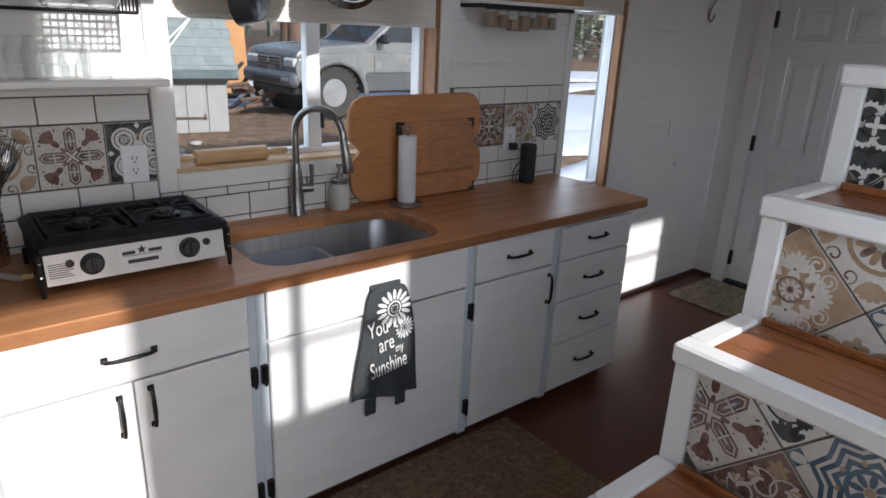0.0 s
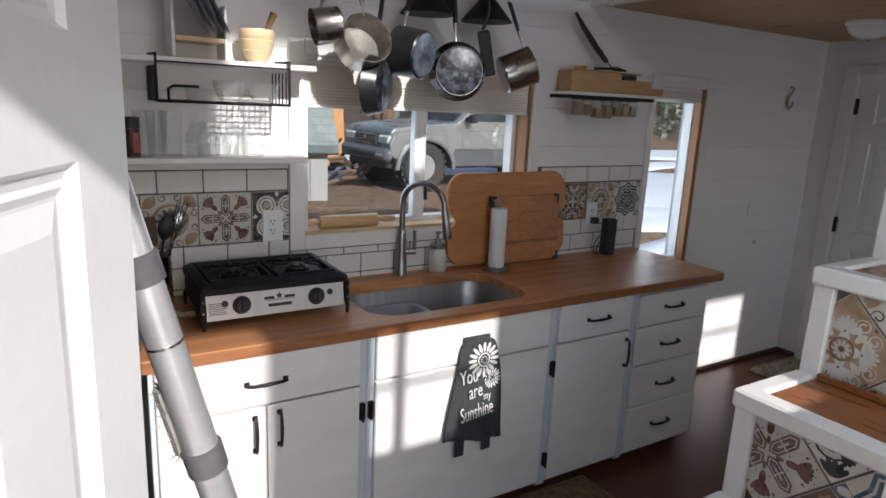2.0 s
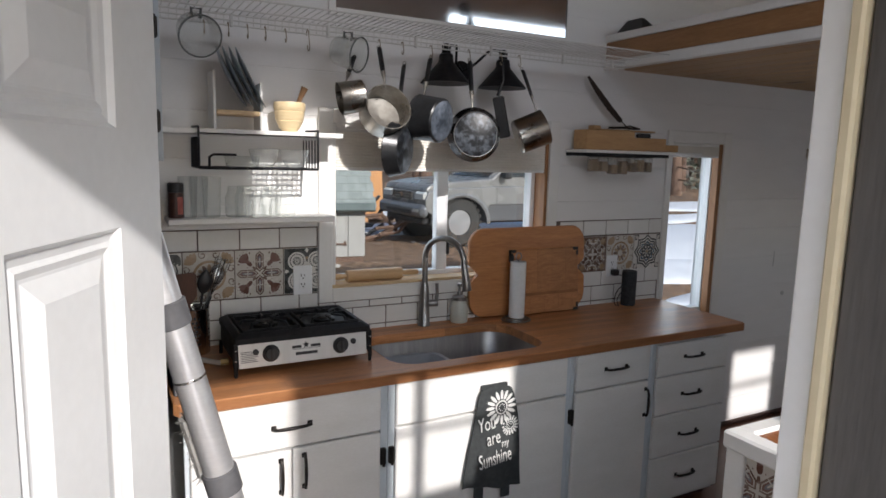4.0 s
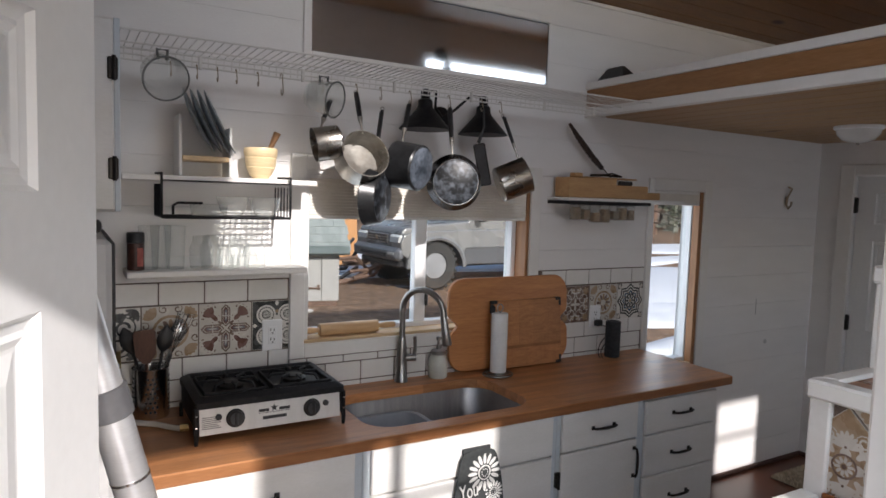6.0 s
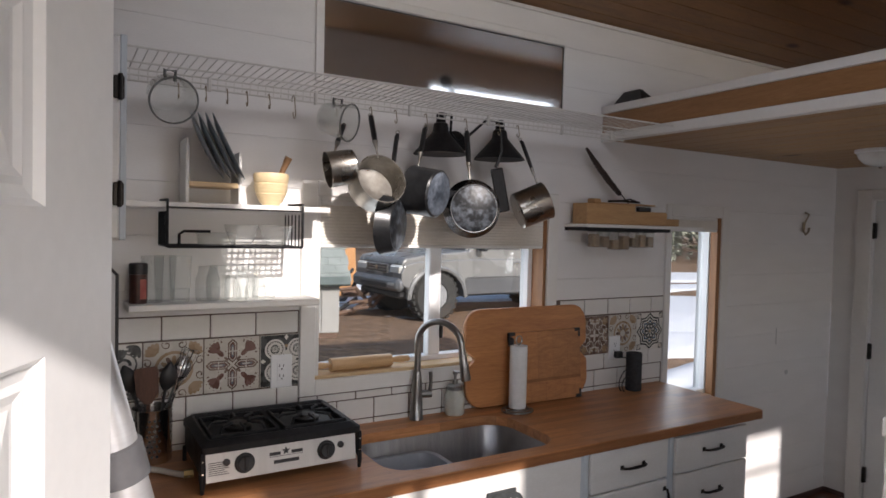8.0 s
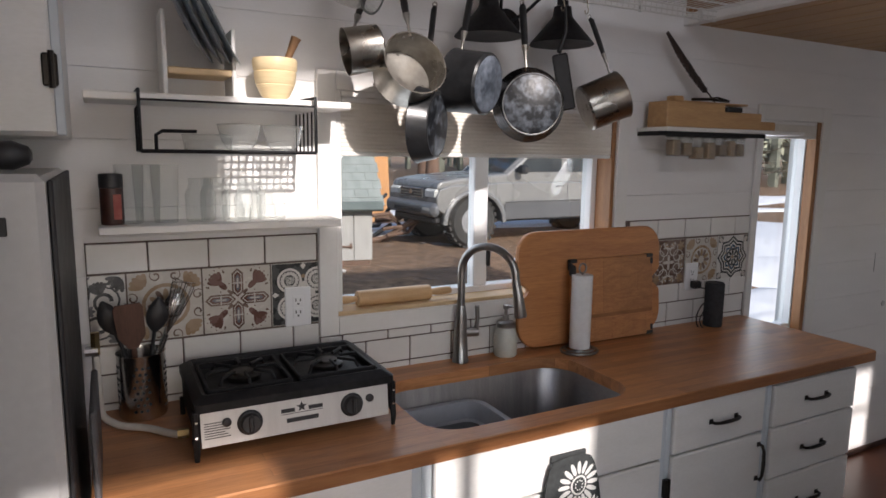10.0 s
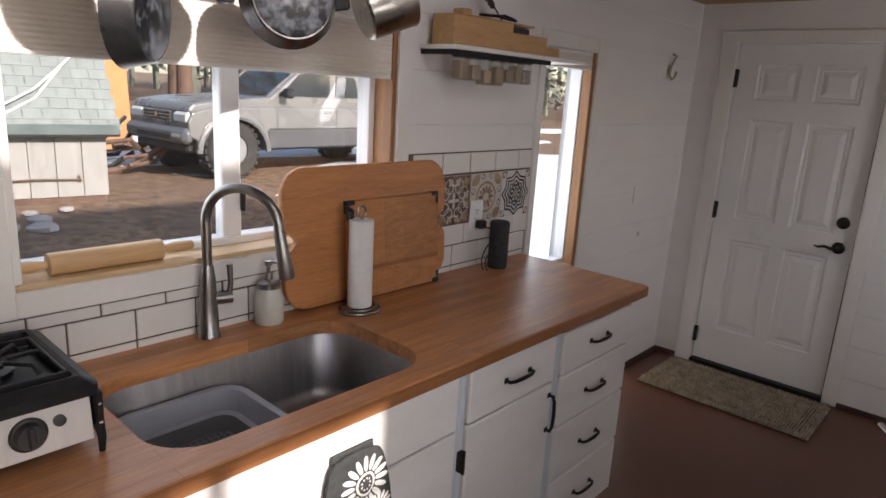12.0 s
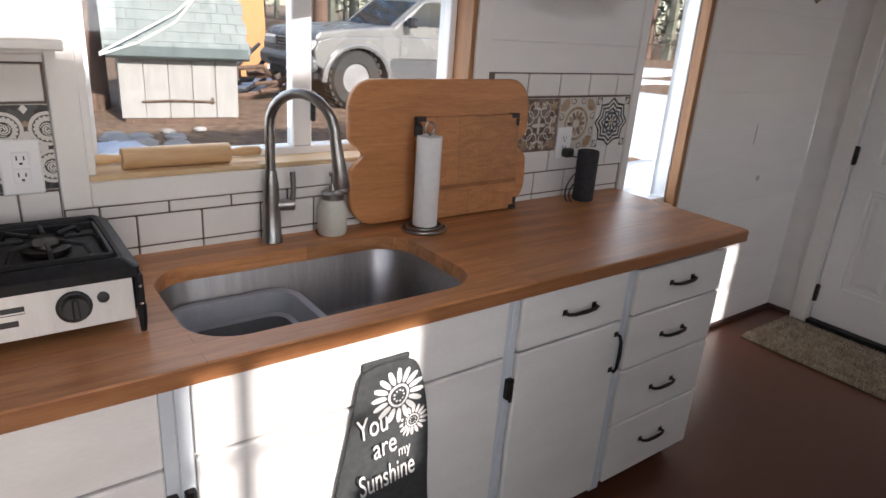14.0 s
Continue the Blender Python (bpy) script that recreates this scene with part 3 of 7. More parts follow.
part("lever", Geo().tube([(EAST + .004, 1.415, .895), (EAST - .03, 1.415, .895), (EAST - .036, 1.44, .893), (EAST - .036, 1.475, .902), (EAST - .036, 1.505, .892), (EAST - .034, 1.525, .898)], [.010, .010, .009, .008, .007, .004], 8), BLACK_IRON, door1, "curved black lever handle")

# entrance door, standing open
door2 = thing("door_2", "open white moulded panel entrance door catching the sun", "door", (-.37, -.03, 0), kind="structure")
P6b = [(.125, .355, .20, .84), (.405, .635, .20, .84), (.125, .355, .96, 1.585), (.405, .635, .96, 1.585), (.125, .355, 1.707, 1.886), (.405, .635, 1.707, 1.886)]
g = panel_door(.76, 2.02, .042, P6b)
ang = math.atan2(.65 + .03, -.04 + .37)
M = Matrix.Translation((-.37, -.03, .035)) @ Matrix.Rotation(ang, 4, "Z")
g.v = [tuple(M @ Vector(p)) for p in g.v]
part("leaf", g, DOOR_WHITE, door2)
for z in (.25, .98, 1.72):
    part("hinge", Geo().tube([(-.371, -.034, z - .05), (-.371, -.034, z + .05)], .007), STEEL, door2, "steel hinge")

CREAM = painted("cream_weather_seal", (0.62, 0.52, 0.33), (0.72, 0.62, 0.42), 8, 0.6, 0.1)
frame_e = thing("door_frame_1", "white painted door jamb with a cream seal strip", "door frame", (.5, 0, 0), kind="structure")
part("jamb", Geo().box(.500, .5198, .010, .042, 0.0005, 2.089, .003), WHITE_TRIM, frame_e)
part("jamb", Geo().box(-.3945, -.376, -.078, .04, 0.0005, 2.089, .003), WHITE_TRIM, frame_e)
part("head", Geo().box(-.3755, .4995, -.078, .04, 2.066, 2.089, .003), WHITE_TRIM, frame_e)
part("inner_casing", Geo().box(.5205, .59, .0405, .052, 0.0005, 2.15, .003), WHITE_TRIM, frame_e)
part("seal", Geo().box(.491, .5195, -.004, .0095, .02, 2.06, .003), CREAM, frame_e, "cream foam seal")
SCRATCHED = painted("scratched_dark_board", (0.050, 0.044, 0.040), (0.105, 0.095, 0.088), 3, 0.5, 0.25, (6, 6, .6), 25)
g = Geo().box(.500, .519, -.60, -.0045, .0005, 2.3, .004)
solid("outer_panel", g, SCRATCHED, "scratched dark brown board beside the entrance", "panel", kind="structure")

# ---- outdoors ----
def ground_z(x, y):
    t = min(max((y - 2.5) / 5.8, 0), 1)
    return -0.42 + 0.66 * t * t * (3 - 2 * t) + 0.010 * max(min(y, 40) - 8.3, 0)


def ground_material():
    m, nt, b = mat_base("pine_needle_ground", (0.2, 0.13, 0.08), 0.95)
    N, L = nt.nodes, nt.links
    tc = N.new("ShaderNodeTexCoord")
    n1, n2, n3 = (N.new("ShaderNodeTexNoise") for _ in range(3))
    n1.inputs["Scale"].default_value, n1.inputs["Detail"].default_value, n1.inputs["Roughness"].default_value = 8, 12, 0.80
    n2.inputs["Scale"].default_value, n2.inputs["Detail"].default_value = 0.33, 5
    n3.inputs["Scale"].default_value, n3.inputs["Detail"].default_value = 60, 4
    for q in (n1, n2, n3):
        L.new(tc.outputs["Object"], q.inputs[0])
    r1 = N.new("ShaderNodeValToRGB")
    r1.color_ramp.elements[0].position, r1.color_ramp.elements[1].position = 0.35, 0.7
    r1.color_ramp.elements[0].color, r1.color_ramp.elements[1].color = (0.075, 0.045, 0.028, 1), (0.47, 0.30, 0.19, 1)
    L.new(n1.outputs[0], r1.inputs[0])
    r2 = N.new("ShaderNodeValToRGB")
    r2.color_ramp.elements[0].position, r2.color_ramp.elements[1].position = 0.68, 0.70
    L.new(n2.outputs[0], r2.inputs[0])
    mx = N.new("ShaderNodeMix")
    mx.data_type = "RGBA"
    mx.inputs[7].default_value = (0.7, 0.72, 0.75, 1)
    L.new(r2.outputs[0], mx.inputs[0])
    L.new(r1.outputs[0], mx.inputs[6])
    L.new(mx.outputs[2], b.inputs["Base Color"])
    bp = N.new("ShaderNodeBump")
    bp.inputs["Strength"].default_value, bp.inputs["Distance"].default_value = 0.9, 0.05
    L.new(n3.outputs[0], bp.inputs["Height"])
    L.new(bp.outputs[0], b.inputs["Normal"])
    return m


GROUND = ground_material()
SNOW = painted("old_snow", (0.62, 0.64, 0.68), (0.78, 0.79, 0.82), 4, 0.7, 0.5, fine=30)
BARK = painted("pine_bark", (0.07, 0.042, 0.03), (0.20, 0.125, 0.09), 8, 0.95, 1.0, (3, 3, .6), 30)
NEEDLE = painted("pine_needles", (0.035, 0.06, 0.03), (0.09, 0.12, 0.06), 3, 0.8, 0)
# paler, greyer needle colour for some pines and the far woods
NEEDLE_PALE = painted("pale_pine_needles", (0.10, 0.11, 0.085), (0.24, 0.245, 0.205), 3, 0.8, 0)
rnd = random.Random(4)
g = Geo()
xs = [-400, -120, -50, -25] + [-15 + 1.0 * i for i in range(46)] + [40, 60, 120, 400]
ys = [-400, -120, -50, -25, -12, -6, -2, 0, 1.5] + [2.6 + .8 * i for i in range(36)] + [34, 39.9, 40, 60, 120, 400]
vs = [(x, y, ground_z(x, y) + (noise.noise((x * .4, y * .4, 0)) * .05 if 3 < y < 39 else 0)) for y in ys for x in xs]
nx = len(xs)
g.add(vs, [(j * nx + i, j * nx + i + 1, (j + 1) * nx + i + 1, (j + 1) * nx + i) for j in range(len(ys) - 1) for i in range(nx - 1)], smooth=True)
solid("ground", g, GROUND, "pine-needle forest floor with patches of old snow", "ground", kind="structure")


def snow_patch(x, y, rx, ry, seed):
    r = random.Random(seed)
    ph = [r.uniform(0, 6.28) for _ in range(4)]
    loops = []
    for rad, h in ((1.0, .0), (.93, .05), (.7, .085), (.3, .10), (.001, .10)):
        lp = []
        for j in range(36):
            a = 2 * math.pi * j / 36
            w = 1 + .22 * math.sin(2 * a + ph[0]) + .16 * math.sin(3 * a + ph[1]) + .1 * math.sin(7 * a + ph[2])
            px, py = x + rx * rad * w * math.cos(a), y + ry * rad * w * math.sin(a)
            lp.append((px, py, ground_z(px, py) + h - .03))
        loops.append(lp)
    g = Geo().loft(loops)
    return solid("snow_patch", g, SNOW, "patch of old melting snow on the ground", "snow", "snow patches")


for i, (x, y, rx, ry) in enumerate([(5.6, 13.6, 1.6, .5), (8.5, 11.0, 1.5, .35), (9.5, 12.9, 2.2, .5), (10.5, 8.8, 2.6, .8), (13, 11.5, 3.0, .9), (15.5, 14.0, 4, 1.0), (1.7, 7.2, .35, .14), 
                                    (9.0, 6.2, 2.2, .9), (12.5, 7.2, 2.4, .7), (19, 14.5, 4, 1.0), (7.6, 5.0, 1.6, .6), (4.6, 10.6, 1.2, .25), (11.0, 7.6, 5.0, 2.6), (6.3, 11.6, 1.9, .5)]):
    snow_patch(x, y, rx, ry, i)


def pine_tree(x, y, h, r, seed, first=.3, pale=False):
    t = random.Random(seed)
    th = thing("pine_tree", "tall pine with scaly brown bark and sparse branches" if not pale else "young pine with pale sunlit needles", "tree", (x, y, ground_z(x, y)), "pines round the house")
    z0 = ground_z(x, y) - .1
    lean = (t.uniform(-.02, .02), t.uniform(-.02, .02))
    pts = [(x + lean[0] * h * k / 6, y + lean[1] * h * k / 6, z0 + h * k / 6) for k in range(7)]
    g = Geo().tube(pts, [r * (1.25 if k == 0 else 1 - .8 * k / 6) for k in range(7)], 10)
    limbs, crown = Geo(), Geo()
    n = int(16 + h * 2)
    for i in range(n):
        f = first + (1 - first) * (i + t.random()) / n
        a = t.uniform(0, 6.28)
        ln = (.28 * h * (1 - f) + .5) * t.uniform(.6, 1.1)
        b0 = Vector((x + lean[0] * h * f, y + lean[1] * h * f, z0 + h * f))
        tip = b0 + Vector((math.cos(a) * ln, math.sin(a) * ln, t.uniform(-.15, .25) * ln))
        limbs.tube([b0, (b0 + tip) / 2 + Vector((0, 0, .05)), tip], [r * .16, r * .1, r * .04], 4)
        for k in range(16):
            s = t.uniform(.35, 1.05)
            c = b0.lerp(tip, s) + Vector((t.uniform(-.3, .3), t.uniform(-.3, .3), t.uniform(-.18, .18))) * min(1, ln)
            for q in range(5):
                d = Vector((t.uniform(-1, 1), t.uniform(-1, 1), t.uniform(-.5, .7))).normalized() * t.uniform(.12, .26)
                w = d.cross(Vector((t.uniform(-1, 1), t.uniform(-1, 1), t.uniform(-1, 1)))).normalized() * .03
                crown.add([c - w, c + w, c + d], [(0, 1, 2)])
    part("trunk", g, BARK, th)
    part("limbs", limbs, BARK, th)["kind"] = "stuff"
    part("crown", crown, NEEDLE_PALE if pale else NEEDLE, th)


for i, (x, y, h, r, first, pale) in enumerate([(1.75, 9.2, 12, .20, .55, False), (4.9, 15.5, 14, .22, .4, False), (6.6, 17.5, 13, .2, .4, False), (3.2, 18, 14, .25, .35, False), (0.8, 16, 12, .2, .3, True),
                                               (9.2, 18.5, 13, .2, .35, False), (12, 20, 14, .24, .3, True), (17.5, 17.8, 11, .2, .08, True), (20.5, 18.5, 12, .22, .06, True), (23, 20.5, 12, .2, .05, False),
                                               (18.5, 22, 13, .2, .06, True), (26, 24, 13, .22, .05, True), (15, 23, 14, .25, .1, False), (29, 25, 14, .25, .05, True), (22, 26, 14, .2, .05, True), (8, 26, 15, .25, .2, True),
                                               (3, 27, 15, .25, .2, True), (-1, 22, 13, .2, .3, False), (13.5, 28, 14, .25, .15, False), (32, 29, 14, .25, .04, True), (25.5, 19.5, 9, .16, .05, True)]):
    pine_tree(x, y, h, r, i, first, pale)
g = Geo()
t = random.Random(9)
for i in range(150):
    a = t.uniform(-.6, 1.25)
    d = t.uniform(32, 60)
    x, y = d * math.sin(a), d * math.cos(a)
    h = t.uniform(9, 15)
    g.tube([(x, y, ground_z(x, y) - .2), (x, y, h)], [.22, .06], 5)
    for k in range(150):
        f = t.uniform(.12, 1)
        rr = (1 - f) * 2.4 + .3
        c = Vector((x + t.gauss(0, rr * .6), y + t.gauss(0, rr * .6), h * f))
        d2 = Vector((t.uniform(-1, 1), t.uniform(-1, 1), t.uniform(-.3, .6))) * .5
        w = d2.cross(Vector((t.uniform(-1, 1), t.uniform(-1, 1), t.uniform(-1, 1)))).normalized() * .16
        g.add([c - w, c + w, c + d2], [(0, 1, 2)])
solid("far_woods", g, NEEDLE_PALE, "distant pine woods in pale sun", "woods", kind="stuff")

# well house
PLANK_W = painted("weathered_white_plank", (0.28, 0.27, 0.255), (0.38, 0.37, 0.35), 6, 0.7, 0.3, (3, 3, .5))
SHINGLE = painted("pale_green_shingle", (0.20, 0.225, 0.213), (0.28, 0.305, 0.292), 8, 0.9, 0.5, random_tint=0.10)
DARK_EAVE = painted("dark_green_eave", (0.075, 0.095, 0.09), (0.13, 0.155, 0.148), 8, 0.8, 0.3)
SX, SY = 2.52, 8.12
sz = ground_z(SX, SY) + .06
SHED = Matrix.Translation((SX, SY, sz)) @ Matrix.Rotation(radians(-8), 4, "Z") @ Matrix.Scale(0.89, 4)


def local(geo, m):
    geo.v = [tuple(m @ Vector(p)) for p in geo.v]
    return geo


shed = thing("well_house", "little white plank well house with a green shingle roof", "shed", (SX, SY, sz))
part("plinth", local(Geo().box(-.65, .65, .0, 1.0, -.25, .0, .01), SHED), BARK, shed)
part("wall_box", local(Geo().box(-.66, .66, .012, 1.0, 0, .78), SHED), PLANK_W, shed)
for i in range(5):
    part("plank", local(Geo().box(-.68 + .272 * i, -.68 + .272 * (i + 1) - .008, -.012, .011, 0, .78, .004), SHED), PLANK_W, shed)
part("latch_bar", local(Geo().tube([(-.45, -.03, .20), (-.1, -.035, .215), (.38, -.03, .20)], .014, 6).box(.34, .37, -.03, -.012, .17, .25), SHED), BARK, shed, "rusty latch bar")
ROOF = SHED @ Matrix.Translation((0, -.16, .74)) @ Matrix.Rotation(radians(52), 4, "X")
part("eave", local(Geo().box(-.80, .80, -.02, .12, -.03, .028, .006), ROOF), DARK_EAVE, shed)
part("roof_deck", local(Geo().box(-.80, .80, .1201, 1.35, -.03, .0), ROOF), DARK_EAVE, shed)
BACKROOF = SHED @ Matrix.Translation((0, -.16, .74)) @ Matrix.Rotation(radians(52), 4, "X") @ Matrix.Translation((0, 1.35, 0)) @ Matrix.Rotation(radians(-104), 4, "X")
part("roof_deck", local(Geo().box(-.80, .80, 0, 1.2, -.03, .0), BACKROOF), DARK_EAVE, shed)
for rr in range(9):
    for c in range(9):
        x0 = -.82 + c * .19 - (.09 if rr % 2 else 0)
        x0, x1 = max(x0, -.82), min(x0 + .185, .82)
        if x1 - x0 < .03:
            continue
        y0 = .04 + rr * .145
        part("shingle", local(Geo().box(x0, x1, y0, y0 + .19, .004 + .012 * 0, .012 + .0012 * (c % 3), .002), ROOF @ Matrix.Translation((0, 0, .016)) @ Matrix.Rotation(radians(-3.0), 4, "X") @ Matrix.Translation((0, 0, .0065 * rr + .004 * rr * 0))), SHINGLE, shed)
HOSE = painted("white_hose", (0.7, 0.72, 0.7), (0.8, 0.8, 0.78), 8, 0.5)
for d in (0, .10):
    p = [SHED @ Vector(q) for q in ((-.86, -.21, .76 - d * .2), (-.45, -.10, .98 - d), (0, .12, 1.22 - d), (.35, .33, 1.52), (.6, .50, 1.75))]
    pts = []
    for k in range(len(p) - 1):
        pts += [p[k].lerp(p[k + 1], s / 4) for s in range(4)]
    solid("garden_hose", Geo().tube(pts + [p[-1]], .012, 6), HOSE, "white hose draped over the green roof", "hose", "hoses on the well house")

# plywood sheet, scrap pile, rocks
PLY = wood("weathered_plywood", (0.38, 0.17, 0.06), (0.55, 0.28, 0.11), (6, 6, 1), 0.7)
solid("plywood_sheet", local(Geo().box(-.35, .35, -.01, .01, 0, 1.5, .003), Matrix.Translation((4.75, 12.2, .30)) @ Matrix.Rotation(radians(-6), 4, "X") @ Matrix.Rotation(radians(-12), 4, "Z")), PLY, "orange-brown plywood sheet propped upright", "board")
solid("scrap_post", Geo().tube([(4.3, 11.4, .2), (4.25, 11.5, 2.3)], .05, 6), BARK, "rough dark wooden post", "post")
for i in range(9):
    t2 = random.Random(50 + i)
    x, y = 4.0 + t2.uniform(-.3, .4), 10.0 + t2.uniform(-.4, .5)
    g = Geo().tube([(x - .4, y, ground_z(x, y) + .02 + .05 * i), (x, y + t2.uniform(-.2, .2), .30 + .05 * i), (x + .45, y + t2.uniform(-.4, .4), ground_z(x, y) + .05 + t2.uniform(0, .7))], t2.uniform(.02, .05), 5)
    solid("scrap_pole", g, BLACK_PLASTIC if i % 2 else BARK, "dark scrap pole lying in a heap", "scrap", "scrap heap")
ROCK = painted("pale_rock", (0.32, 0.29, 0.26), (0.5, 0.46, 0.42), 6, 0.9, 0.6)
for i in range(10):
    t2 = random.Random(80 + i)
    x, y, s = 1.75 + t2.uniform(-.2, 1.2) * (1 if i < 5 else .5), 7.45 + t2.uniform(-.3, .3), t2.uniform(.05, .11)
    lo = []
    for k in range(6):
        ph = math.pi * k / 5 - math.pi / 2
        lo.append([(x + s * math.cos(ph) * math.cos(a) * t2.uniform(.8, 1.2) * 1.3, y + s * math.cos(ph) * math.sin(a) * t2.uniform(.8, 1.2), ground_z(x, y) + .02 + s * .6 * math.sin(ph)) for a in [6.283 * j / 9 for j in range(9)]])
    solid("rock", Geo().loft(lo, caps=(True, True)), ROCK, "small pale rock among pine needles", "rock", "rocks by the well house")


# ---- pickup truck ----
CAR_W = painted("silver_white_car_paint", (0.19, 0.19, 0.19), (0.24, 0.237, 0.23), 3, 0.28, 0.02, metal=0.25)
CAR_BUMP = painted("grey_bumper_paint", (0.13, 0.135, 0.145), (0.19, 0.195, 0.205), 6, 0.32, 0.05, metal=0.3)
ALLOY = painted("dull_alloy", (0.26, 0.26, 0.27), (0.36, 0.36, 0.37), 8, 0.4, 0.1, metal=0.6)
CAR_GREY = painted("grey_lower_body", (0.055, 0.056, 0.06), (0.085, 0.085, 0.088), 5, 0.5, 0.1)
RUBBER = painted("tyre_rubber", (0.02, 0.02, 0.02), (0.05, 0.047, 0.043), 12, 0.85, 0.3)
CAR_GLASS = painted("tinted_car_glass", (0.025, 0.03, 0.035), (0.05, 0.06, 0.065), 3, 0.05, 0, rough_var=0.02)
LAMP_GLASS = painted("headlamp_lens", (0.55, 0.55, 0.52), (0.7, 0.7, 0.66), 10, 0.12, 0.05)
truck = thing("pickup_truck", "silver-white pickup with canopy, grey lower body and big tyres", "truck", (5.06, 8.84, .24))
head = math.atan2(-.04, -.999)
TR = Matrix.Translation((5.06, 8.84, .228)) @ Matrix.Rotation(head, 4, "Z") @ Matrix.Scale(1.0, 4)   # x forward, front near wheel's foot at 0, y: away on the left is negative
# body runs from x=.85 (bumper) to -4.0; near side at y=+.05 in its own axes, far side at y=-1.65
TB = TR @ Matrix.Diagonal((1, 1, .91, 1))


def nose(x):
    """Shortens the overhang ahead of the front wheel."""
    return x if x < .5 else .5 + (x - .5) * .68


def tb(x0, x1, y0, y1, z0, z1, b=.03):
    return local(Geo().box(nose(x0), nose(x1), y0, y1, z0, z1, b), TB)


def side_prism(poly, y0, y1):
    m = Matrix(((1, 0, 0, 0), (0, 0, 1, y0), (0, 1, 0, 0), (0, 0, 0, 1)))
    return local(Geo().prism([(nose(x), z) for x, z in poly], m, y1 - y0), TB)


NY, FY = 0.06, -1.56        # near and far flank
WB = -3.05                  # rear axle


def soft_part(name, geo, mat, width, label=""):
    """A body panel with rolled edges."""
    geo.weld = True
    ob = part(name, geo, mat, truck, label)
    bv = ob.modifiers.new("rolled_edge", "BEVEL")
    bv.width, bv.segments, bv.limit_method, bv.angle_limit = width, 3, "ANGLE", radians(28)
    return ob


arch = lambda cx, r: [(cx + r * math.cos(math.pi * k / 12), .44 + r * math.sin(math.pi * k / 12)) for k in range(13)]
low = [(.72, .66), (.56, .60)] + arch(0, .50) + [(-.56, .46), (WB + .56, .46)] + arch(WB, .50) + [(-4.0, .60), (-4.05, .98), (-4.0, 1.08), (-.62, 1.10), (.40, 1.06), (.66, 1.00), (.74, .86)]
soft_part("body_side", side_prism(low, FY, NY), CAR_W, .045)
part("lower_band", side_prism([(-.54, .47), (WB + .54, .47), (WB + .54, .74), (-.54, .74)], NY - .02, NY + .012), CAR_GREY, truck, "grey lower panel")
part("lower_band", side_prism([(WB - .54, .56), (-3.98, .60), (-4.0, .74), (WB - .52, .74)], NY - .02, NY + .012), CAR_GREY, truck, "grey lower panel")
soft_part("hood", side_prism([(.70, .98), (.69, 1.06), (.60, 1.12), (.20, 1.18), (-.66, 1.25), (-.66, 1.02)], FY + .05, NY - .05), CAR_W, .05)
cab = [(-.62, 1.04), (-.64, 1.24), (-1.12, 1.64), (-1.22, 1.69), (-1.40, 1.72), (-2.35, 1.72), (-2.50, 1.66), (-2.62, 1.30), (-2.64, 1.04)]
soft_part("cab", side_prism(cab, FY + .11, NY - .11), CAR_W, .05)
soft_part("canopy", side_prism([(-2.66, 1.04), (-2.66, 1.66), (-2.76, 1.70), (-3.86, 1.68), (-4.0, 1.04)], FY + .09, NY - .09), CAR_W, .05)
for poly, nm in (([(-.80, 1.27), (-.90, 1.36), (-1.16, 1.62), (-1.26, 1.645), (-1.68, 1.65), (-1.72, 1.62), (-1.74, 1.27)], "side_window"), ([(-1.88, 1.27), (-1.85, 1.30), (-1.86, 1.62), (-2.20, 1.62), (-2.26, 1.58), (-2.32, 1.30), (-2.30, 1.27)], "side_window"), ([(-2.82, 1.27), (-2.80, 1.60), (-3.72, 1.58), (-3.80, 1.27)], "canopy_window")):
    part(nm, side_prism(poly, NY - .112, NY - .098), CAR_GLASS, truck, "tinted side window")
part("windscreen", side_prism([(-.655, 1.262), (-1.105, 1.636), (-1.14, 1.62), (-.70, 1.25)], FY + .2, NY - .2), CAR_GLASS, truck)
for sy in (FY + .19, NY - .195):
    part("screen_pillar", side_prism([(-.635, 1.25), (-1.11, 1.655), (-1.14, 1.65), (-.68, 1.25)], sy - .02, sy + .02), CAR_W, truck)
soft_part("bumper", tb(.62, .86, FY - .01, NY + .01, .54, .78, .06), CAR_BUMP, .02, "grey painted steel bumper")
part("bumper_grille", tb(.845, .868, FY + .35, NY - .35, .60, .67, .008), BLACK_PLASTIC, truck)
part("valance", tb(.50, .70, FY + .12, NY - .12, .42, .545, .03), BLACK_PLASTIC, truck)
part("grille", tb(.715, .755, FY + .42, NY - .42, .83, 1.00, .02), STEEL, truck)
for z in (.852, .898, .944):
    part("grille_slot", tb(.752, .760, FY + .46, NY - .46, z, z + .032, .004), BLACK_PLASTIC, truck)
part("grille_badge", local(Geo().lathe([(.045, 0), (.045, .008), (0, .010)], Matrix.Translation((nose(.758), (FY + NY) / 2, .925)) @ Matrix.Rotation(math.pi / 2, 4, "Y"), 16), TB), CHROME, truck)
for y0, y1 in ((NY - .40, NY - .03), (FY + .03, FY + .40)):
    part("headlight", tb(.62, .752, y0, y1, .83, 1.0, .04), LAMP_GLASS, truck)
part("turn_signal", tb(.80, .866, NY - .30, NY - .08, .64, .70, .01), LAMP_GLASS, truck)
part("door_handle", tb(-1.70, -1.53, NY + .0, NY + .022, 1.00, 1.035, .009), CHROME, truck)
part("mirror", tb(-.93, -.80, NY - .06, NY + .12, 1.24, 1.39, .035), BLACK_PLASTIC, truck)
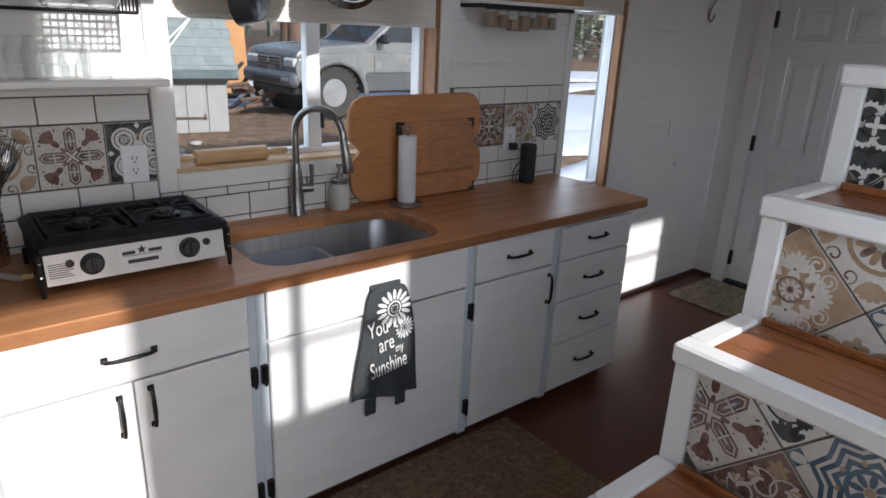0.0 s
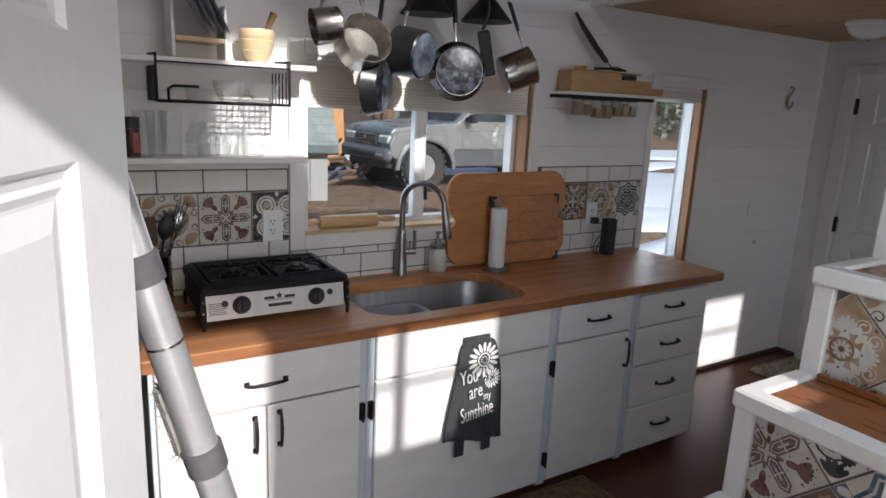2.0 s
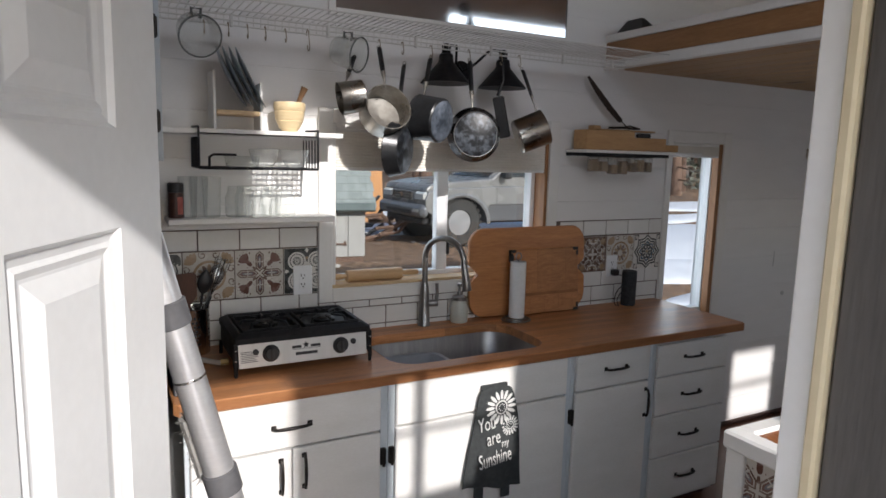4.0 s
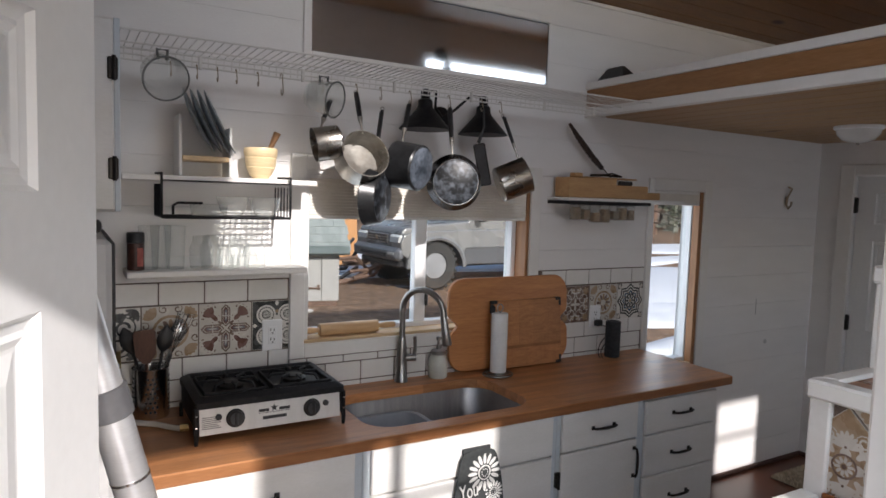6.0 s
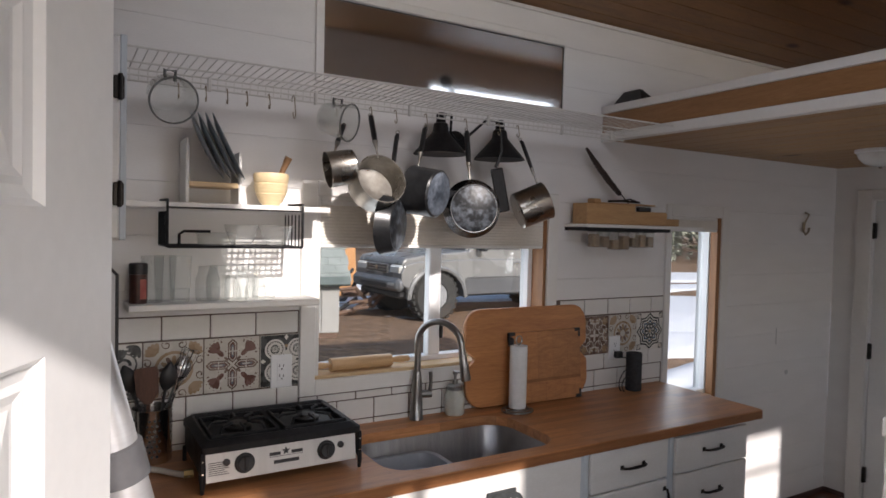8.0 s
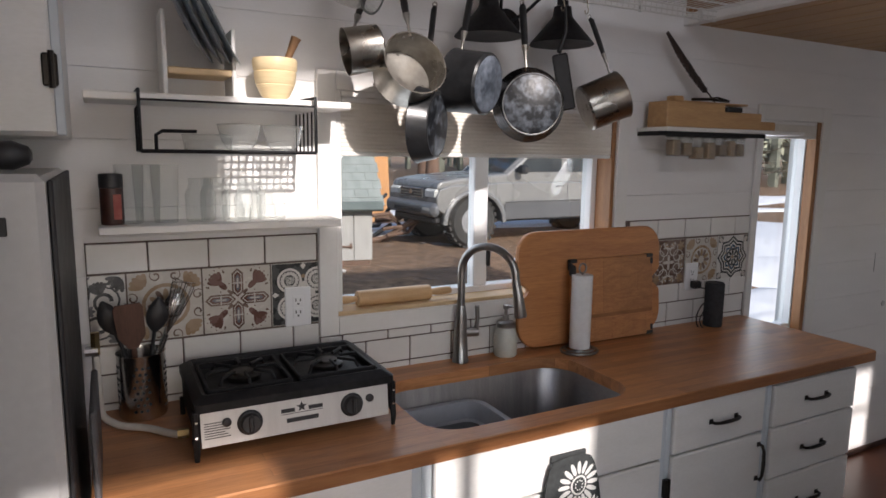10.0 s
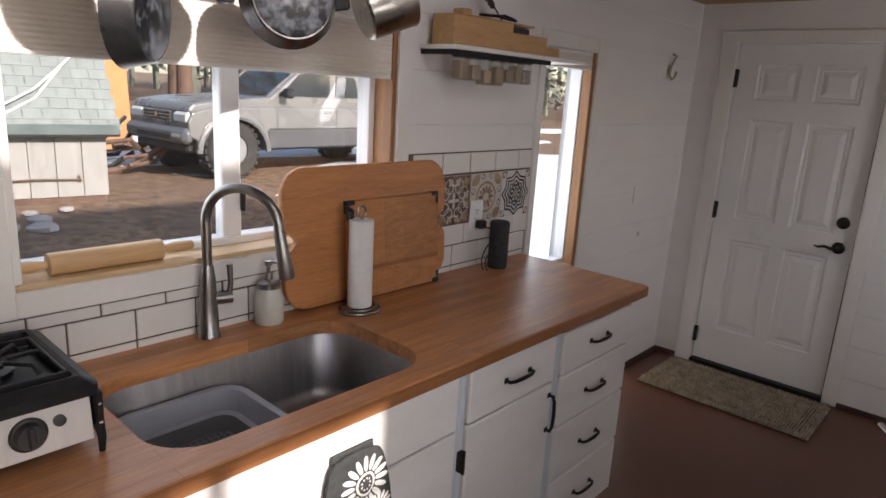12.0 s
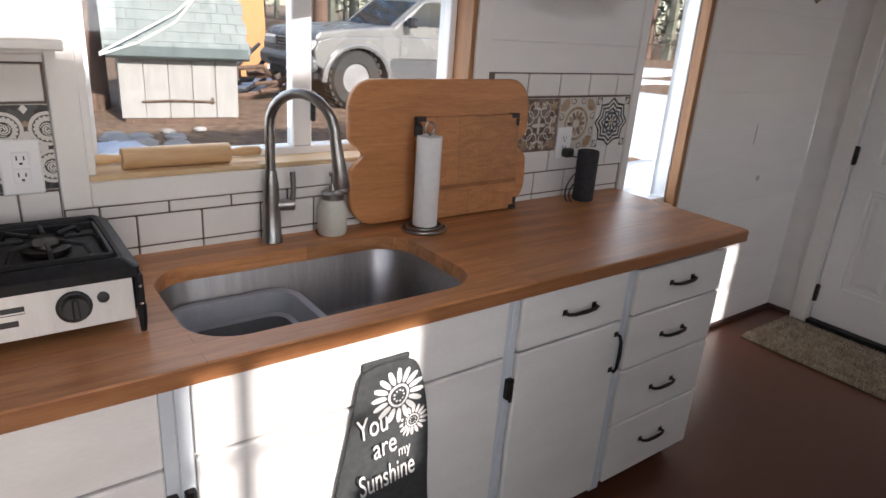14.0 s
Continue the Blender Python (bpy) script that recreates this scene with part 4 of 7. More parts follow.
for x in (-.70, -1.80, -2.64):
    part("door_gap", tb(x, x + .010, NY - .006, NY + .002, .76, 1.08, 0), BLACK_PLASTIC, truck)
part("rub_strip", tb(-2.40, -.56, NY - .004, NY + .016, .752, .775, .006), CAR_GREY, truck)
for x in (0, WB):
    g = Geo()
    pts = [(x + .53 * math.cos(math.pi * k / 12), NY + .012, .42 + .53 * math.sin(math.pi * k / 12)) for k in range(13)]
    g.tube(pts, .04, 6)
    part("fender_flare", local(g, TB), CAR_W, truck)
    for y, s in ((NY - .02, 1), (FY + .02, -1)):
        wm = TR @ Matrix.Translation((x, y - s * .12, .41)) @ Matrix.Rotation(-s * math.pi / 2, 4, "X")
        wheel = part("wheel", Geo().lathe([(.20, -.13), (.36, -.13), (.405, -.08), (.415, 0), (.405, .08), (.36, .13), (.22, .12), (.20, .09)], wm, 32), RUBBER, truck)
        rim = Geo().lathe([(.215, .10), (.20, .095), (.19, .05)], wm, 24, mat=1).lathe([(.19, .05), (.185, .03), (.06, .03)], wm, 24).lathe([(.06, .03), (.06, .085), (0, .09)], wm, 16, mat=1)
        for j in range(6):
            q = wm @ Matrix.Rotation(j * math.pi / 3, 4, "Z")
            rim.add([q @ Vector(v) for v in ((.05, -.035, .08), (.05, .035, .08), (.195, .022, .085), (.195, -.022, .085), (.05, -.035, .04), (.05, .035, .04), (.195, .022, .04), (.195, -.022, .04))], [(0, 1, 2, 3), (0, 4, 5, 1), (1, 5, 6, 2), (2, 6, 7, 3), (3, 7, 4, 0)], 1)
        ob = new("rim", rim.mesh("rim", [BLACK_PLASTIC, ALLOY]))
        ob.parent = wheel
        kn = Geo()
        for j in range(26):
            a = 2 * math.pi * j / 26
            q = wm @ Matrix.Rotation(a, 4, "Z") @ Matrix.Translation((.415, 0, 0))
            kn.add([q @ Vector((dx, dy, dz)) for dx in (-.02, .014) for dy in (-.03, .03) for dz in (-.10, .10)], [(0, 1, 3, 2), (4, 6, 7, 5), (0, 4, 5, 1), (2, 3, 7, 6), (0, 2, 6, 4), (1, 5, 7, 3)])
        ob = new("tread", kn.mesh("tread", [RUBBER]))
        ob.parent = wheel
part("underbody", tb(-3.8, .5, FY + .25, NY - .25, .40, .62, .02), BLACK_PLASTIC, truck)

# ---- kitchen: cabinets ----
CF, CB, CTOP = 1.735, 2.338, 0.8848


def bar_pull(p, along, length, parent):
    """A dark arched pull with flared square feet."""
    p, a = Vector(p), Vector(along)
    h = length / 2
    out = Vector((0, -1, 0))
    pts = [p - a * h, p - a * h + out * .017, p - a * (h - .018) + out * .024, p + out * .026, p + a * (h - .018) + out * .024, p + a * h + out * .017, p + a * h]
    g = Geo().tube(pts, [.0055, .0055, .0055, .0065, .0055, .0055, .0055], 8)
    for s in (-1, 1):
        c = p + a * h * s
        g.box(c.x - .009, c.x + .009, c.y - .004, c.y, c.z - .009, c.z + .009, .002)
    ob = new("handle", g.mesh("handle", [BLACK_IRON]))
    ob.parent = parent
    return tagged(ob, "dark bronze bar pull")


def hinge(x, z, parent):
    g = Geo().box(x - .011, x + .011, CF - .003, CF + .017, z - .032, z + .032, .003).tube([(x, CF - .004, z - .036), (x, CF - .004, z + .036)], .0055, 8)
    part("hinge", g, BLACK_IRON, parent, "dark surface hinge")


def front(name, x0, x1, z0, z1, parent):
    return part(name, Geo().box(x0, x1, CF, CF + .018, z0, z1, .004), WHITE_CAB, parent)


def cabinet(name, label, x0, x1):
    c = thing(name, label, "cabinet", ((x0 + x1) / 2, 2.0, 0), "base cabinets under the worktop")
    g = Geo().box(x0, x0 + .016, CF + .030, CB, .05, CTOP).box(x1 - .016, x1, CF + .030, CB, .05, CTOP).box(x0 + .016, x1 - .016, CB - .012, CB, .05, CTOP).box(x0 + .016, x1 - .016, CF + .030, CB - .012, .05, .066).box(x0 + .016, x1 - .016, CF + .030, CF + .034, .066, CTOP)
    part("body", g, WHITE_CAB, c)
    part("plinth", Geo().box(x0, x1, CF + .075, CB - .02, 0.0005, .0495), DARK_BASE, c)
    return c


def face_frame(x0, x1, c):
    part("frame_stile", Geo().box(x0, x1, CF + .012, CF + .0295, .05, CTOP, .002), BLUE_FRAME, c, "pale blue frame stile")


c1 = cabinet("base_cabinet", "white cabinet with one wide drawer over two doors", .085, .790)
face_frame(.762, .790, c1)
face_frame(.085, .100, c1)
bar_pull((.431, CF, .790), (1, 0, 0), .125, front("drawer_front", .102, .760, .710, .881, c1))
d = front("door", .102, .430, .075, .702, c1)
bar_pull((.392, CF, .612), (0, 0, 1), .115, d)
d = front("door", .434, .760, .075, .702, c1)
bar_pull((.473, CF, .618), (0, 0, 1), .115, d)
hinge(.772, .605, c1)
hinge(.772, .175, c1)
c2 = cabinet("sink_cabinet", "wide white sink cabinet with a fixed front and one door", .7905, 1.6445)
face_frame(.7905, .820, c2)
face_frame(1.622, 1.6445, c2)
front("fixed_front", .822, 1.620, .716, .881, c2)
front("door", .822, 1.620, .075, .708, c2)
hinge(.806, .605, c2)
hinge(.806, .175, c2)
c3 = cabinet("base_cabinet", "narrow white cabinet with a drawer over one door", 1.645, 2.1265)
face_frame(1.645, 1.668, c3)
face_frame(2.103, 2.1265, c3)
bar_pull((1.893, CF, .800), (1, 0, 0), .12, front("drawer_front", 1.670, 2.101, .716, .881, c3))
bar_pull((2.083, CF, .608), (0, 0, 1), .125, front("door", 1.670, 2.101, .075, .708, c3))
hinge(1.655, .605, c3)
hinge(1.655, .175, c3)
c4 = cabinet("drawer_cabinet", "white cabinet of four stacked drawers", 2.127, 2.630)
face_frame(2.127, 2.150, c4)
for z0, z1, h in ((.714, .866, .798), (.520, .707, .612), (.309, .513, .408), (.075, .302, .195)):
    bar_pull((2.385, CF, h), (1, 0, 0), .115, front("drawer_front", 2.152, 2.632, z0, z1, c4))


# worktop with a rounded cut-out for the sink
def round_rect(x0, x1, y0, y1, r, z, n=9):
    pts = []
    for cx, cy, a0 in ((x1 - r, y1 - r, 0), (x0 + r, y1 - r, 90), (x0 + r, y0 + r, 180), (x1 - r, y0 + r, 270)):
        for k in range(n):
            a = radians(a0 + 90 * k / (n - 1))
            pts.append((cx + r * math.cos(a), cy + r * math.sin(a), z))
    return pts


SK = (.848, 1.576, 1.795, 2.212)
WT = (.058, 2.735, 1.722, 2.348)


def outer_match(p):
    """The point of the worktop's edge that goes with a point of the cut-out."""
    x, y = p[0], p[1]
    cx, cy = (SK[0] + SK[1]) / 2, (SK[2] + SK[3]) / 2
    fx, fy = (x - cx) / ((SK[1] - SK[0]) / 2), (y - cy) / ((SK[3] - SK[2]) / 2)
    k = max(abs(fx), abs(fy))
    fx, fy = fx / k, fy / k
    return ((WT[0] + WT[1]) / 2 + fx * (WT[1] - WT[0]) / 2, (WT[2] + WT[3]) / 2 + fy * (WT[3] - WT[2]) / 2)


def worktop():
    inner_t = round_rect(*SK, .112, .924, 13)
    inner_b = [(x, y, .8852) for x, y, _ in inner_t]
    o = [outer_match(p) for p in inner_t]
    e = .004

    def inset(q):
        return (min(max(q[0], WT[0] + e), WT[1] - e), min(max(q[1], WT[2] + e), WT[3] - e))
    top = [(*inset(q), .924) for q in o]
    mid = [(*q, .920) for q in o]
    low = [(*q, .8852) for q in o]
    g = Geo().loft([inner_t, top], smooth=False).loft([top, mid], smooth=False).loft([mid, low], smooth=False).loft([low, inner_b], smooth=False).loft([inner_b, inner_t], smooth=True)
    return g


WTG = worktop()
WTG.weld = True
solid("worktop", WTG, BUTCHER, "long oiled butcher-block worktop with undermount sink cut-out", "worktop")

sink = thing("kitchen_sink", "undermount brushed steel sink with rounded corners", "sink", (1.236, 2.0, .68))
b = round_rect
RIM = .884
loops = [b(SK[0] - .03, SK[1] + .03, SK[2] - .03, SK[3] + .03, .12, RIM, 13), b(SK[0] - .004, SK[1] + .004, SK[2] - .004, SK[3] + .004, .113, RIM, 13), b(SK[0] - .001, SK[1] + .001, SK[2] - .001, SK[3] + .001, .112, RIM - .005, 13),
         b(SK[0] + .012, SK[1] - .012, SK[2] + .012, SK[3] - .012, .105, .72, 13), b(SK[0] + .020, SK[1] - .020, SK[2] + .020, SK[3] - .020, .10, .697, 13), b(SK[0] + .045, SK[1] - .045, SK[2] + .045, SK[3] - .045, .08, .682, 13), b(SK[0] + .09, SK[1] - .09, SK[2] + .09, SK[3] - .09, .05, .680, 13), b(1.19, 1.26, 1.97, 2.04, .034, .678, 13)]
part("bowl", Geo().loft(loops, caps=(False, True)), STEEL_SINK, sink)
part("drain", Geo().lathe([(.045, .0), (.045, .004), (.03, .002), (0, .002)], Matrix.Translation((1.225, 2.0, .6795)), 20), CHROME, sink)
TUBM = painted("grey_plastic_tub", (0.30, 0.33, 0.37), (0.38, 0.41, 0.45), 6, 0.32, 0.03)
TUB_IN = painted("dark_grey_strainer", (0.13, 0.14, 0.15), (0.19, 0.20, 0.21), 8, 0.4, 0.05)
tub = thing("dish_tub", "pale grey plastic dish tub with a strainer floor", "tub", (1.04, 2.0, .69))
T = (.878, 1.208, 1.835, 2.178)
loops = [b(T[0] + .022, T[1] - .022, T[2] + .022, T[3] - .022, .05, .700), b(T[0] + .008, T[1] - .008, T[2] + .008, T[3] - .008, .06, .826), b(T[0] - .004, T[1] + .004, T[2] - .004, T[3] + .004, .07, .828), b(T[0] - .005, T[1] + .005, T[2] - .005, T[3] + .005, .07, .833),
         b(T[0] + .004, T[1] - .004, T[2] + .004, T[3] - .004, .064, .836), b(T[0] + .014, T[1] - .014, T[2] + .014, T[3] - .014, .058, .832), b(T[0] + .026, T[1] - .026, T[2] + .026, T[3] - .026, .05, .778), b(T[0] + .040, T[1] - .040, T[2] + .040, T[3] - .040, .042, .774)]
part("shell", Geo().loft(loops, caps=(True, False)), TUBM, tub)
loops = [b(T[0] + .0405, T[1] - .0405, T[2] + .0405, T[3] - .0405, .042, .774), b(T[0] + .050, T[1] - .050, T[2] + .050, T[3] - .050, .036, .735)]
part("strainer", Geo().loft(loops, caps=(False, True)), TUB_IN, tub, "dark grey perforated strainer")
g = Geo()
for i in range(13):
    for j in range(14):
        g.lathe([(.0032, 0), (.0032, .0006), (0, .0006)], Matrix.Translation((T[0] + .066 + i * .0165, T[2] + .066 + j * .0163, .7353)), 6, smooth=False)
part("drain_hole", g, BLACK_PLASTIC, tub)["kind"] = "stuff"

# ---- stairs with tiled risers ----
STAIR_Y0, STAIR_Y1 = .052, .629
STEPS = [(.956, .815), (1.206, 1.081), (1.452, 1.349), (1.707, 1.611), (1.960, 1.884)]
stairs = thing("storage_stairs", "white box stairs with stained treads and patterned tile risers", "stairs", (1.2, .3, 0), kind="structure")
prev = .0
for i, (x, z) in enumerate(STEPS):
    zb = STEPS[i - 1][1] if i else .55
    nxt = STEPS[i + 1][0] if i + 1 < len(STEPS) else 2.235
    part("step_box", Geo().box(x + .02, nxt + .0195, STAIR_Y0, STAIR_Y1 - .012, 0.0005, z - .022), WHITE_TRIM, stairs)
    part("frame_post", Geo().box(x, x + .0195, STAIR_Y1 - .050, STAIR_Y1, zb - .018, z - .045, .004), WHITE_TRIM, stairs)
    part("frame_post", Geo().box(x, x + .0195, STAIR_Y0, STAIR_Y0 + .040, zb - .018, z - .045, .004), WHITE_TRIM, stairs)
    part("nosing", Geo().box(x - .012, x + .040, STAIR_Y0, STAIR_Y1 + .004, z - .0445, z, .006), WHITE_TRIM, stairs)
    part("side_rail", Geo().box(x + .0402, nxt - .001, STAIR_Y1 - .045, STAIR_Y1 + .004, z - .0445, z, .006), WHITE_TRIM, stairs)
    part("side_panel", Geo().box(x + .02, nxt + .0195, STAIR_Y1 - .0118, STAIR_Y1, .001, z - .045), WHITE_TRIM, stairs)
    part("tread", Geo().box(x + .0402, nxt - .001, STAIR_Y0, STAIR_Y1 - .0452, z - .0215, z - .008, .003), TREAD, stairs, "glossy red-brown tread")
    part("back_strip", Geo().box(nxt - .012, nxt - .0005, STAIR_Y0 + .041, STAIR_Y1 - .0505, z - .0078, z + .010, .003), TREAD, stairs)

# ---- patterned tiles ----
TILE_CREAM = painted("cream_tile_glaze", (0.53, 0.50, 0.45), (0.63, 0.60, 0.55), 14, 0.25, 0.03)
TILE_BROWN = painted("brown_tile_print", (0.13, 0.085, 0.065), (0.21, 0.14, 0.11), 25, 0.28, 0.03)
TILE_RUST = painted("rust_tile_print", (0.13, 0.062, 0.048), (0.20, 0.105, 0.082), 25, 0.28, 0.03)
TILE_BLACK = painted("charcoal_tile_print", (0.035, 0.037, 0.036), (0.075, 0.077, 0.075), 25, 0.28, 0.03)
TILE_BLUE = painted("slate_blue_tile_print", (0.045, 0.085, 0.13), (0.09, 0.14, 0.20), 25, 0.28, 0.03)
TILE_TAN = painted("tan_tile_print", (0.30, 0.205, 0.125), (0.41, 0.30, 0.20), 18, 0.28, 0.03)
TILE_WHITE = painted("white_tile_print", (0.66, 0.64, 0.60), (0.74, 0.72, 0.68), 14, 0.25, 0.03)
TILE_GREY = painted("grey_tile_print", (0.13, 0.13, 0.145), (0.22, 0.22, 0.235), 25, 0.28, 0.03)
TILE_MATS = [TILE_CREAM, TILE_BROWN, TILE_RUST, TILE_BLACK, TILE_BLUE, TILE_TAN, TILE_WHITE, TILE_GREY]
CREAM_I, BROWN_I, RUST_I, BLACK_I, BLUE_I, TAN_I, WHITE_I, GREY_I = range(8)


def rot2(poly, a, cx=0.0, cy=0.0, s=1.0):
    c, d = math.cos(a), math.sin(a)
    return [(cx + s * (x * c - y * d), cy + s * (x * d + y * c)) for x, y in poly]


def petal(ln, w, n=9):
    return [(ln * .5 * (1 - math.cos(math.pi * k / n)), w * math.sin(math.pi * k / n) ** .8) for k in range(n + 1)] + [(ln * .5 * (1 - math.cos(math.pi * k / n)), -w * math.sin(math.pi * k / n) ** .8) for k in range(n - 1, 0, -1)]


def disc(r, n=14):
    return [(r * math.cos(2 * math.pi * k / n), r * math.sin(2 * math.pi * k / n)) for k in range(n)]


def ring_of(outline, k):
    """The band between an outline and the same outline shrunk, as quads."""
    n = len(outline)
    inner = [(x * k, y * k) for x, y in outline]
    return [[outline[i], outline[(i + 1) % n], inner[(i + 1) % n], inner[i]] for i in range(n)]


def scroll(r0, r1, w, turns=1.3, a0=0.0, n=16):
    out = []
    f = lambda k, d: ((r0 + (r1 - r0) * k / n + d) * math.cos(a0 + turns * 2 * math.pi * k / n), (r0 + (r1 - r0) * k / n + d) * math.sin(a0 + turns * 2 * math.pi * k / n))
    for k in range(n):
        wk, wk2 = w * (1 - .6 * k / n), w * (1 - .6 * (k + 1) / n)
        out.append([f(k, wk), f(k + 1, wk2), f(k + 1, -wk2), f(k, -wk)])
    return out


def motif(kind):
    """The print of a tile: (outline, colour, layer) in a square of side 2."""
    P = []
    add = lambda poly, c, l=1: P.append((poly, c, l))
    if kind == "cross":
        hexa = [(.06, 0), (.22, .17), (.80, .17), (.96, 0), (.80, -.17), (.22, -.17)]
        for q in range(4):
            a = q * math.pi / 2
            add(rot2(hexa, a), BROWN_I)
            add(rot2([(.12, 0), (.25, .12), (.77, .12), (.89, 0), (.77, -.12), (.25, -.12)], a), CREAM_I, 2)
            add(rot2([(.16, 0), (.27, .095), (.75, .095), (.85, 0), (.75, -.095), (.27, -.095)], a), RUST_I, 3)
            add(rot2([(.24, 0), (.32, .055), (.70, .055), (.77, 0), (.70, -.055), (.32, -.055)], a), GREY_I, 4)
            for k in range(4):
                add(rot2(petal(.16, .022), k * math.pi / 2 + a, .5 * math.cos(a), .5 * math.sin(a)), CREAM_I, 5)
            b = a + math.pi / 4
            for d in (-.65, -.3, 0, .3, .65):
                add(rot2(petal(.42, .085), b + d, .72 * math.cos(b), .72 * math.sin(b), .9), RUST_I)
            add(rot2(petal(.34, .09), b + math.pi, .80 * math.cos(b), .80 * math.sin(b)), RUST_I)
            for d in (-.5, -.25, 0, .25, .5):
                for rr in (.56, 1.0, 1.14):
                    add(rot2(disc(.022, 6), 0, rr * math.cos(b + d * .7 / rr), rr * math.sin(b + d * .7 / rr)), BROWN_I, 2)
            for d in (-.34, .34):
                add(rot2(disc(.035, 8), 0, .95 * math.cos(b + d), .95 * math.sin(b + d)), BROWN_I)
                add(rot2(disc(.03, 8), 0, 1.12 * math.cos(b + d * .9), 1.12 * math.sin(b + d * .9)), BROWN_I)
            add(rot2(petal(.2, .05), b, .22 * math.cos(b), .22 * math.sin(b)), BROWN_I)
    elif kind in ("star", "star_blue"):
        c1 = BLACK_I if kind == "star" else BLUE_I
        st = lambda r1, r2, n=8: [((r1 if k % 2 == 0 else r2) * math.cos(math.pi * k / n + .0), (r1 if k % 2 == 0 else r2) * math.sin(math.pi * k / n + .0)) for k in range(2 * n)]
        for q in ring_of(st(1.0, .82), .89):
            add(q, c1)
        for q in ring_of(st(.82, .66), .86):
            add(q, c1)
        for q in ring_of(st(.62, .50), .80):
            add(q, BLUE_I)
        for q in ring_of(disc(.42, 20), .78):
            add(q, c1)
        for k in range(8):
            add(rot2(petal(.26, .06), k * math.pi / 4, .10 * math.cos(k * math.pi / 4), .10 * math.sin(k * math.pi / 4)), c1)
            add(rot2(petal(.10, .05), k * math.pi / 4 + .39, .46 * math.cos(k * math.pi / 4 + .39), .46 * math.sin(k * math.pi / 4 + .39)), TAN_I, 2)
        add(disc(.09, 10), TAN_I, 2)
        for q in range(4):
            a = q * math.pi / 2 + math.pi / 4
            add(rot2([(.98, 0), (1.38, .40), (1.42, 0), (1.38, -.40)], a), c1)
            add(rot2(petal(.3, .1), a, 1.02 * math.cos(a), 1.02 * math.sin(a)), CREAM_I, 2)
    elif kind == "quatre":
        add([(-.99, -.99), (.99, -.99), (.99, .99), (-.99, .99)], BLACK_I, 1)
        for q in range(4):
            a = q * math.pi / 2 + math.pi / 4
            cx, cy = .62 * math.cos(a), .62 * math.sin(a)
            for b in ring_of(disc(.40, 20), .80):
                add(rot2(b, 0, cx, cy), WHITE_I, 2)
            for k in range(18):
                an = k * math.pi / 9
                add(rot2(petal(.13, .045, 5), an, cx + .17 * math.cos(an), cy + .17 * math.sin(an)), WHITE_I, 2)
            for k in range(3):
                for b in scroll(.03, .16, .025, .8, k * 2.1, 8):
                    add(rot2(b, 0, cx, cy), WHITE_I, 3)
            e = q * math.pi / 2
            add(rot2([(.78, 0), (.9, .09), (1.0, 0), (.9, -.09)], e), WHITE_I, 2)
            add(rot2(petal(.36, .09), e, .04 * math.cos(e), .04 * math.sin(e)), WHITE_I, 2)
            add(rot2(disc(.07, 9), 0, .56 * math.cos(e), .56 * math.sin(e)), TAN_I, 2)
    elif kind == "damask":
        add([(-.99, -.99), (.99, -.99), (.99, .99), (-.99, .99)], TAN_I, 1)
        for q in range(4):
            a = q * math.pi / 2
            b = a + math.pi / 4
            cx, cy = .62 * math.cos(b), .62 * math.sin(b)
            for k in range(9):
                an = b + (k - 4) * .36
                add(rot2(petal(.40 - .02 * abs(k - 4), .055), an, cx * .75, cy * .75), CREAM_I, 2)
            for k in range(3):
                an = b + math.pi + (k - 1) * .5
                add(rot2(petal(.24, .05), an, cx * .75, cy * .75), CREAM_I, 2)
            for sg in (-1, 1):
                for c in scroll(.06, .19, .03, 1.3 * sg, a, 12):
                    add(rot2(c, 0, .78 * math.cos(a + sg * .26), .78 * math.sin(a + sg * .26)), CREAM_I, 2)
                add(rot2(petal(.30, .05), a + sg * .9, .50 * math.cos(a), .50 * math.sin(a)), CREAM_I, 2)
            add(rot2(petal(.34, .075), a, .36 * math.cos(a), .36 * math.sin(a)), CREAM_I, 2)
            add(rot2(disc(.05, 8), 0, .96 * math.cos(a), .96 * math.sin(a)), BROWN_I, 3)
            add(rot2(disc(.035, 8), 0, cx * .75, cy * .75), BROWN_I, 3)
        for c in ring_of(disc(.30, 18), .84):
            add(c, BROWN_I, 3)
        for k in range(10):
            an = k * math.pi / 5
            add(rot2(petal(.15, .04), an, .08 * math.cos(an), .08 * math.sin(an)), CREAM_I, 3)
        add(disc(.06, 10), BROWN_I, 3)
    elif kind == "brocade":
        add([(-.99, -.99), (.99, -.99), (.99, .99), (-.99, .99)], BROWN_I, 1)
        for q in range(4):
            a = q * math.pi / 2 + math.pi / 4
            for sg in (-1, 1):
                for c in scroll(.10, .34, .035, 1.1 * sg, a, 14):
                    add(rot2(c, 0, .58 * math.cos(a + sg * .35), .58 * math.sin(a + sg * .35)), CREAM_I, 2)
                for k in range(5):
                    an = a + sg * (.6 + k * .5)
                    add(rot2(petal(.24, .05), an, .72 * math.cos(a + sg * .4), .72 * math.sin(a + sg * .4)), TAN_I if k % 2 else CREAM_I, 3)
            for k in range(6):
                an = a + k * math.pi / 3
                add(rot2(petal(.22, .06), an, 1.0 * math.cos(a), 1.0 * math.sin(a)), TAN_I, 2)
            add(rot2(petal(.34, .07), a - math.pi / 4), CREAM_I, 2)
            add(rot2(disc(.05, 8), 0, .60 * math.cos(a - .785), .60 * math.sin(a - .785)), CREAM_I, 2)
    elif kind == "lace":
        add([(-.99, -.99), (.99, -.99), (.99, .99), (-.99, .99)], BLACK_I, 1)
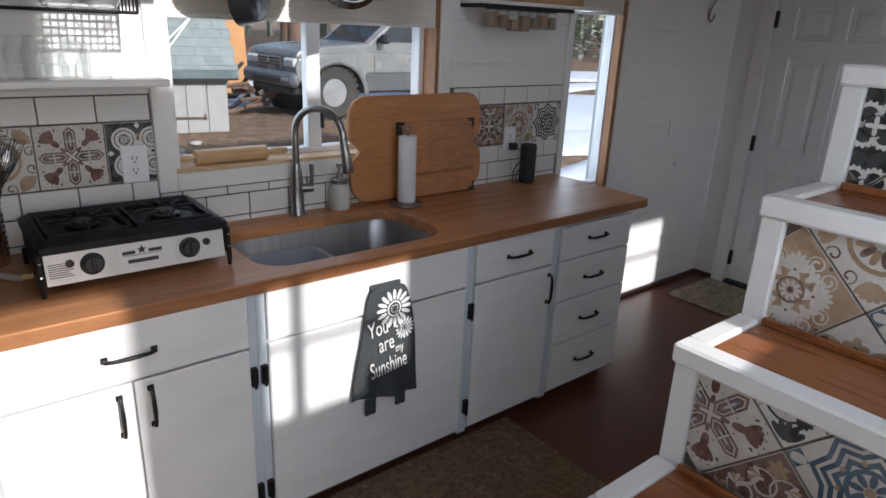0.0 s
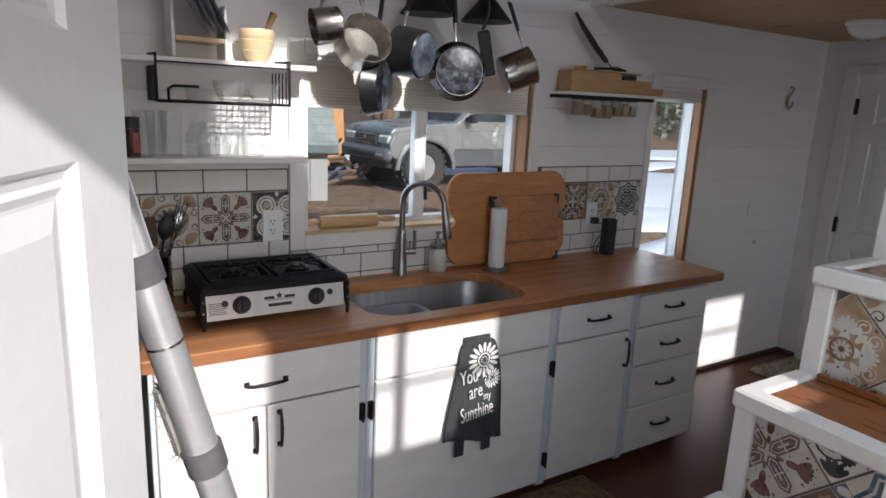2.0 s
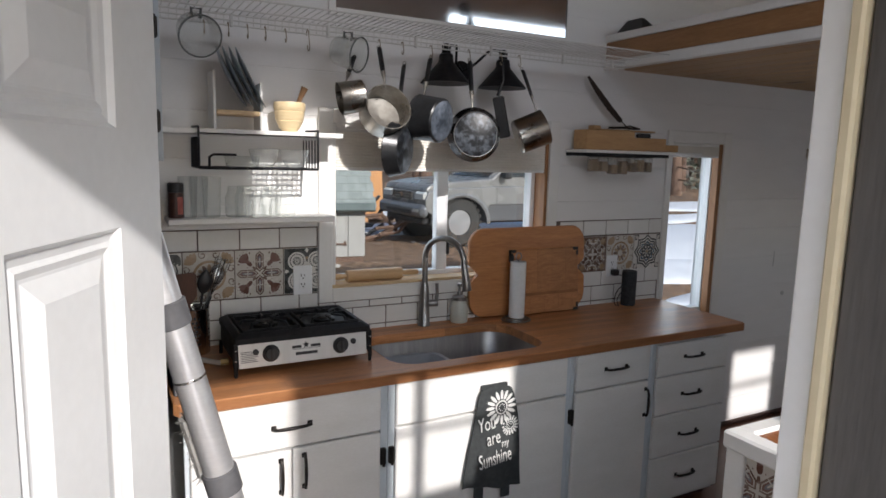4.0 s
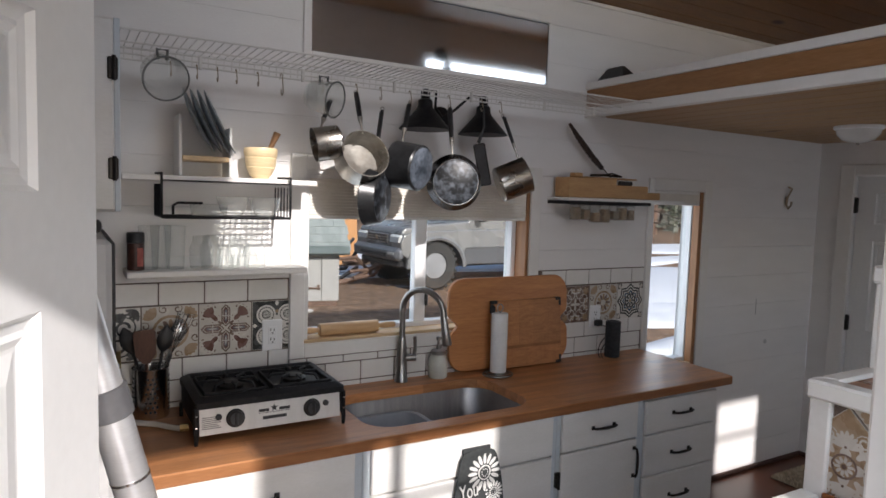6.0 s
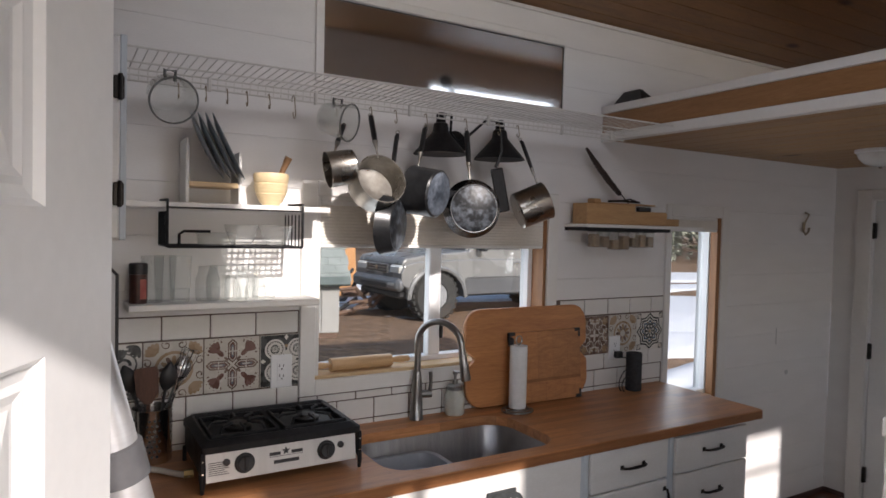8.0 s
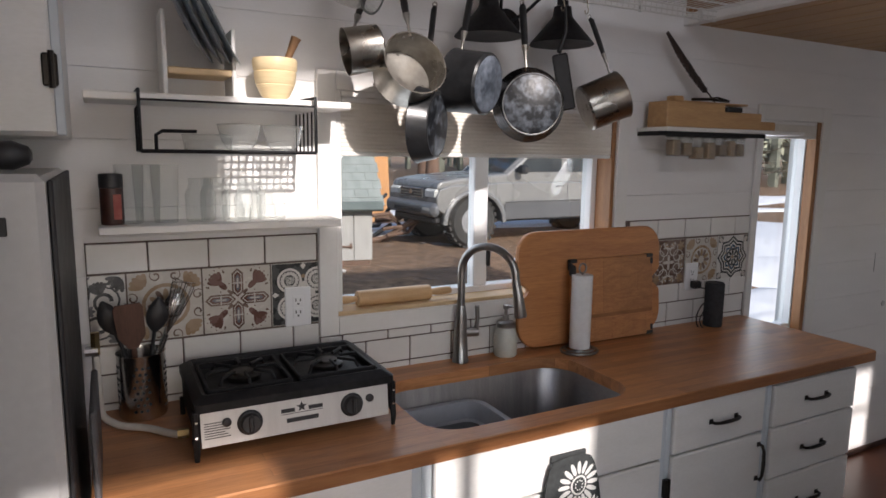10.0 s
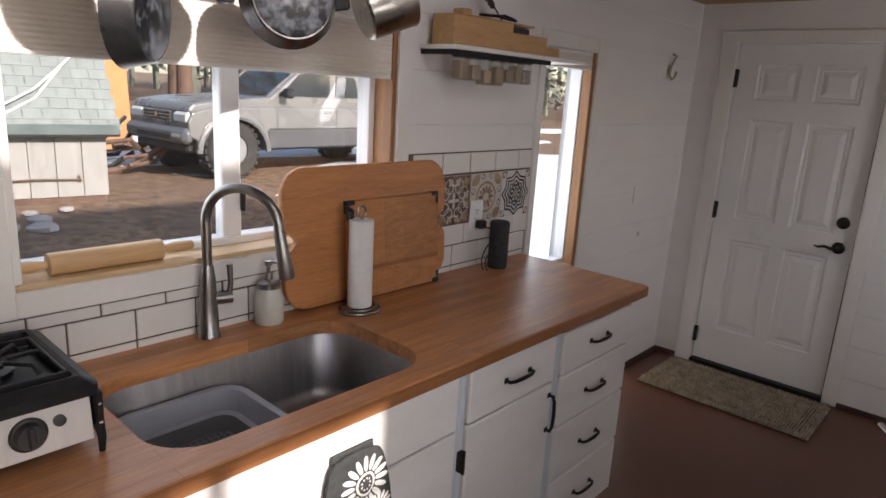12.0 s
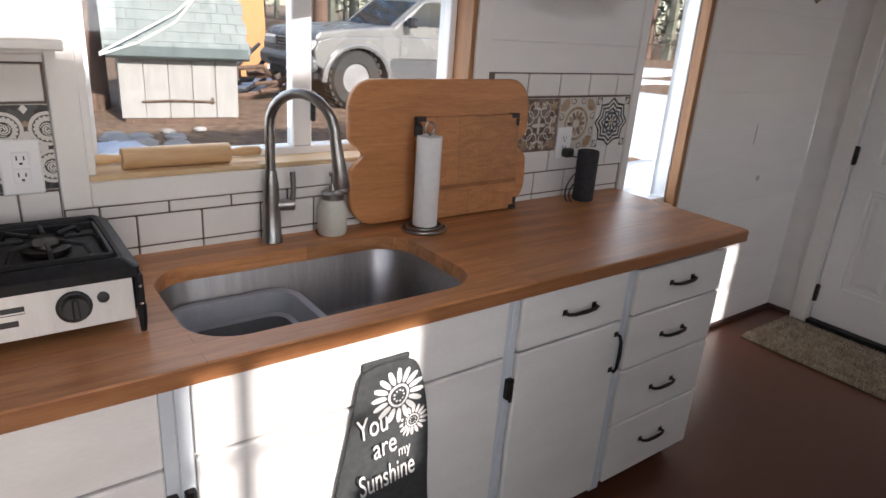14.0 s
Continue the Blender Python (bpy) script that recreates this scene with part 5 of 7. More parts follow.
        for ox, oy in ((0, 0), (1, 1), (-1, 1), (1, -1), (-1, -1)):
            for q in range(4):
                a = q * math.pi / 2
                cx, cy = ox + .30 * math.cos(a), oy + .30 * math.sin(a)
                for c in ring_of(disc(.27, 18), .70):
                    add(rot2(c, 0, cx, cy), WHITE_I, 2)
                for k in range(14):
                    an = k * math.pi / 7
                    add(rot2(disc(.045, 7), 0, cx + .27 * math.cos(an), cy + .27 * math.sin(an)), WHITE_I, 2)
            add(rot2(disc(.24, 16), 0, ox, oy), BLACK_I, 3)
            for k in range(4):
                an = k * math.pi / 2 + math.pi / 4
                add(rot2(petal(.22, .05), an, ox, oy), WHITE_I, 4)
        for q in range(4):
            a = q * math.pi / 2
            for sg in (-1, 1):
                for c in scroll(.05, .15, .028, 1.1 * sg, a, 9):
                    add(rot2(c, 0, .92 * math.cos(a + sg * .18), .92 * math.sin(a + sg * .18)), WHITE_I, 2)
    elif kind == "scroll":
        add([(-.99, -.99), (.99, -.99), (.99, .99), (-.99, .99)], WHITE_I, 1)
        for q in range(4):
            a = q * math.pi / 2
            for b in scroll(.16, .42, .055, 1.25, a, 16):
                add(rot2(b, 0, .52 * math.cos(a + .5), .52 * math.sin(a + .5)), BLACK_I, 2)
            for k in range(6):
                an = a - .5 + k * .3
                add(rot2(petal(.36, .065), an, .58 * math.cos(a - .6), .58 * math.sin(a - .6)), BLACK_I, 3)
            b0 = a + math.pi / 4
            for k in range(5):
                an = b0 + math.pi + (k - 2) * .42
                add(rot2(petal(.4, .07), an, 1.25 * math.cos(b0), 1.25 * math.sin(b0)), BLACK_I, 2)
            for b in scroll(.05, .16, .03, 1.0, a + 2, 9):
                add(rot2(b, 0, .98 * math.cos(a), .98 * math.sin(a)), GREY_I, 3)
        for k in range(8):
            add(rot2(petal(.2, .05), k * math.pi / 4), GREY_I, 3)
    elif kind == "flower":
        for q in range(4):
            a = q * math.pi / 2
            for b in ring_of(rot2(petal(1.0, .30, 12), 0), .82):
                add(rot2(b, a), TAN_I)
            b0 = a + math.pi / 4
            for k in range(5):
                an = b0 + k * 2 * math.pi / 5
                add(rot2(petal(.26, .09), an, .66 * math.cos(b0), .66 * math.sin(b0)), BLUE_I if q % 2 else TAN_I, 2)
            add(rot2(disc(.06, 9), 0, .66 * math.cos(b0), .66 * math.sin(b0)), BROWN_I, 3)
            for k in range(4):
                an = a + (k - 1.5) * .35
                add(rot2(petal(.22, .05), an, .74 * math.cos(a), .74 * math.sin(a)), BROWN_I, 2)
        add(disc(.14, 12), TAN_I, 2)
    else:  # faded beige medallion
        for b in ring_of(disc(.66, 22), .84):
            add(b, TAN_I)
        for k in range(12):
            an = k * math.pi / 6
            add(rot2(petal(.34, .075), an, .16 * math.cos(an), .16 * math.sin(an)), TAN_I if k % 2 else BROWN_I, 2)
        for q in range(4):
            a = q * math.pi / 2 + math.pi / 4
            for k in range(5):
                an = a + (k - 2) * .4
                add(rot2(petal(.4, .09), an, .82 * math.cos(a), .82 * math.sin(a)), TAN_I, 2)
            for sg in (-1, 1):
                for b in scroll(.05, .17, .03, 1.0 * sg, a, 9):
                    add(rot2(b, 0, .92 * math.cos(a + sg * .5), .92 * math.sin(a + sg * .5)), BROWN_I, 2)
    return P


def clip(poly, x0, x1, y0, y1):
    for axis, lim, keep in ((0, x0, 1), (0, x1, -1), (1, y0, 1), (1, y1, -1)):
        out = []
        for i, p in enumerate(poly):
            q = poly[(i + 1) % len(poly)]
            a, b = (p[axis] - lim) * keep, (q[axis] - lim) * keep
            if a >= 0:
                out.append(p)
            if (a >= 0) != (b >= 0):
                s = a / (a - b)
                out.append((p[0] + (q[0] - p[0]) * s, p[1] + (q[1] - p[1]) * s))
        poly = out
        if len(poly) < 3:
            return []
    return poly


def printed_tile(kind, size, cx, cy, turn, rect, m, thick=.006, gap=.0025):
    """A tile with a fine raised print, cut to rect, laid in the plane of m with its face along +z."""
    h = size / 2 - gap
    T = lambda poly, s=1.0: clip(rot2(poly, turn, cx, cy, h * s), *rect)
    g = Geo()
    base = T([(-1, -1), (1, -1), (1, 1), (-1, 1)])
    if len(base) < 3:
        return None
    g.prism(base, m, thick, CREAM_I if kind != "star" else WHITE_I)
    for i, (poly, c, layer) in enumerate(sorted(motif(kind), key=lambda q: q[2])):
        # keep the print inside its own tile
        inside = clip(poly, -.985, .985, -.985, .985)
        if len(inside) < 3:
            continue
        q = T(inside)
        if len(q) >= 3:
            g.flatpoly(q, m @ Matrix.Translation((0, 0, thick + .00012 + 1.2e-5 * i)), c)
    return g


# backsplash on the north wall
WALLM = Matrix(((1, 0, 0, 0), (0, 0, -1, NORTH - .002), (0, 1, 0, 0), (0, 0, 0, 1)))
splash = thing("backsplash", "white subway tiles with a band of patterned tiles, dark grout", "backsplash", (1.2, NORTH, .915), kind="structure")
ZONES = [(.062, .7085, .916, 1.402), (.711, 1.99, .916, 1.0605), (1.992, 2.7525, .916, 1.392)]
g = Geo()
for x0, x1, z0, z1 in ZONES:
    g.box(x0, x1, NORTH - .0035, NORTH - .0005, z0, z1)
part("grout", g, GROUT, splash)
jt = .0022


def subway(x0, x1, z0, z1):
    if x1 - x0 > .012 and z1 - z0 > .008:
        part("tile", Geo().box(x0 + jt, x1 - jt, NORTH - .0095, NORTH - .0036, z0 + jt, z1 - jt, .002), SUBWAY, splash)


def subway_row(xs0, start, z0, z1, x_lo, x_hi):
    x = start
    while x < x_hi:
        a, b2 = max(x, x_lo), min(x + .1625, x_hi)
        subway(a, b2, z0, z1)
        x += .1625


for zone, (x0, x1, z0, z1) in enumerate(ZONES):
    subway_row(0, .0555 - .1625 * 0 if zone == 0 else (.7055 if zone == 1 else 1.93), .916, .944, x0, x1)
    subway_row(0, {0: .0555, 1: .7055, 2: 1.93}[zone], .944, 1.028, x0, x1)
    subway_row(0, {0: -.026, 1: .6235, 2: 1.995}[zone], 1.028, min(1.111, z1), x0, x1)
for x in (.0545, .217, .3795, .542):
    subway(max(x, .062), min(x + .1625, .7085), 1.315, 1.400)
for x in (2.016, 2.1755, 2.335, 2.4945, 2.654):
    subway(max(x, 1.992), min(x + .1595, 2.7525), 1.308, 1.390)
for kind, x0, zt, clipr in (("scroll", -.042, 1.315, (.062, .157)), ("beige", .158, 1.315, (.158, .357)), ("cross", .358, 1.315, (.358, .557)), ("quatre", .558, 1.315, (.558, .7085)),
                            ("beige", 1.945, 1.306, (1.992, 2.145)), ("brocade", 2.147, 1.306, (2.147, 2.347)), ("beige", 2.347, 1.306, (2.347, 2.549)), ("star", 2.549, 1.306, (2.549, 2.7525))):
    s = .2015
    gm = printed_tile(kind, s, x0 + s / 2, zt - s / 2 - .001, 0, (clipr[0] + .002, clipr[1] - .001, zt - s, zt), WALLM)
    if gm:
        part("printed_tile", gm, TILE_MATS, splash, "printed ceramic tile")

# tiled stair risers, laid as diamonds
RISER_KINDS = [["scroll", "flower", "cross", "beige", "star_blue", "damask", "flower", "scroll"],
               ["cross", "scroll", "star_blue", "flower", "beige", "scroll", "quatre", "cross"],
               ["damask", "beige", "flower", "star_blue", "damask", "cross", "flower", "scroll"],
               ["quatre", "scroll", "beige", "quatre", "scroll", "quatre", "damask", "scroll"],
               ["flower", "cross", "beige", "star_blue", "cross", "scroll", "beige", "damask"]]
FIRST = [[("scroll", "cross"), ("flower", "beige"), ("star_blue", "damask")], [("cross", "beige"), ("scroll", "brocade"), ("star_blue", "damask")],
         [("damask", "damask"), ("beige", "flower"), ("star_blue", "scroll")], [("lace", "lace"), ("lace", "lace"), ("quatre", "lace")], [("flower", "cross"), ("beige", "scroll"), ("cross", "damask")]]
for i, (x, z) in enumerate(STEPS):
    zb = STEPS[i - 1][1] if i else .55
    rect = (STAIR_Y0 + .0405, STAIR_Y1 - .0505, zb + .0005, z - .0455)
    # local x along -y (towards the room's near side), local y up, face to -x
    m = Matrix(((0, 0, -1, x + .0165), (-1, 0, 0, STAIR_Y1), (0, 1, 0, 0), (0, 0, 0, 1)))
    w = STAIR_Y1
    lr = (w - rect[1], w - rect[0], rect[2], rect[3])
    part("grout", Geo().box(x + .0166, x + .0196, rect[0], rect[1], rect[2], rect[3]), GROUT, stairs)
    S = .2015
    d = S / math.sqrt(2)
    k = 0
    c0 = (lr[0] + .035, (rect[2] + rect[3]) / 2 + (.03 if i % 2 else -.03))
    for a in range(0, 6):
        for b3 in (-1, 0, 1, 2):
            cx = c0[0] + a * d
            cy = c0[1] + (b3 * 2 + (a % 2)) * d - d * .0
            gm = printed_tile(RISER_KINDS[i][(a * 2 + b3 + 8) % 8] if a > 2 else FIRST[i][a][(b3 + 4) % 2], S, cx, cy, math.pi / 4, lr, m, .0045)
            if gm:
                part("printed_tile", gm, TILE_MATS, stairs, "printed ceramic tile")

# east wall boards and little marks
for k in range(12):
    z0, z1 = k * .187, min((k + 1) * .187 - .0025, 2.18)
    for r in rects_minus(SOUTH, NORTH, z0, z1, [(1.262, 2.205, 0, 2.045)]):
        if r[1] <= 1.27:
            part("board", Geo().box(EAST - .008, EAST - .0005, r[0], r[1], r[2], r[3], .002), WHITE_WALL, wall_e)

# ---- floor coverings ----
JUTE_A = painted("jute_brown", (0.13, 0.085, 0.045), (0.24, 0.165, 0.095), 40, 0.95, 0.5, random_tint=0.35)
JUTE_B = painted("jute_backing", (0.05, 0.033, 0.02), (0.09, 0.06, 0.04), 40, 0.95, 0.5)
rug = thing("woven_rug", "coarse brown woven jute rug before the cabinets", "rug", (1.4, 1.45, 0))
RX0, RX1, RY0, RY1 = .55, 1.93, 1.17, 1.772
part("backing", Geo().box(RX0, RX1, RY0, RY1, .0008, .006, .002), JUTE_B, rug)
g = Geo()
t = random.Random(3)
nx, ny = 86, 30
for i in range(nx):
    for j in range(ny):
        cx, cy = RX0 + (i + .5) * (RX1 - RX0) / nx, RY0 + (j + .5) * (RY1 - RY0) / ny
        w, l = (RX1 - RX0) / nx * .46, (RY1 - RY0) / ny * .52
        h = .006 + t.uniform(.003, .006)
        if (i + j) % 2:
            w, l = w * 1.1, l * .8
        g.add([(cx - w, cy - l, .006), (cx + w, cy - l, .006), (cx + w, cy + l, .006), (cx - w, cy + l, .006), (cx - w * .5, cy - l * .6, h), (cx + w * .5, cy - l * .6, h), (cx + w * .5, cy + l * .6, h), (cx - w * .5, cy + l * .6, h)],
              [(0, 1, 5, 4), (1, 2, 6, 5), (2, 3, 7, 6), (3, 0, 4, 7), (4, 5, 6, 7)])
ob = part("weave", g, JUTE_A, rug)
ob["kind"] = "stuff"
MAT_C = painted("beige_tufted_mat", (0.30, 0.25, 0.18), (0.58, 0.50, 0.38), 18, 0.95, 0.8, random_tint=0.25)
mat_ob = thing("door_mat", "beige tufted mat with a framed border at the far door", "mat", (4.12, 1.73, 0))
part("backing", Geo().box(3.845, 4.355, 1.27, 2.195, .0008, .008, .003), JUTE_B, mat_ob)
g = Geo()
for i in range(34):
    for j in range(62):
        cx, cy = 3.852 + i * .0150, 1.278 + j * .0149
        edge = min(i, 33 - i, j, 61 - j)
        h = (.030 if edge in (0, 1, 2, 6, 7, 8) else .018 if edge in (3, 4, 5) else .024) + t.uniform(-.003, .003)
        a = t.uniform(0, 3.14)
        pts = [(cx + .009 * math.cos(a + k * 2.094), cy + .009 * math.sin(a + k * 2.094), .007) for k in range(3)]
        g.add(pts + [(cx + t.uniform(-.004, .004), cy + t.uniform(-.004, .004), h)], [(0, 1, 3), (1, 2, 3), (2, 0, 3)])
ob = part("pile", g, MAT_C, mat_ob)
ob["kind"] = "stuff"

# ---- folding chair ----
chair = thing("folding_chair", "black padded folding chair with bright tubular steel legs", "chair", (3.22, .69, 0))
CH = Matrix.Translation((3.22, .67, 0)) @ Matrix.Rotation(radians(-60), 4, "Z")   # y+ towards the back


def ch(g):
    return local(g, CH)


for s in (-1, 1):
    x = .21 * s
    part("leg", ch(Geo().tube([(x, .28, .012), (x, -.22, .44), (x, -.24, .46)], .011, 8)), CHROME, chair, "bright steel tube leg")
    part("leg", ch(Geo().tube([(x * .9, -.30, .012), (x * .9, -.27, .05), (x * .9, .20, .50), (x * .9, .26, .82)], .011, 8)), CHROME, chair, "bright steel tube leg")
    part("side_rail", ch(Geo().tube([(x, -.22, .455), (x, .20, .44)], .012, 8)), CHROME, chair)
part("foot_bar", ch(Geo().tube([(-.19, -.30, .012), (.19, -.30, .012)], .011, 8)), CHROME, chair)
part("foot_bar", ch(Geo().tube([(-.21, .28, .012), (.21, .28, .012)], .011, 8)), CHROME, chair)
part("seat", ch(Geo().box(-.20, .20, -.22, .20, .452, .482, .012)), BLACK_PLASTIC, chair, "black vinyl seat")
part("backrest", ch(Geo().box(-.20, .20, .215, .265, .60, .80, .02)), BLACK_PLASTIC, chair, "black vinyl backrest")

# ---- refrigerator, cupboard over it, leaning tubes ----
FR_WHITE = painted("grey_white_enamel", (0.50, 0.50, 0.50), (0.58, 0.58, 0.575), 3, 0.3, 0.04)
fridge = thing("refrigerator", "narrow pale fridge with dark edge gasket and chrome lower door", "refrigerator", (-.27, 1.98, 0))
part("body", Geo().box(-.58, .030, 1.72, 2.335, .03, 1.605, .012), FR_WHITE, fridge)
part("upper_door", Geo().box(-.58, .030, 1.655, 1.7135, .80, 1.612, .014), FR_WHITE, fridge)
part("lower_door", Geo().box(-.58, .030, 1.655, 1.7135, .06, .790, .014), STEEL, fridge, "shiny steel lower door")
part("gasket", Geo().box(-.57, .024, 1.7136, 1.7199, .07, 1.60), BLACK_PLASTIC, fridge, "black door gasket")
part("side_panel", Geo().box(.0302, .040, 1.70, 2.33, .03, 1.600, .003), BLACK_PLASTIC, fridge, "dark fridge side")
part("badge", Geo().box(-.10, -.028, 1.651, 1.6549, 1.508, 1.540, .002), BLACK_PLASTIC, fridge, "dark maker's plate")
g = Geo()
for k in range(3):
    g.box(-.088 + k * .018, -.076 + k * .018, 1.6492, 1.6509, 1.516, 1.532)
part("badge_marks", g, TILE_WHITE, fridge)
for x in (-.55, 0):
    part("foot", Geo().lathe([(.02, .0006), (.02, .03)], Matrix.Translation((x, 1.75, 0)), 10), BLACK_PLASTIC, fridge)
torch_ob = thing("flashlight", "grey flashlight with a black head lying on the fridge", "flashlight", (-.06, 1.72, 1.615))
part("barrel", Geo().tube([(-.16, 1.74, 1.638), (-.04, 1.73, 1.638)], .024, 14), FR_WHITE, torch_ob)
part("head", Geo().lathe([(.025, 0), (.026, .02), (.016, .045), (.008, .05), (0, .05)], Matrix.Translation((-.04, 1.73, 1.6425)) @ Matrix.Rotation(math.pi / 2, 4, "Y"), 14), BLACK_PLASTIC, torch_ob)
cup = thing("wall_cupboard", "white cupboard over the fridge with small dark hinges", "cupboard", (-.2, 2.0, 1.68))
part("body", Geo().box(-.58, .052, 1.822, 2.345, 1.678, 2.215, .004), WHITE_CAB, cup)
part("door", Geo().box(-.265, .046, 1.800, 1.8215, 1.682, 2.210, .005), WHITE_CAB, cup)
part("door", Geo().box(-.576, -.270, 1.800, 1.8215, 1.682, 2.210, .005), WHITE_CAB, cup)
part("frame_edge", Geo().box(.0465, .062, 1.806, 1.830, 1.680, 2.213, .002), BLUE_FRAME, cup, "pale blue frame edge")
for z in (1.80, 2.075):
    part("hinge", Geo().box(.030, .056, 1.793, 1.8055, z - .03, z + .03, .003).tube([(.046, 1.792, z - .034), (.046, 1.792, z + .034)], .0055, 8), BLACK_IRON, cup, "dark surface hinge")

TUBE_M = painted("satin_aluminium", (0.58, 0.58, 0.59), (0.70, 0.70, 0.70), 4, 0.34, 0.03, (1, 1, 6), metal=0.7)
COLLAR = painted("grey_plastic_collar", (0.07, 0.07, 0.075), (0.12, 0.12, 0.125), 10, 0.4, 0.05)
FUZZ = painted("grey_fleece", (0.22, 0.21, 0.20), (0.36, 0.35, 0.33), 30, 0.95, 0.8)


def leaning_tube(name, label, a, b, r, collars, fuzz=None):
    a, b = Vector(a), Vector(b)
    th = thing(name, label, "pole", (b.x, b.y, 0), "leaning tubes")
    part("tube", Geo().tube([a, a.lerp(b, .5), b], r, 24), TUBE_M, th)
    for f in collars:
        c = a.lerp(b, f)
        d = (b - a).normalized()
        part("collar", Geo().tube([c - d * .022, c - d * .02, c + d * .02, c + d * .022], [r * 1.02, r * 1.17, r * 1.17, r * 1.02], 24), COLLAR, th, "dark grey plastic collar")
    c = a.lerp(b, (collars[0] + collars[1]) / 2.2)
    d = (b - a).normalized()
    part("joint_ring", Geo().tube([c - d * .002, c + d * .002], r * 1.03, 24), CHROME, th)
    if fuzz:
        g = Geo()
        t3 = random.Random(7)
        for k in range(420):
            f = t3.uniform(*fuzz)
            p = a.lerp(b, f) + Vector((-.018, .022, 0))
            q = Vector((t3.uniform(-1, 1), t3.uniform(-.6, 1), t3.uniform(-.8, .8))).normalized() * t3.uniform(.018, .034)
            w = q.cross(Vector((t3.uniform(-1, 1), t3.uniform(-1, 1), 1))).normalized() * .004
            g.add([p - w, p + w, p + q], [(0, 1, 2)])
        g.tube([a.lerp(b, fuzz[0]) + Vector((-.018, .022, 0)), a.lerp(b, fuzz[1]) + Vector((-.018, .022, 0))], .019, 8)
        part("fleece_sleeve", g, FUZZ, th, "shaggy grey fleece sleeve")


A0 = Vector((-.025, .733, 1.458))
B0 = Vector((.05, .737, 1.156))
dr = (B0 - A0)
leaning_tube("telescopic_pole", "satin aluminium telescopic pole with dark collars, leaning", A0 - dr * 1.0, A0 + dr * 4.80, .0255, (1 / 5.80, 2 / 5.80), (1.62 / 5.80, 1.98 / 5.80))

# ---- shelves on the left ----
def shelf(name, label, x0, x1, y0, z, d):
    s = thing(name, label, "shelf", ((x0 + x1) / 2, (y0 + NORTH) / 2, z), "white wall shelves")
    part("board", Geo().box(x0, x1, y0, NORTH - .001, z - d, z, .003), WHITE_TRIM, s)
    return s


s1_ = shelf("wall_shelf", "white painted shelf above the tiles holding glasses", .100, .735, 2.19, 1.460, .022)
part("cleat", Geo().box(.11, .71, 2.31, NORTH - .001, 1.420, 1.4375, .002), WHITE_TRIM, s1_)
s2_ = shelf("wall_shelf", "upper white shelf with plates and a bowl", .085, .755, 2.15, 1.795, .020)
s3_ = shelf("wall_shelf", "small white shelf beside the tall window", 2.03, 2.86, 2.185, 1.768, .016)
part("bracket", Geo().box(2.035, 2.05, 2.19, NORTH - .001, 1.735, 1.7518, .002).box(2.05, 2.62, 2.20, 2.215, 1.735, 1.7518, .002), BLACK_PAINT, s3_, "black bracket rail")

basket = thing("wire_basket", "black wire basket hung under the upper shelf", "basket", (.42, 2.2, 1.65))
g = Geo()
X0, X1, Y0, Y1, Z0, Z1 = .205, .645, 2.13, 2.335, 1.652, 1.765
for k in range(22):
    x = X0 + (X1 - X0) * k / 21
    g.tube([(x, Y1, Z0), (x, Y0, Z0)], .0027, 5)
for k in range(6):
    y = Y0 + (Y1 - Y0) * k / 5
    g.tube([(X0, y, Z1), (X0, y, Z0)], .0027, 5)
    g.tube([(X1, y, Z1), (X1, y, Z0)], .0027, 5)
    g.tube([(X0, y, Z0), (X1, y, Z0)], .0032, 5)
part("wire_grid", g, BLACK_PAINT, basket)
g = Geo()
for x in (X0, X1):
    g.tube([(x, Y0, Z0), (x, Y0, Z1 + .02), (x, Y0 + .0, 1.80), (x, 2.30, 1.803)], .0045, 6)
g.tube([(X0, Y0, Z0), (X1, Y0, Z0)], .0055, 6).tube([(X0, Y0, Z1 + .012), (X1, Y0, Z1 + .012)], .003, 6).tube([(X0 + .035, Y0 - .001, Z0), (X0 + .035, Y0 - .001, Z0 + .04), (X0 + .05, Y0 - .001, Z0 + .05), (X0 + .13, Y0 - .001, Z0 + .05)], .005, 6)
part("frame", g, BLACK_PAINT, basket)


def glass_cup(name, label, x, y, z, profile, group):
    g = Geo().lathe(profile, Matrix.Translation((x, y, z)), 28)
    return solid(name, g, GLASS, label, "glass", group)


tumbler = [(0, 0), (.028, 0), (.030, .004), (.036, .155)]
masonp = [(0, 0), (.036, 0), (.040, .008), (.041, .075), (.030, .100), (.031, .104), (.030, .108), (.031, .118)]
for x in (.178, .265, .222):
    glass_cup("drinking_glass", "tall clear drinking glass on the shelf", x, 2.265 + (.04 if x == .222 else 0), 1.4605, tumbler, "glasses on the lower shelf")
for x, y in ((.355, 2.27), (.45, 2.25), (.545, 2.25), (.40, 2.315), (.50, 2.31)):
    glass_cup("mason_jar", "clear glass mason jar on the shelf", x, y, 1.4605, masonp, "glasses on the lower shelf")
bowlp = [(0, 0), (.028, 0), (.045, .02), (.058, .068), (.060, .070)]
for x, y in ((.455, 2.215), (.575, 2.215)):
    glass_cup("glass_bowl", "clear glass bowl in the wire basket", x, y, 1.656, bowlp, "glass bowls in the basket")
glass_cup("glass_dish", "low clear glass dish in the wire basket", .375, 2.23, 1.656, [(0, 0), (.06, 0), (.066, .04), (.068, .041)], "glass bowls in the basket")
SPICE = painted("dark_spice", (0.03, 0.015, 0.012), (0.08, 0.03, 0.022), 20, 0.4)
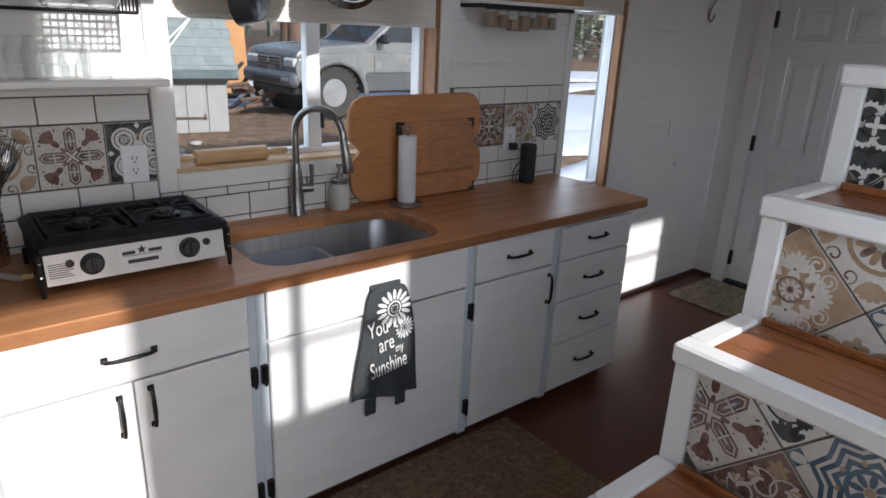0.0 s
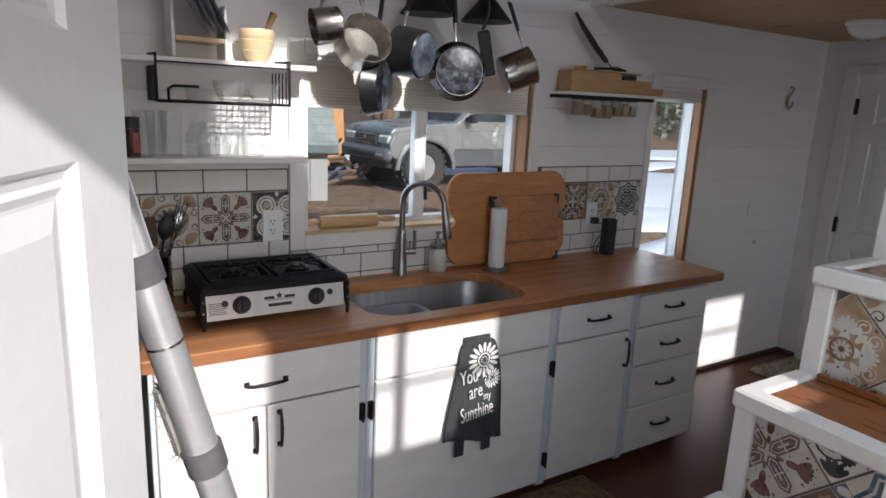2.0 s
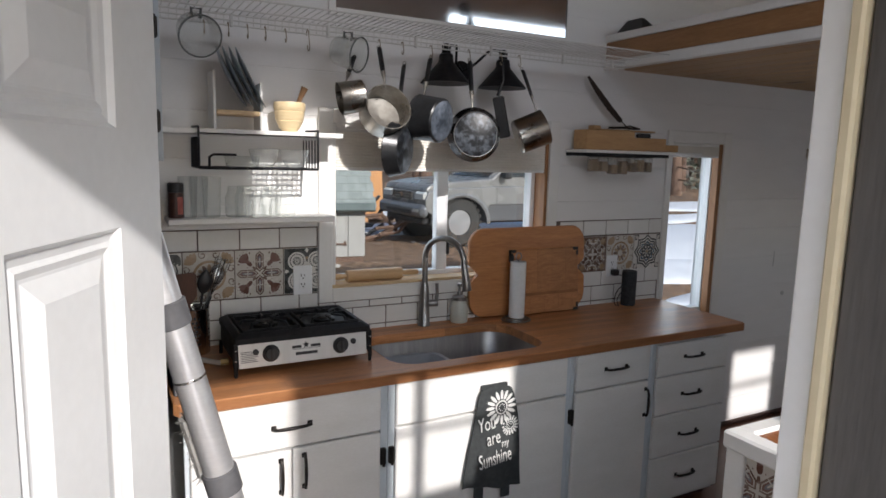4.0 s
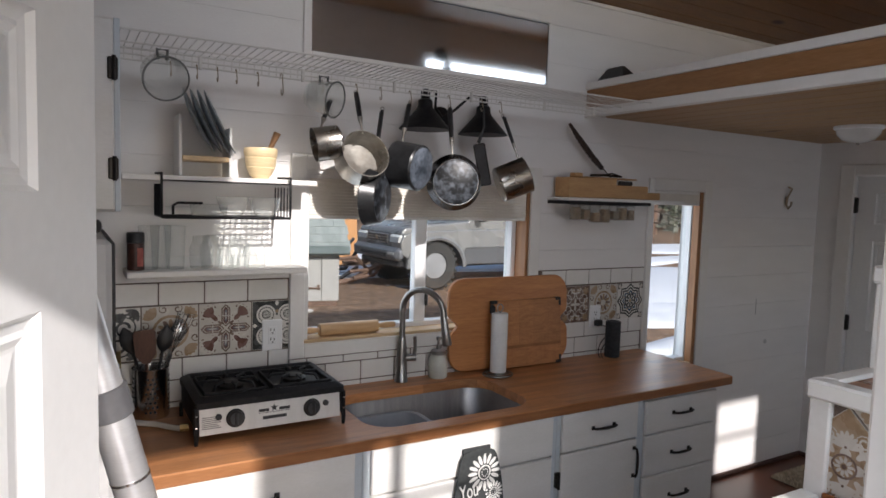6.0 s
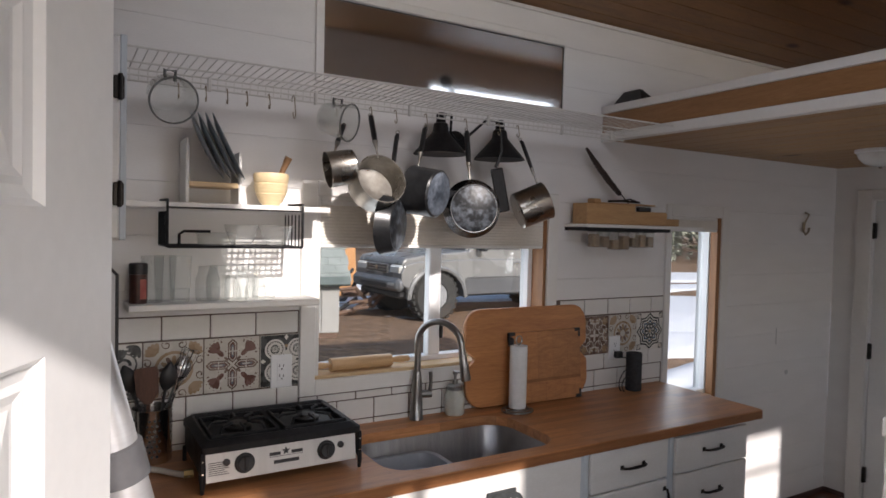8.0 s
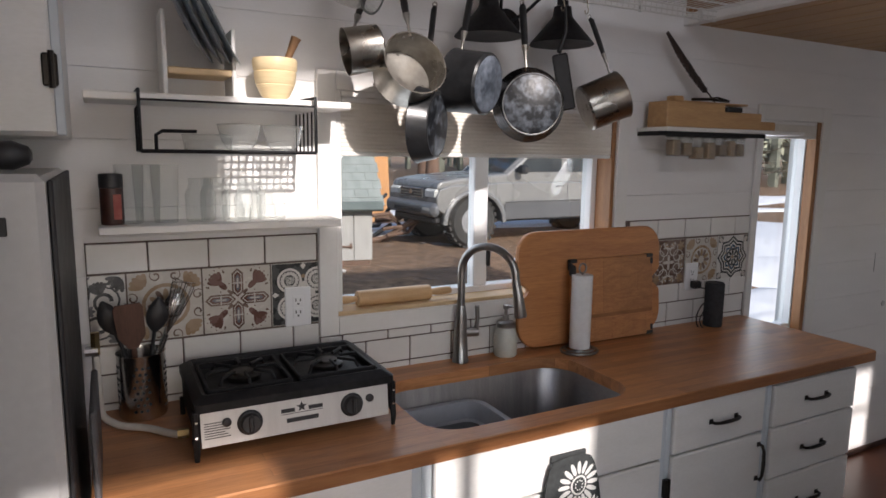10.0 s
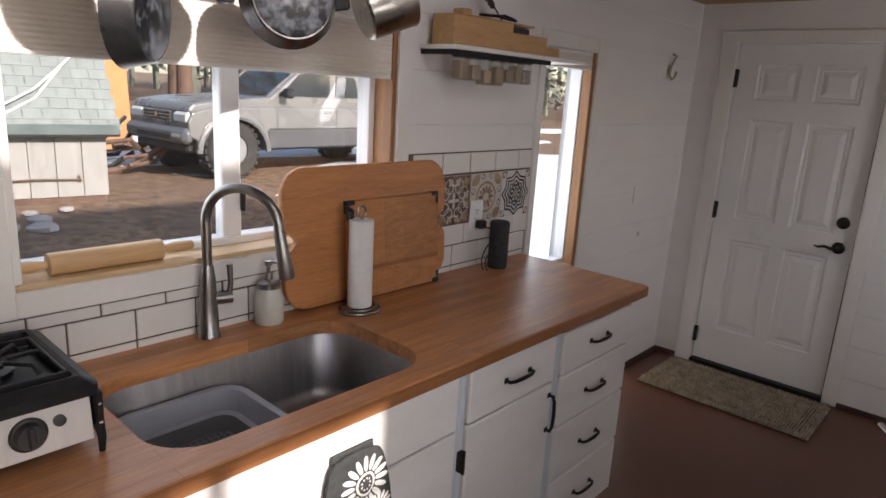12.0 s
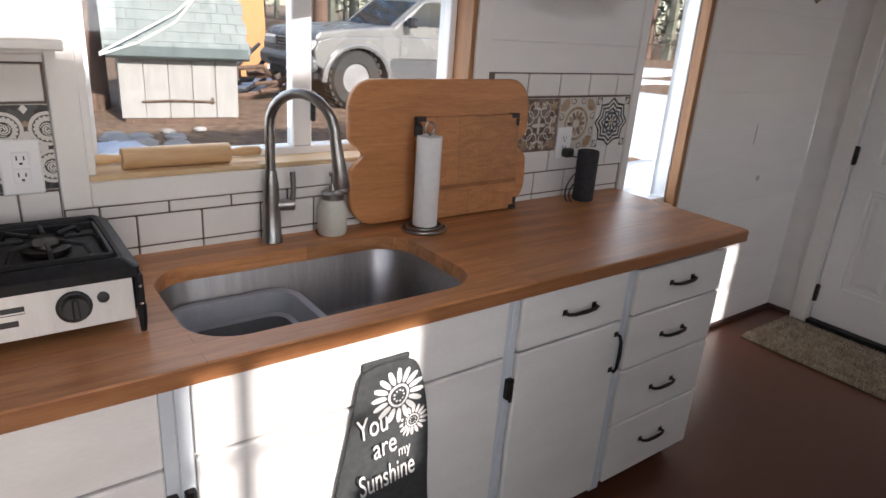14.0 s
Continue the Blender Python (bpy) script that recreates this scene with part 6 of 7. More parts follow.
LABELRED = painted("red_label", (0.28, 0.05, 0.04), (0.4, 0.12, 0.09), 30, 0.6)
sp = thing("spice_jar", "dark spice jar with a black lid and red label", "jar", (.135, 2.26, 1.46))
part("jar", Geo().lathe([(0, 0), (.027, 0), (.028, .004), (.028, .095), (0, .096)], Matrix.Translation((.135, 2.26, 1.4605)), 20), SPICE, sp)
part("lid", Geo().lathe([(.029, 0), (.029, .032), (.026, .036), (0, .036)], Matrix.Translation((.135, 2.26, 1.5567)), 20), BLACK_PLASTIC, sp)
part("label", Geo().box(.138, .157, 2.2318, 2.238, 1.475, 1.54), LABELRED, sp, "red paper label")

# plates in a rack and the bowl with a spoon
PLATE = painted("blue_grey_plate", (0.24, 0.28, 0.31), (0.34, 0.38, 0.41), 6, 0.3, 0.02)
rack = thing("plate_rack", "white wooden plate rack on the upper shelf", "rack", (.36, 2.26, 1.795))
part("upright", Geo().box(.268, .280, 2.20, 2.33, 1.7955, 2.01, .003), WHITE_TRIM, rack)
part("upright", Geo().box(.440, .450, 2.20, 2.33, 1.7955, 1.975, .003), WHITE_TRIM, rack)
part("base", Geo().box(.2805, .4395, 2.20, 2.33, 1.85, 1.868, .003), PINE_PALE, rack, "pale wooden rail")
for k in range(4):
    m = Matrix.Translation((.325 + .024 * k, 2.215, 1.985)) @ Matrix.Rotation(radians(-15), 4, "Z") @ Matrix.Rotation(radians(64), 4, "Y")
    solid("plate", Geo().lathe([(0, 0), (.07, 0), (.120, .012), (.122, .015), (.118, .016), (.07, .005), (0, .005)], m, 32), PLATE, "blue-grey plate leaning in the rack", "plate", "plates in the rack")
BOWL_W = wood("blond_turned_wood", (0.68, 0.52, 0.29), (0.80, 0.66, 0.42), (1, 1, 14), 0.45, scale=3)
DARK_SPOON = wood("brown_pestle_wood", (0.20, 0.10, 0.045), (0.34, 0.19, 0.09), (6, 6, 1), 0.5)
bowl = thing("wooden_bowl", "blond turned wooden mortar with ring bands on the shelf", "bowl", (.565, 2.25, 1.795))
part("vessel", Geo().lathe([(0, 0), (.030, 0), (.032, .008), (.040, .014), (.050, .036), (.0535, .042), (.0520, .045), (.0555, .049), (.0590, .078), (.0565, .081), (.0605, .085), (.0625, .108), (.060, .116), (.056, .116), (.048, .06), (0, .03)], Matrix.Translation((.565, 2.25, 1.7955)), 36), BOWL_W, bowl)
part("pestle", Geo().tube([(.57, 2.25, 1.83), (.605, 2.235, 1.93), (.622, 2.228, 1.972)], [.011, .010, .014], 10), DARK_SPOON, bowl, "brown wooden pestle")

# right shelf: knife box, tools, feather, spice jars under it
KB = wood("honey_block_wood", (0.40, 0.22, 0.09), (0.58, 0.36, 0.17), (1, 8, 8), 0.5, scale=4)
kb = thing("wooden_box", "long honey-coloured wooden block box on the shelf", "box", (2.36, 2.27, 1.768))
part("block", Geo().box(2.055, 2.38, 2.215, 2.32, 1.7685, 1.868, .004), KB, kb)
part("block", Geo().box(2.3805, 2.62, 2.225, 2.32, 1.7685, 1.838, .004), KB, kb)
part("block", Geo().box(2.6205, 2.72, 2.23, 2.32, 1.7685, 1.806, .004), KB, kb)
part("top_slat", Geo().box(2.17, 2.56, 2.25, 2.31, 1.8685, 1.876, .003), KB, kb)
part("knob", Geo().box(2.12, 2.17, 2.24, 2.29, 1.8685, 1.892, .005), KB, kb)
solid("tool_bundle", Geo().tube([(2.24, 2.265, 1.884), (2.33, 2.255, 1.888), (2.42, 2.262, 1.885), (2.46, 2.27, 1.886)], .006, 6).tube([(2.34, 2.26, 1.890), (2.40, 2.28, 1.900), (2.44, 2.262, 1.888)], .004, 6), BLACK_IRON, "small black scissors lying on the box", "scissors")
solid("folding_knife", Geo().box(2.44, 2.53, 2.25, 2.275, 1.8388, 1.862, .005), BLACK_PLASTIC, "dark folding knife on the box", "knife")
FEATHER = painted("dark_feather", (0.03, 0.02, 0.017), (0.085, 0.055, 0.045), 20, 0.7, 0.3, (4, 4, .5))
fe = thing("feather", "large dark feather standing on the shelf", "feather", (2.4, 2.29, 1.88))
a, b2 = Vector((2.405, 2.29, 1.878)), Vector((2.11, 2.29, 2.135))
part("quill", Geo().tube([a, a.lerp(b2, .5) + Vector((.0, 0, -.012)), b2], [.003, .002, .0008], 6), FEATHER, fe)
g = Geo()
t3 = random.Random(5)
for k in range(90):
    f = .18 + .82 * k / 90
    p = a.lerp(b2, f) + Vector((0, 0, -.012 * math.sin(math.pi * f)))
    for sg in (-1, 1):
        ln = (.016 if sg > 0 else .024) * math.sin(math.pi * min(f * .9 + .05, 1)) ** .6 * t3.uniform(.8, 1.1)
        d = (b2 - a).normalized()
        nrm = Vector((d.z, 0, -d.x)) * sg
        q = p + nrm * ln + d * ln * .9
        g.add([p, p + d * .006, q + d * .003, q, p + Vector((0, .0012, 0))], [(0, 1, 2, 3), (0, 4, 3)])
part("vane", g, FEATHER, fe)
AMBER = painted("spice_in_jar", (0.18, 0.10, 0.04), (0.38, 0.26, 0.14), 30, 0.6, random_tint=0.5)
for k, x in enumerate((2.135, 2.20, 2.265, 2.335, 2.40, 2.455, 2.51)):
    j = thing("hanging_spice_jar", "small square glass spice jar hung under the shelf", "jar", (x, 2.25, 1.64), "spice jars under the shelf")
    hh = .078 + (.012 if k in (2, 3) else 0)
    part("jar", Geo().box(x - .024, x + .024, 2.226, 2.274, 1.734 - hh, 1.7325, .006), GLASS, j)
    part("filling", Geo().box(x - .021, x + .021, 2.229, 2.271, 1.737 - hh, 1.7325 - hh * (.15 + .35 * ((k * 7) % 5) / 5), .004), AMBER, j, "ground spice")
    part("lid", Geo().box(x - .025, x + .025, 2.225, 2.275, 1.7327, 1.7515, .003), BLACK_PLASTIC, j)

# ---- on the worktop ----
TOP = .9245


def arc(c, r, a0, a1, n, plane="yz", x=0.0):
    out = []
    for k in range(n + 1):
        a = radians(a0 + (a1 - a0) * k / n)
        out.append((c[0] + r * math.cos(a), c[1] + r * math.sin(a)))
    return out


fa = thing("faucet", "brushed nickel pull-down gooseneck kitchen faucet", "faucet", (1.206, 2.292, TOP))
FX, FYY = 1.208, 2.300
part("base", Geo().lathe([(.030, 0), (.030, .006), (.027, .01), (.024, .10), (.0215, .16), (.016, .20), (.0145, .205)], Matrix.Translation((FX, FYY, TOP)), 24), FAUCET_M, fa)
dirx = Vector((.42, -.90, 0)).normalized()
pts = [Vector((FX, FYY, TOP + .20)), Vector((FX, FYY, TOP + .318))]
for k in range(13):
    a = math.pi - math.pi * 1.02 * k / 12
    pts.append(Vector((FX, FYY, TOP + .325)) + dirx * (.110 + .110 * math.cos(a)) + Vector((0, 0, .098 * math.sin(a))))
part("neck", Geo().tube(pts, .0135, 14), FAUCET_M, fa)
e = pts[-1]
part("spray_head", Geo().tube([e, e + dirx * .010 + Vector((0, 0, -.05)), e + dirx * .022 + Vector((0, 0, -.115)), e + dirx * .023 + Vector((0, 0, -.12))], [.0145, .017, .021, .018], 16), FAUCET_M, fa)
part("handle_hub", Geo().tube([(FX + .015, FYY - .004, TOP + .105), (FX + .062, FYY - .014, TOP + .105)], .0165, 16), FAUCET_M, fa)
part("lever", Geo().tube([(FX + .055, FYY - .012, TOP + .105), (FX + .060, FYY - .014, TOP + .15), (FX + .057, FYY - .014, TOP + .20)], [.009, .0075, .0085], 10), FAUCET_M, fa)

SOAPM = painted("cloudy_soap", (0.55, 0.56, 0.50), (0.66, 0.66, 0.60), 8, 0.25, 0.02)
soap = thing("soap_dispenser", "glass mason jar soap dispenser with a steel pump", "soap dispenser", (1.392, 2.292, TOP))
M = Matrix.Translation((1.392, 2.292, TOP))
part("jar", Geo().lathe([(0, 0), (.038, 0), (.043, .006), (.044, .080), (.033, .105), (.033, .112), (0, .112)], M, 24), SOAPM, soap)
part("collar", Geo().lathe([(.034, .108), (.034, .124), (.030, .128), (.012, .132), (.010, .150), (0, .150)], M, 24), FAUCET_M, soap, "steel jar lid")
part("pump", Geo().lathe([(.006, .150), (.006, .172), (.011, .174), (.011, .188), (0, .190)], M, 14).tube([M @ Vector((0, 0, .182)), M @ Vector((.03, -.018, .184)), M @ Vector((.038, -.022, .176))], .0045, 8), FAUCET_M, soap)

BAMBOO = wood("bamboo_board", (0.37, 0.145, 0.050), (0.60, 0.275, 0.105), (1, 1, 10), 0.42, 0, scale=2.6)
BAMBOO2 = wood("end_grain_bamboo", (0.33, 0.135, 0.048), (0.60, 0.285, 0.115), (2.6, 5, 9), 0.45, 0, (.09, .03), 4.2)


def board_outline(w, h, r, notch):
    pts = []
    for cx, cy, a0 in ((w / 2 - r, h / 2 - r, 0), (-w / 2 + r, h / 2 - r, 90)):
        pts += arc((cx, cy), r, a0, a0 + 90, 10)
    for k in range(13):
        f = k / 12
        pts.append((-w / 2 + notch * math.sin(math.pi * f) ** 2, h * .12 - h * .25 * f))
    for cx, cy, a0 in ((-w / 2 + r, -h / 2 + r, 180), (w / 2 - r, -h / 2 + r, 270)):
        pts += arc((cx, cy), r, a0, a0 + 90, 10)
    for k in range(13):
        f = k / 12
        pts.append((w / 2 - notch * math.sin(math.pi * f) ** 2, -h * .13 + h * .25 * f))
    return pts


def rounded_slab(outline, m, t, e=.005):
    cx = sum(p[0] for p in outline) / len(outline)
    cy = sum(p[1] for p in outline) / len(outline)
    ins = lambda s: [(x - e * s * (1 if x > cx else -1), y - e * s * (1 if y > cy else -1)) for x, y in outline]
    loops = [[m @ Vector((x, y, z)) for x, y in ins(s)] for s, z in ((1, 0), (.3, e * .3), (0, e), (0, t - e), (.3, t - e * .3), (1, t))]
    return Geo().loft(loops, smooth=False, caps=(True, True))


lean = radians(4.0)
BM = Matrix.Translation((1.811, 2.316, TOP + .004)) @ Matrix.Rotation(-lean, 4, "X") @ Matrix(((1, 0, 0, 0), (0, 0, -1, 0), (0, 1, 0, 0), (0, 0, 0, 1)))
solid("cutting_board", rounded_slab([(x, y + .222) for x, y in board_outline(.712, .440, .085, .046)], BM, .022), BAMBOO, "large bamboo cutting board leaning on the window", "cutting board")
BM2 = Matrix.Translation((1.895, 2.288, TOP + .003)) @ Matrix.Rotation(-radians(4.5), 4, "X") @ Matrix(((1, 0, 0, 0), (0, 0, -1, 0), (0, 1, 0, 0), (0, 0, 0, 1)))
sb = thing("small_cutting_board", "smaller bamboo board with black rubber corners, leaning", "cutting board", (1.905, 2.28, TOP))
w, h, r = .425, .330, .022
ol = []
for cx, cy, a0 in ((w / 2 - r, h - r, 0), (-w / 2 + r, h - r, 90), (-w / 2 + r, r, 180), (w / 2 - r, r, 270)):
    ol += arc((cx, cy), r, a0, a0 + 90, 6)
part("board", rounded_slab(ol, BM2, .016, .003), BAMBOO2, sb)
for sx, sy in ((1, 1), (-1, 1), (1, 0), (-1, 0)):
    cx, cy = sx * w / 2, sy * h
    x0, x1 = sorted((cx + sx * .002, cx - sx * .034))
    y0, y1 = (h - .014, h + .002) if sy else (-.002, .014)
    g = Geo().box(x0, x1, y0, y1, -.001, .0172, .002)
    xx0, xx1 = sorted((cx + sx * .002, cx - sx * .014))
    yy0, yy1 = (h - .040, h - .0142) if sy else (.0142, .040)
    g.box(xx0, xx1, yy0, yy1, -.001, .0172, .002)
    part("rubber_corner", local(g, BM2), BLACK_PLASTIC, sb, "black rubber corner")

PAPER = painted("paper_towel", (0.72, 0.72, 0.71), (0.79, 0.79, 0.78), 30, 0.95, 0.4)
pt = thing("paper_towel_holder", "paper towel roll on a bronze wire holder", "paper towel holder", (1.668, 2.207, TOP))
M = Matrix.Translation((1.668, 2.207, TOP))
part("roll", Geo().lathe([(.012, .018), (.038, .018), (.0385, .020), (.0385, .292), (.038, .294), (.012, .294)], M, 28), PAPER, pt, "white paper towel roll")
ringp = [M @ Vector((.072 * math.cos(6.283 * k / 28), .060 * math.sin(6.283 * k / 28), .006)) for k in range(28)]
ring2 = [M @ Vector((.058 * math.cos(6.283 * k / 28), .048 * math.sin(6.283 * k / 28), .014)) for k in range(28)]
part("base_ring", Geo().tube(ringp, .005, 8, closed=True).tube(ring2, .004, 8, closed=True).tube([M @ Vector((-.07, 0, .006)), M @ Vector((.07, 0, .006))], .004, 6), FAUCET_M, pt)
loopp = [M @ Vector((.016 * math.cos(a), 0, .318 + .018 * math.sin(a))) for a in [6.283 * k / 16 for k in range(16)]]
part("stem", Geo().tube([M @ Vector((0, 0, .008)), M @ Vector((0, 0, .302))], .004, 8).tube(loopp, .0035, 6, closed=True), FAUCET_M, pt)
part("end_cap", Geo().box(1.635, 1.662, 2.228, 2.252, TOP + .283, TOP + .325, .008), BLACK_PLASTIC, pt)

CLOTHB = painted("black_speaker_cloth", (0.014, 0.015, 0.018), (0.035, 0.037, 0.042), 60, 0.75, 0.5)
spk = thing("smart_speaker", "black cylinder speaker standing on the worktop", "speaker", (2.448, 2.258, TOP))
part("body", Geo().lathe([(.036, 0), (.040, .004), (.040, .188), (.036, .193), (.028, .193), (.026, .190), (0, .190)], Matrix.Translation((2.448, 2.258, TOP)), 28), CLOTHB, spk)


def outlet(x0, x1, z0, z1, name):
    o = thing(name, "white duplex wall outlet on the tiles", "outlet", ((x0 + x1) / 2, NORTH - .01, z0), "wall outlets")
    y = NORTH - .0105
    part("plate", Geo().box(x0, x1, y - .007, y, z0, z1, .004), VINYL, o)
    cx = (x0 + x1) / 2
    for cz in ((z0 * .65 + z1 * .35), (z0 * .35 + z1 * .65)):
        s = part("socket", Geo().box(cx - .017, cx + .017, y - .0095, y - .0071, cz - .0165, cz + .0165, .002), VINYL, o)
        g = Geo().box(cx - .009, cx - .006, y - .0101, y - .0096, cz - .002, cz + .008).box(cx + .005, cx + .008, y - .0101, y - .0096, cz - .002, cz + .007).box(cx - .003, cx + .003, y - .0101, y - .0096, cz - .012, cz - .007)
        ob = new("slots", g.mesh("slots", [BLACK_PLASTIC]))
        ob.parent = s


outlet(.598, .680, 1.110, 1.236, "wall_outlet")
outlet(2.345, 2.425, 1.075, 1.195, "wall_outlet")
plug = thing("power_cable", "black plug and looping cable of the speaker", "cable", (2.40, 2.30, 1.1))
part("plug", Geo().box(2.370, 2.412, 2.295, 2.329, 1.085, 1.118, .006), BLACK_PLASTIC, plug)
cp = [(2.395, 2.297, 1.09), (2.42, 2.27, 1.085), (2.44, 2.265, 1.05), (2.39, 2.27, 1.02), (2.36, 2.27, .97), (2.37, 2.265, .925), (2.43, 2.26, .921), (2.45, 2.25, .96), (2.40, 2.255, 1.0), (2.37, 2.26, .96), (2.38, 2.25, .922), (2.432, 2.262, .921)]
sm = []
for i in range(len(cp) - 1):
    p0, p1, p2, p3 = (Vector(cp[max(i - 1, 0)]), Vector(cp[i]), Vector(cp[i + 1]), Vector(cp[min(i + 2, len(cp) - 1)]))
    for k in range(5):
        f = k / 5
        sm.append(.5 * ((2 * p1) + (p2 - p0) * f + (2 * p0 - 5 * p1 + 4 * p2 - p3) * f * f + (3 * p1 - p0 - 3 * p2 + p3) * f ** 3))
part("cord", Geo().tube(sm, .0028, 6), BLACK_PLASTIC, plug)

ROLLW = wood("maple_rolling_pin", (0.50, 0.30, 0.14), (0.68, 0.46, 0.25), (1, 10, 10), 0.45, scale=3)
rp = thing("rolling_pin", "pale wooden rolling pin lying on the window sill", "rolling pin", (.99, 2.385, 1.14))
M = Matrix.Translation((.855, 2.388, 1.1665)) @ Matrix.Rotation(math.pi / 2, 4, "Y")
part("roller", Geo().lathe([(.012, 0), (.026, 0), (.0272, .003), (.0272, .267), (.026, .27), (.012, .27)], M, 28), ROLLW, rp)
part("handle", Geo().lathe([(.009, -.088), (.013, -.084), (.0145, -.04), (.009, -.002)], M, 18), ROLLW, rp)
part("handle", Geo().lathe([(.009, .272), (.0145, .31), (.013, .354), (.009, .358)], M, 18), ROLLW, rp)

# ---- camp stove ----
STEELP = painted("stove_steel_panel", (0.60, 0.59, 0.57), (0.70, 0.69, 0.67), 4, 0.38, 0.04, (10, 1, 1), metal=0.35)
stv = thing("camp_stove", "black two-burner camp stove with a brushed steel front", "stove", (.51, 2.05, TOP))
SX0, SX1, SY0, SY1 = .276, .784, 1.902, 2.245
part("body", Geo().box(SX0 + .006, SX1 - .006, SY0 + .030, SY1, TOP + .035, TOP + .118, .004), BLACK_PAINT, stv)
lo = [round_rect(SX0, SX1, SY0 + .002, SY1 + .004, .012, TOP + .118, 4), round_rect(SX0, SX1, SY0 + .002, SY1 + .004, .012, TOP + .138, 4), round_rect(SX0 + .022, SX1 - .022, SY0 + .03, SY1 - .012, .012, TOP + .152, 4), round_rect(SX0 + .030, SX1 - .030, SY0 + .038, SY1 - .02, .012, TOP + .150, 4), round_rect(SX0 + .034, SX1 - .034, SY0 + .042, SY1 - .024, .012, TOP + .138, 4)]
part("top_tray", Geo().loft(lo, smooth=False, caps=(True, True)), BLACK_PAINT, stv)
FP = Matrix.Translation((SX0, SY0 + .0115, TOP + .028)) @ Matrix.Rotation(radians(-7), 4, "X") @ Matrix(((1, 0, 0, 0), (0, 0, -1, 0), (0, 1, 0, 0), (0, 0, 0, 1)))
part("front_panel", local(Geo().box(.014, .494, 0, .088, 0, .003, .001), FP), STEELP, stv, "brushed steel front panel")
for cx in (.128, .390):
    k = part("knob", local(Geo().lathe([(.030, .0032), (.031, .006), (.029, .009), (.025, .010), (.023, .024), (.021, .026), (0, .026)], Matrix.Translation((cx, .045, 0)), 24).box(cx - .006, cx + .006, .025, .065, .024, .031, .003), FP), BLACK_PLASTIC, stv, "black control knob")
for cx in (.074, .440):
    part("igniter", local(Geo().lathe([(.0105, .0032), (.0105, .010), (.007, .012), (0, .012)], Matrix.Translation((cx, .055, 0)), 16), FP), BLACK_PLASTIC, stv)
g = Geo()
for k, (a, b3) in enumerate(((.205, .240), (.275, .312))):
    g.box(a, b3, .052, .062, .0032, .0036)
g.box(.205, .312, .0475, .049, .0032, .0036).box(.218, .300, .026, .037, .0032, .0036)
g.prism([(.2575 + (.014 if k % 2 == 0 else .006) * math.sin(k * math.pi / 5), .062 + (.014 if k % 2 == 0 else .006) * math.cos(k * math.pi / 5)) for k in range(10)], Matrix.Translation((0, 0, .0032)), .0005)
part("emblem", local(g, FP), BLACK_PLASTIC, stv, "dark printed maker's mark")
g = Geo()
for k in range(7):
    g.box(.022, .022 + .06 - .006 * (k % 3), .020 + k * .006, .0225 + k * .006, .0032, .0035)
part("printed_lines", local(g, FP), COLLAR, stv, "small unreadable printed lines")
for x in (SX0 - .004, SX1 - .010):
    bx = part("leg_bracket", Geo().box(x, x + .014, SY0 + .002, SY0 + .030, TOP + .038, TOP + .122, .003), BLACK_PAINT, stv)
    part("leg", Geo().tube([(x + .007, SY0 + .012, TOP + .055), (x + .007, SY0 + .002, TOP + .03), (x + .007, SY0 + .006, TOP + .0)], [.010, .008, .006], 8), BLACK_PAINT, stv)
    part("leg", Geo().tube([(x + .007, SY1 - .02, TOP + .05), (x + .007, SY1 - .02, TOP + .0)], .007, 8), BLACK_PAINT, stv)
    for z in (TOP + .06, TOP + .098):
        part("screw", Geo().lathe([(.004, 0), (.003, .002), (0, .002)], Matrix.Translation((x + .007, SY0 + .002, z)) @ Matrix.Rotation(math.pi / 2, 4, "X"), 8), CHROME, stv)
for cx in (SX0 + .14, SX1 - .14):
    cy, z = 2.06, TOP + .139
    part("burner", Geo().lathe([(.045, 0), (.045, .010), (.030, .014), (.028, .020), (0, .021)], Matrix.Translation((cx, cy, z)), 24), BLACK_IRON, stv)
    g = Geo()
    for q in range(8):
        a = q * math.pi / 4
        p0 = Vector((cx + .035 * math.cos(a), cy + .035 * math.sin(a), z + .026))
        p1 = Vector((cx + .085 * math.cos(a), cy + .085 * math.sin(a), z + .026))
        p2 = Vector((cx + .098 * math.cos(a), cy + .098 * math.sin(a), z + .008))
        g.tube([p0, p1, p2], .0045, 6)
    part("pan_support", g, BLACK_PAINT, stv, "black iron pan support")
    part("pan_support", Geo().box(cx - .105, cx + .105, cy - .11, cy - .102, z + .002, z + .018, .002).box(cx - .105, cx + .105, cy + .102, cy + .11, z + .002, z + .018, .002).box(cx - .105, cx - .097, cy - .1018, cy + .1018, z + .002, z + .018, .002).box(cx + .097, cx + .105, cy - .1018, cy + .1018, z + .002, z + .018, .002), BLACK_PAINT, stv)
HOSEM = painted("cream_gas_hose", (0.52, 0.49, 0.44), (0.66, 0.63, 0.58), 10, 0.6, 0.2)
gh = thing("gas_hose", "cream gas hose running from the stove to the wall", "hose", (.15, 2.0, TOP))
hp = [(.274, 2.040, TOP + .022), (.255, 2.043, TOP + .018), (.225, 2.085, TOP + .013), (.185, 2.135, TOP + .013), (.135, 2.165, TOP + .015), (.110, 2.20, TOP + .014), (.082, 2.235, TOP + .03), (.076, 2.25, TOP + .10), (.075, 2.26, TOP + .2)]
sm = []
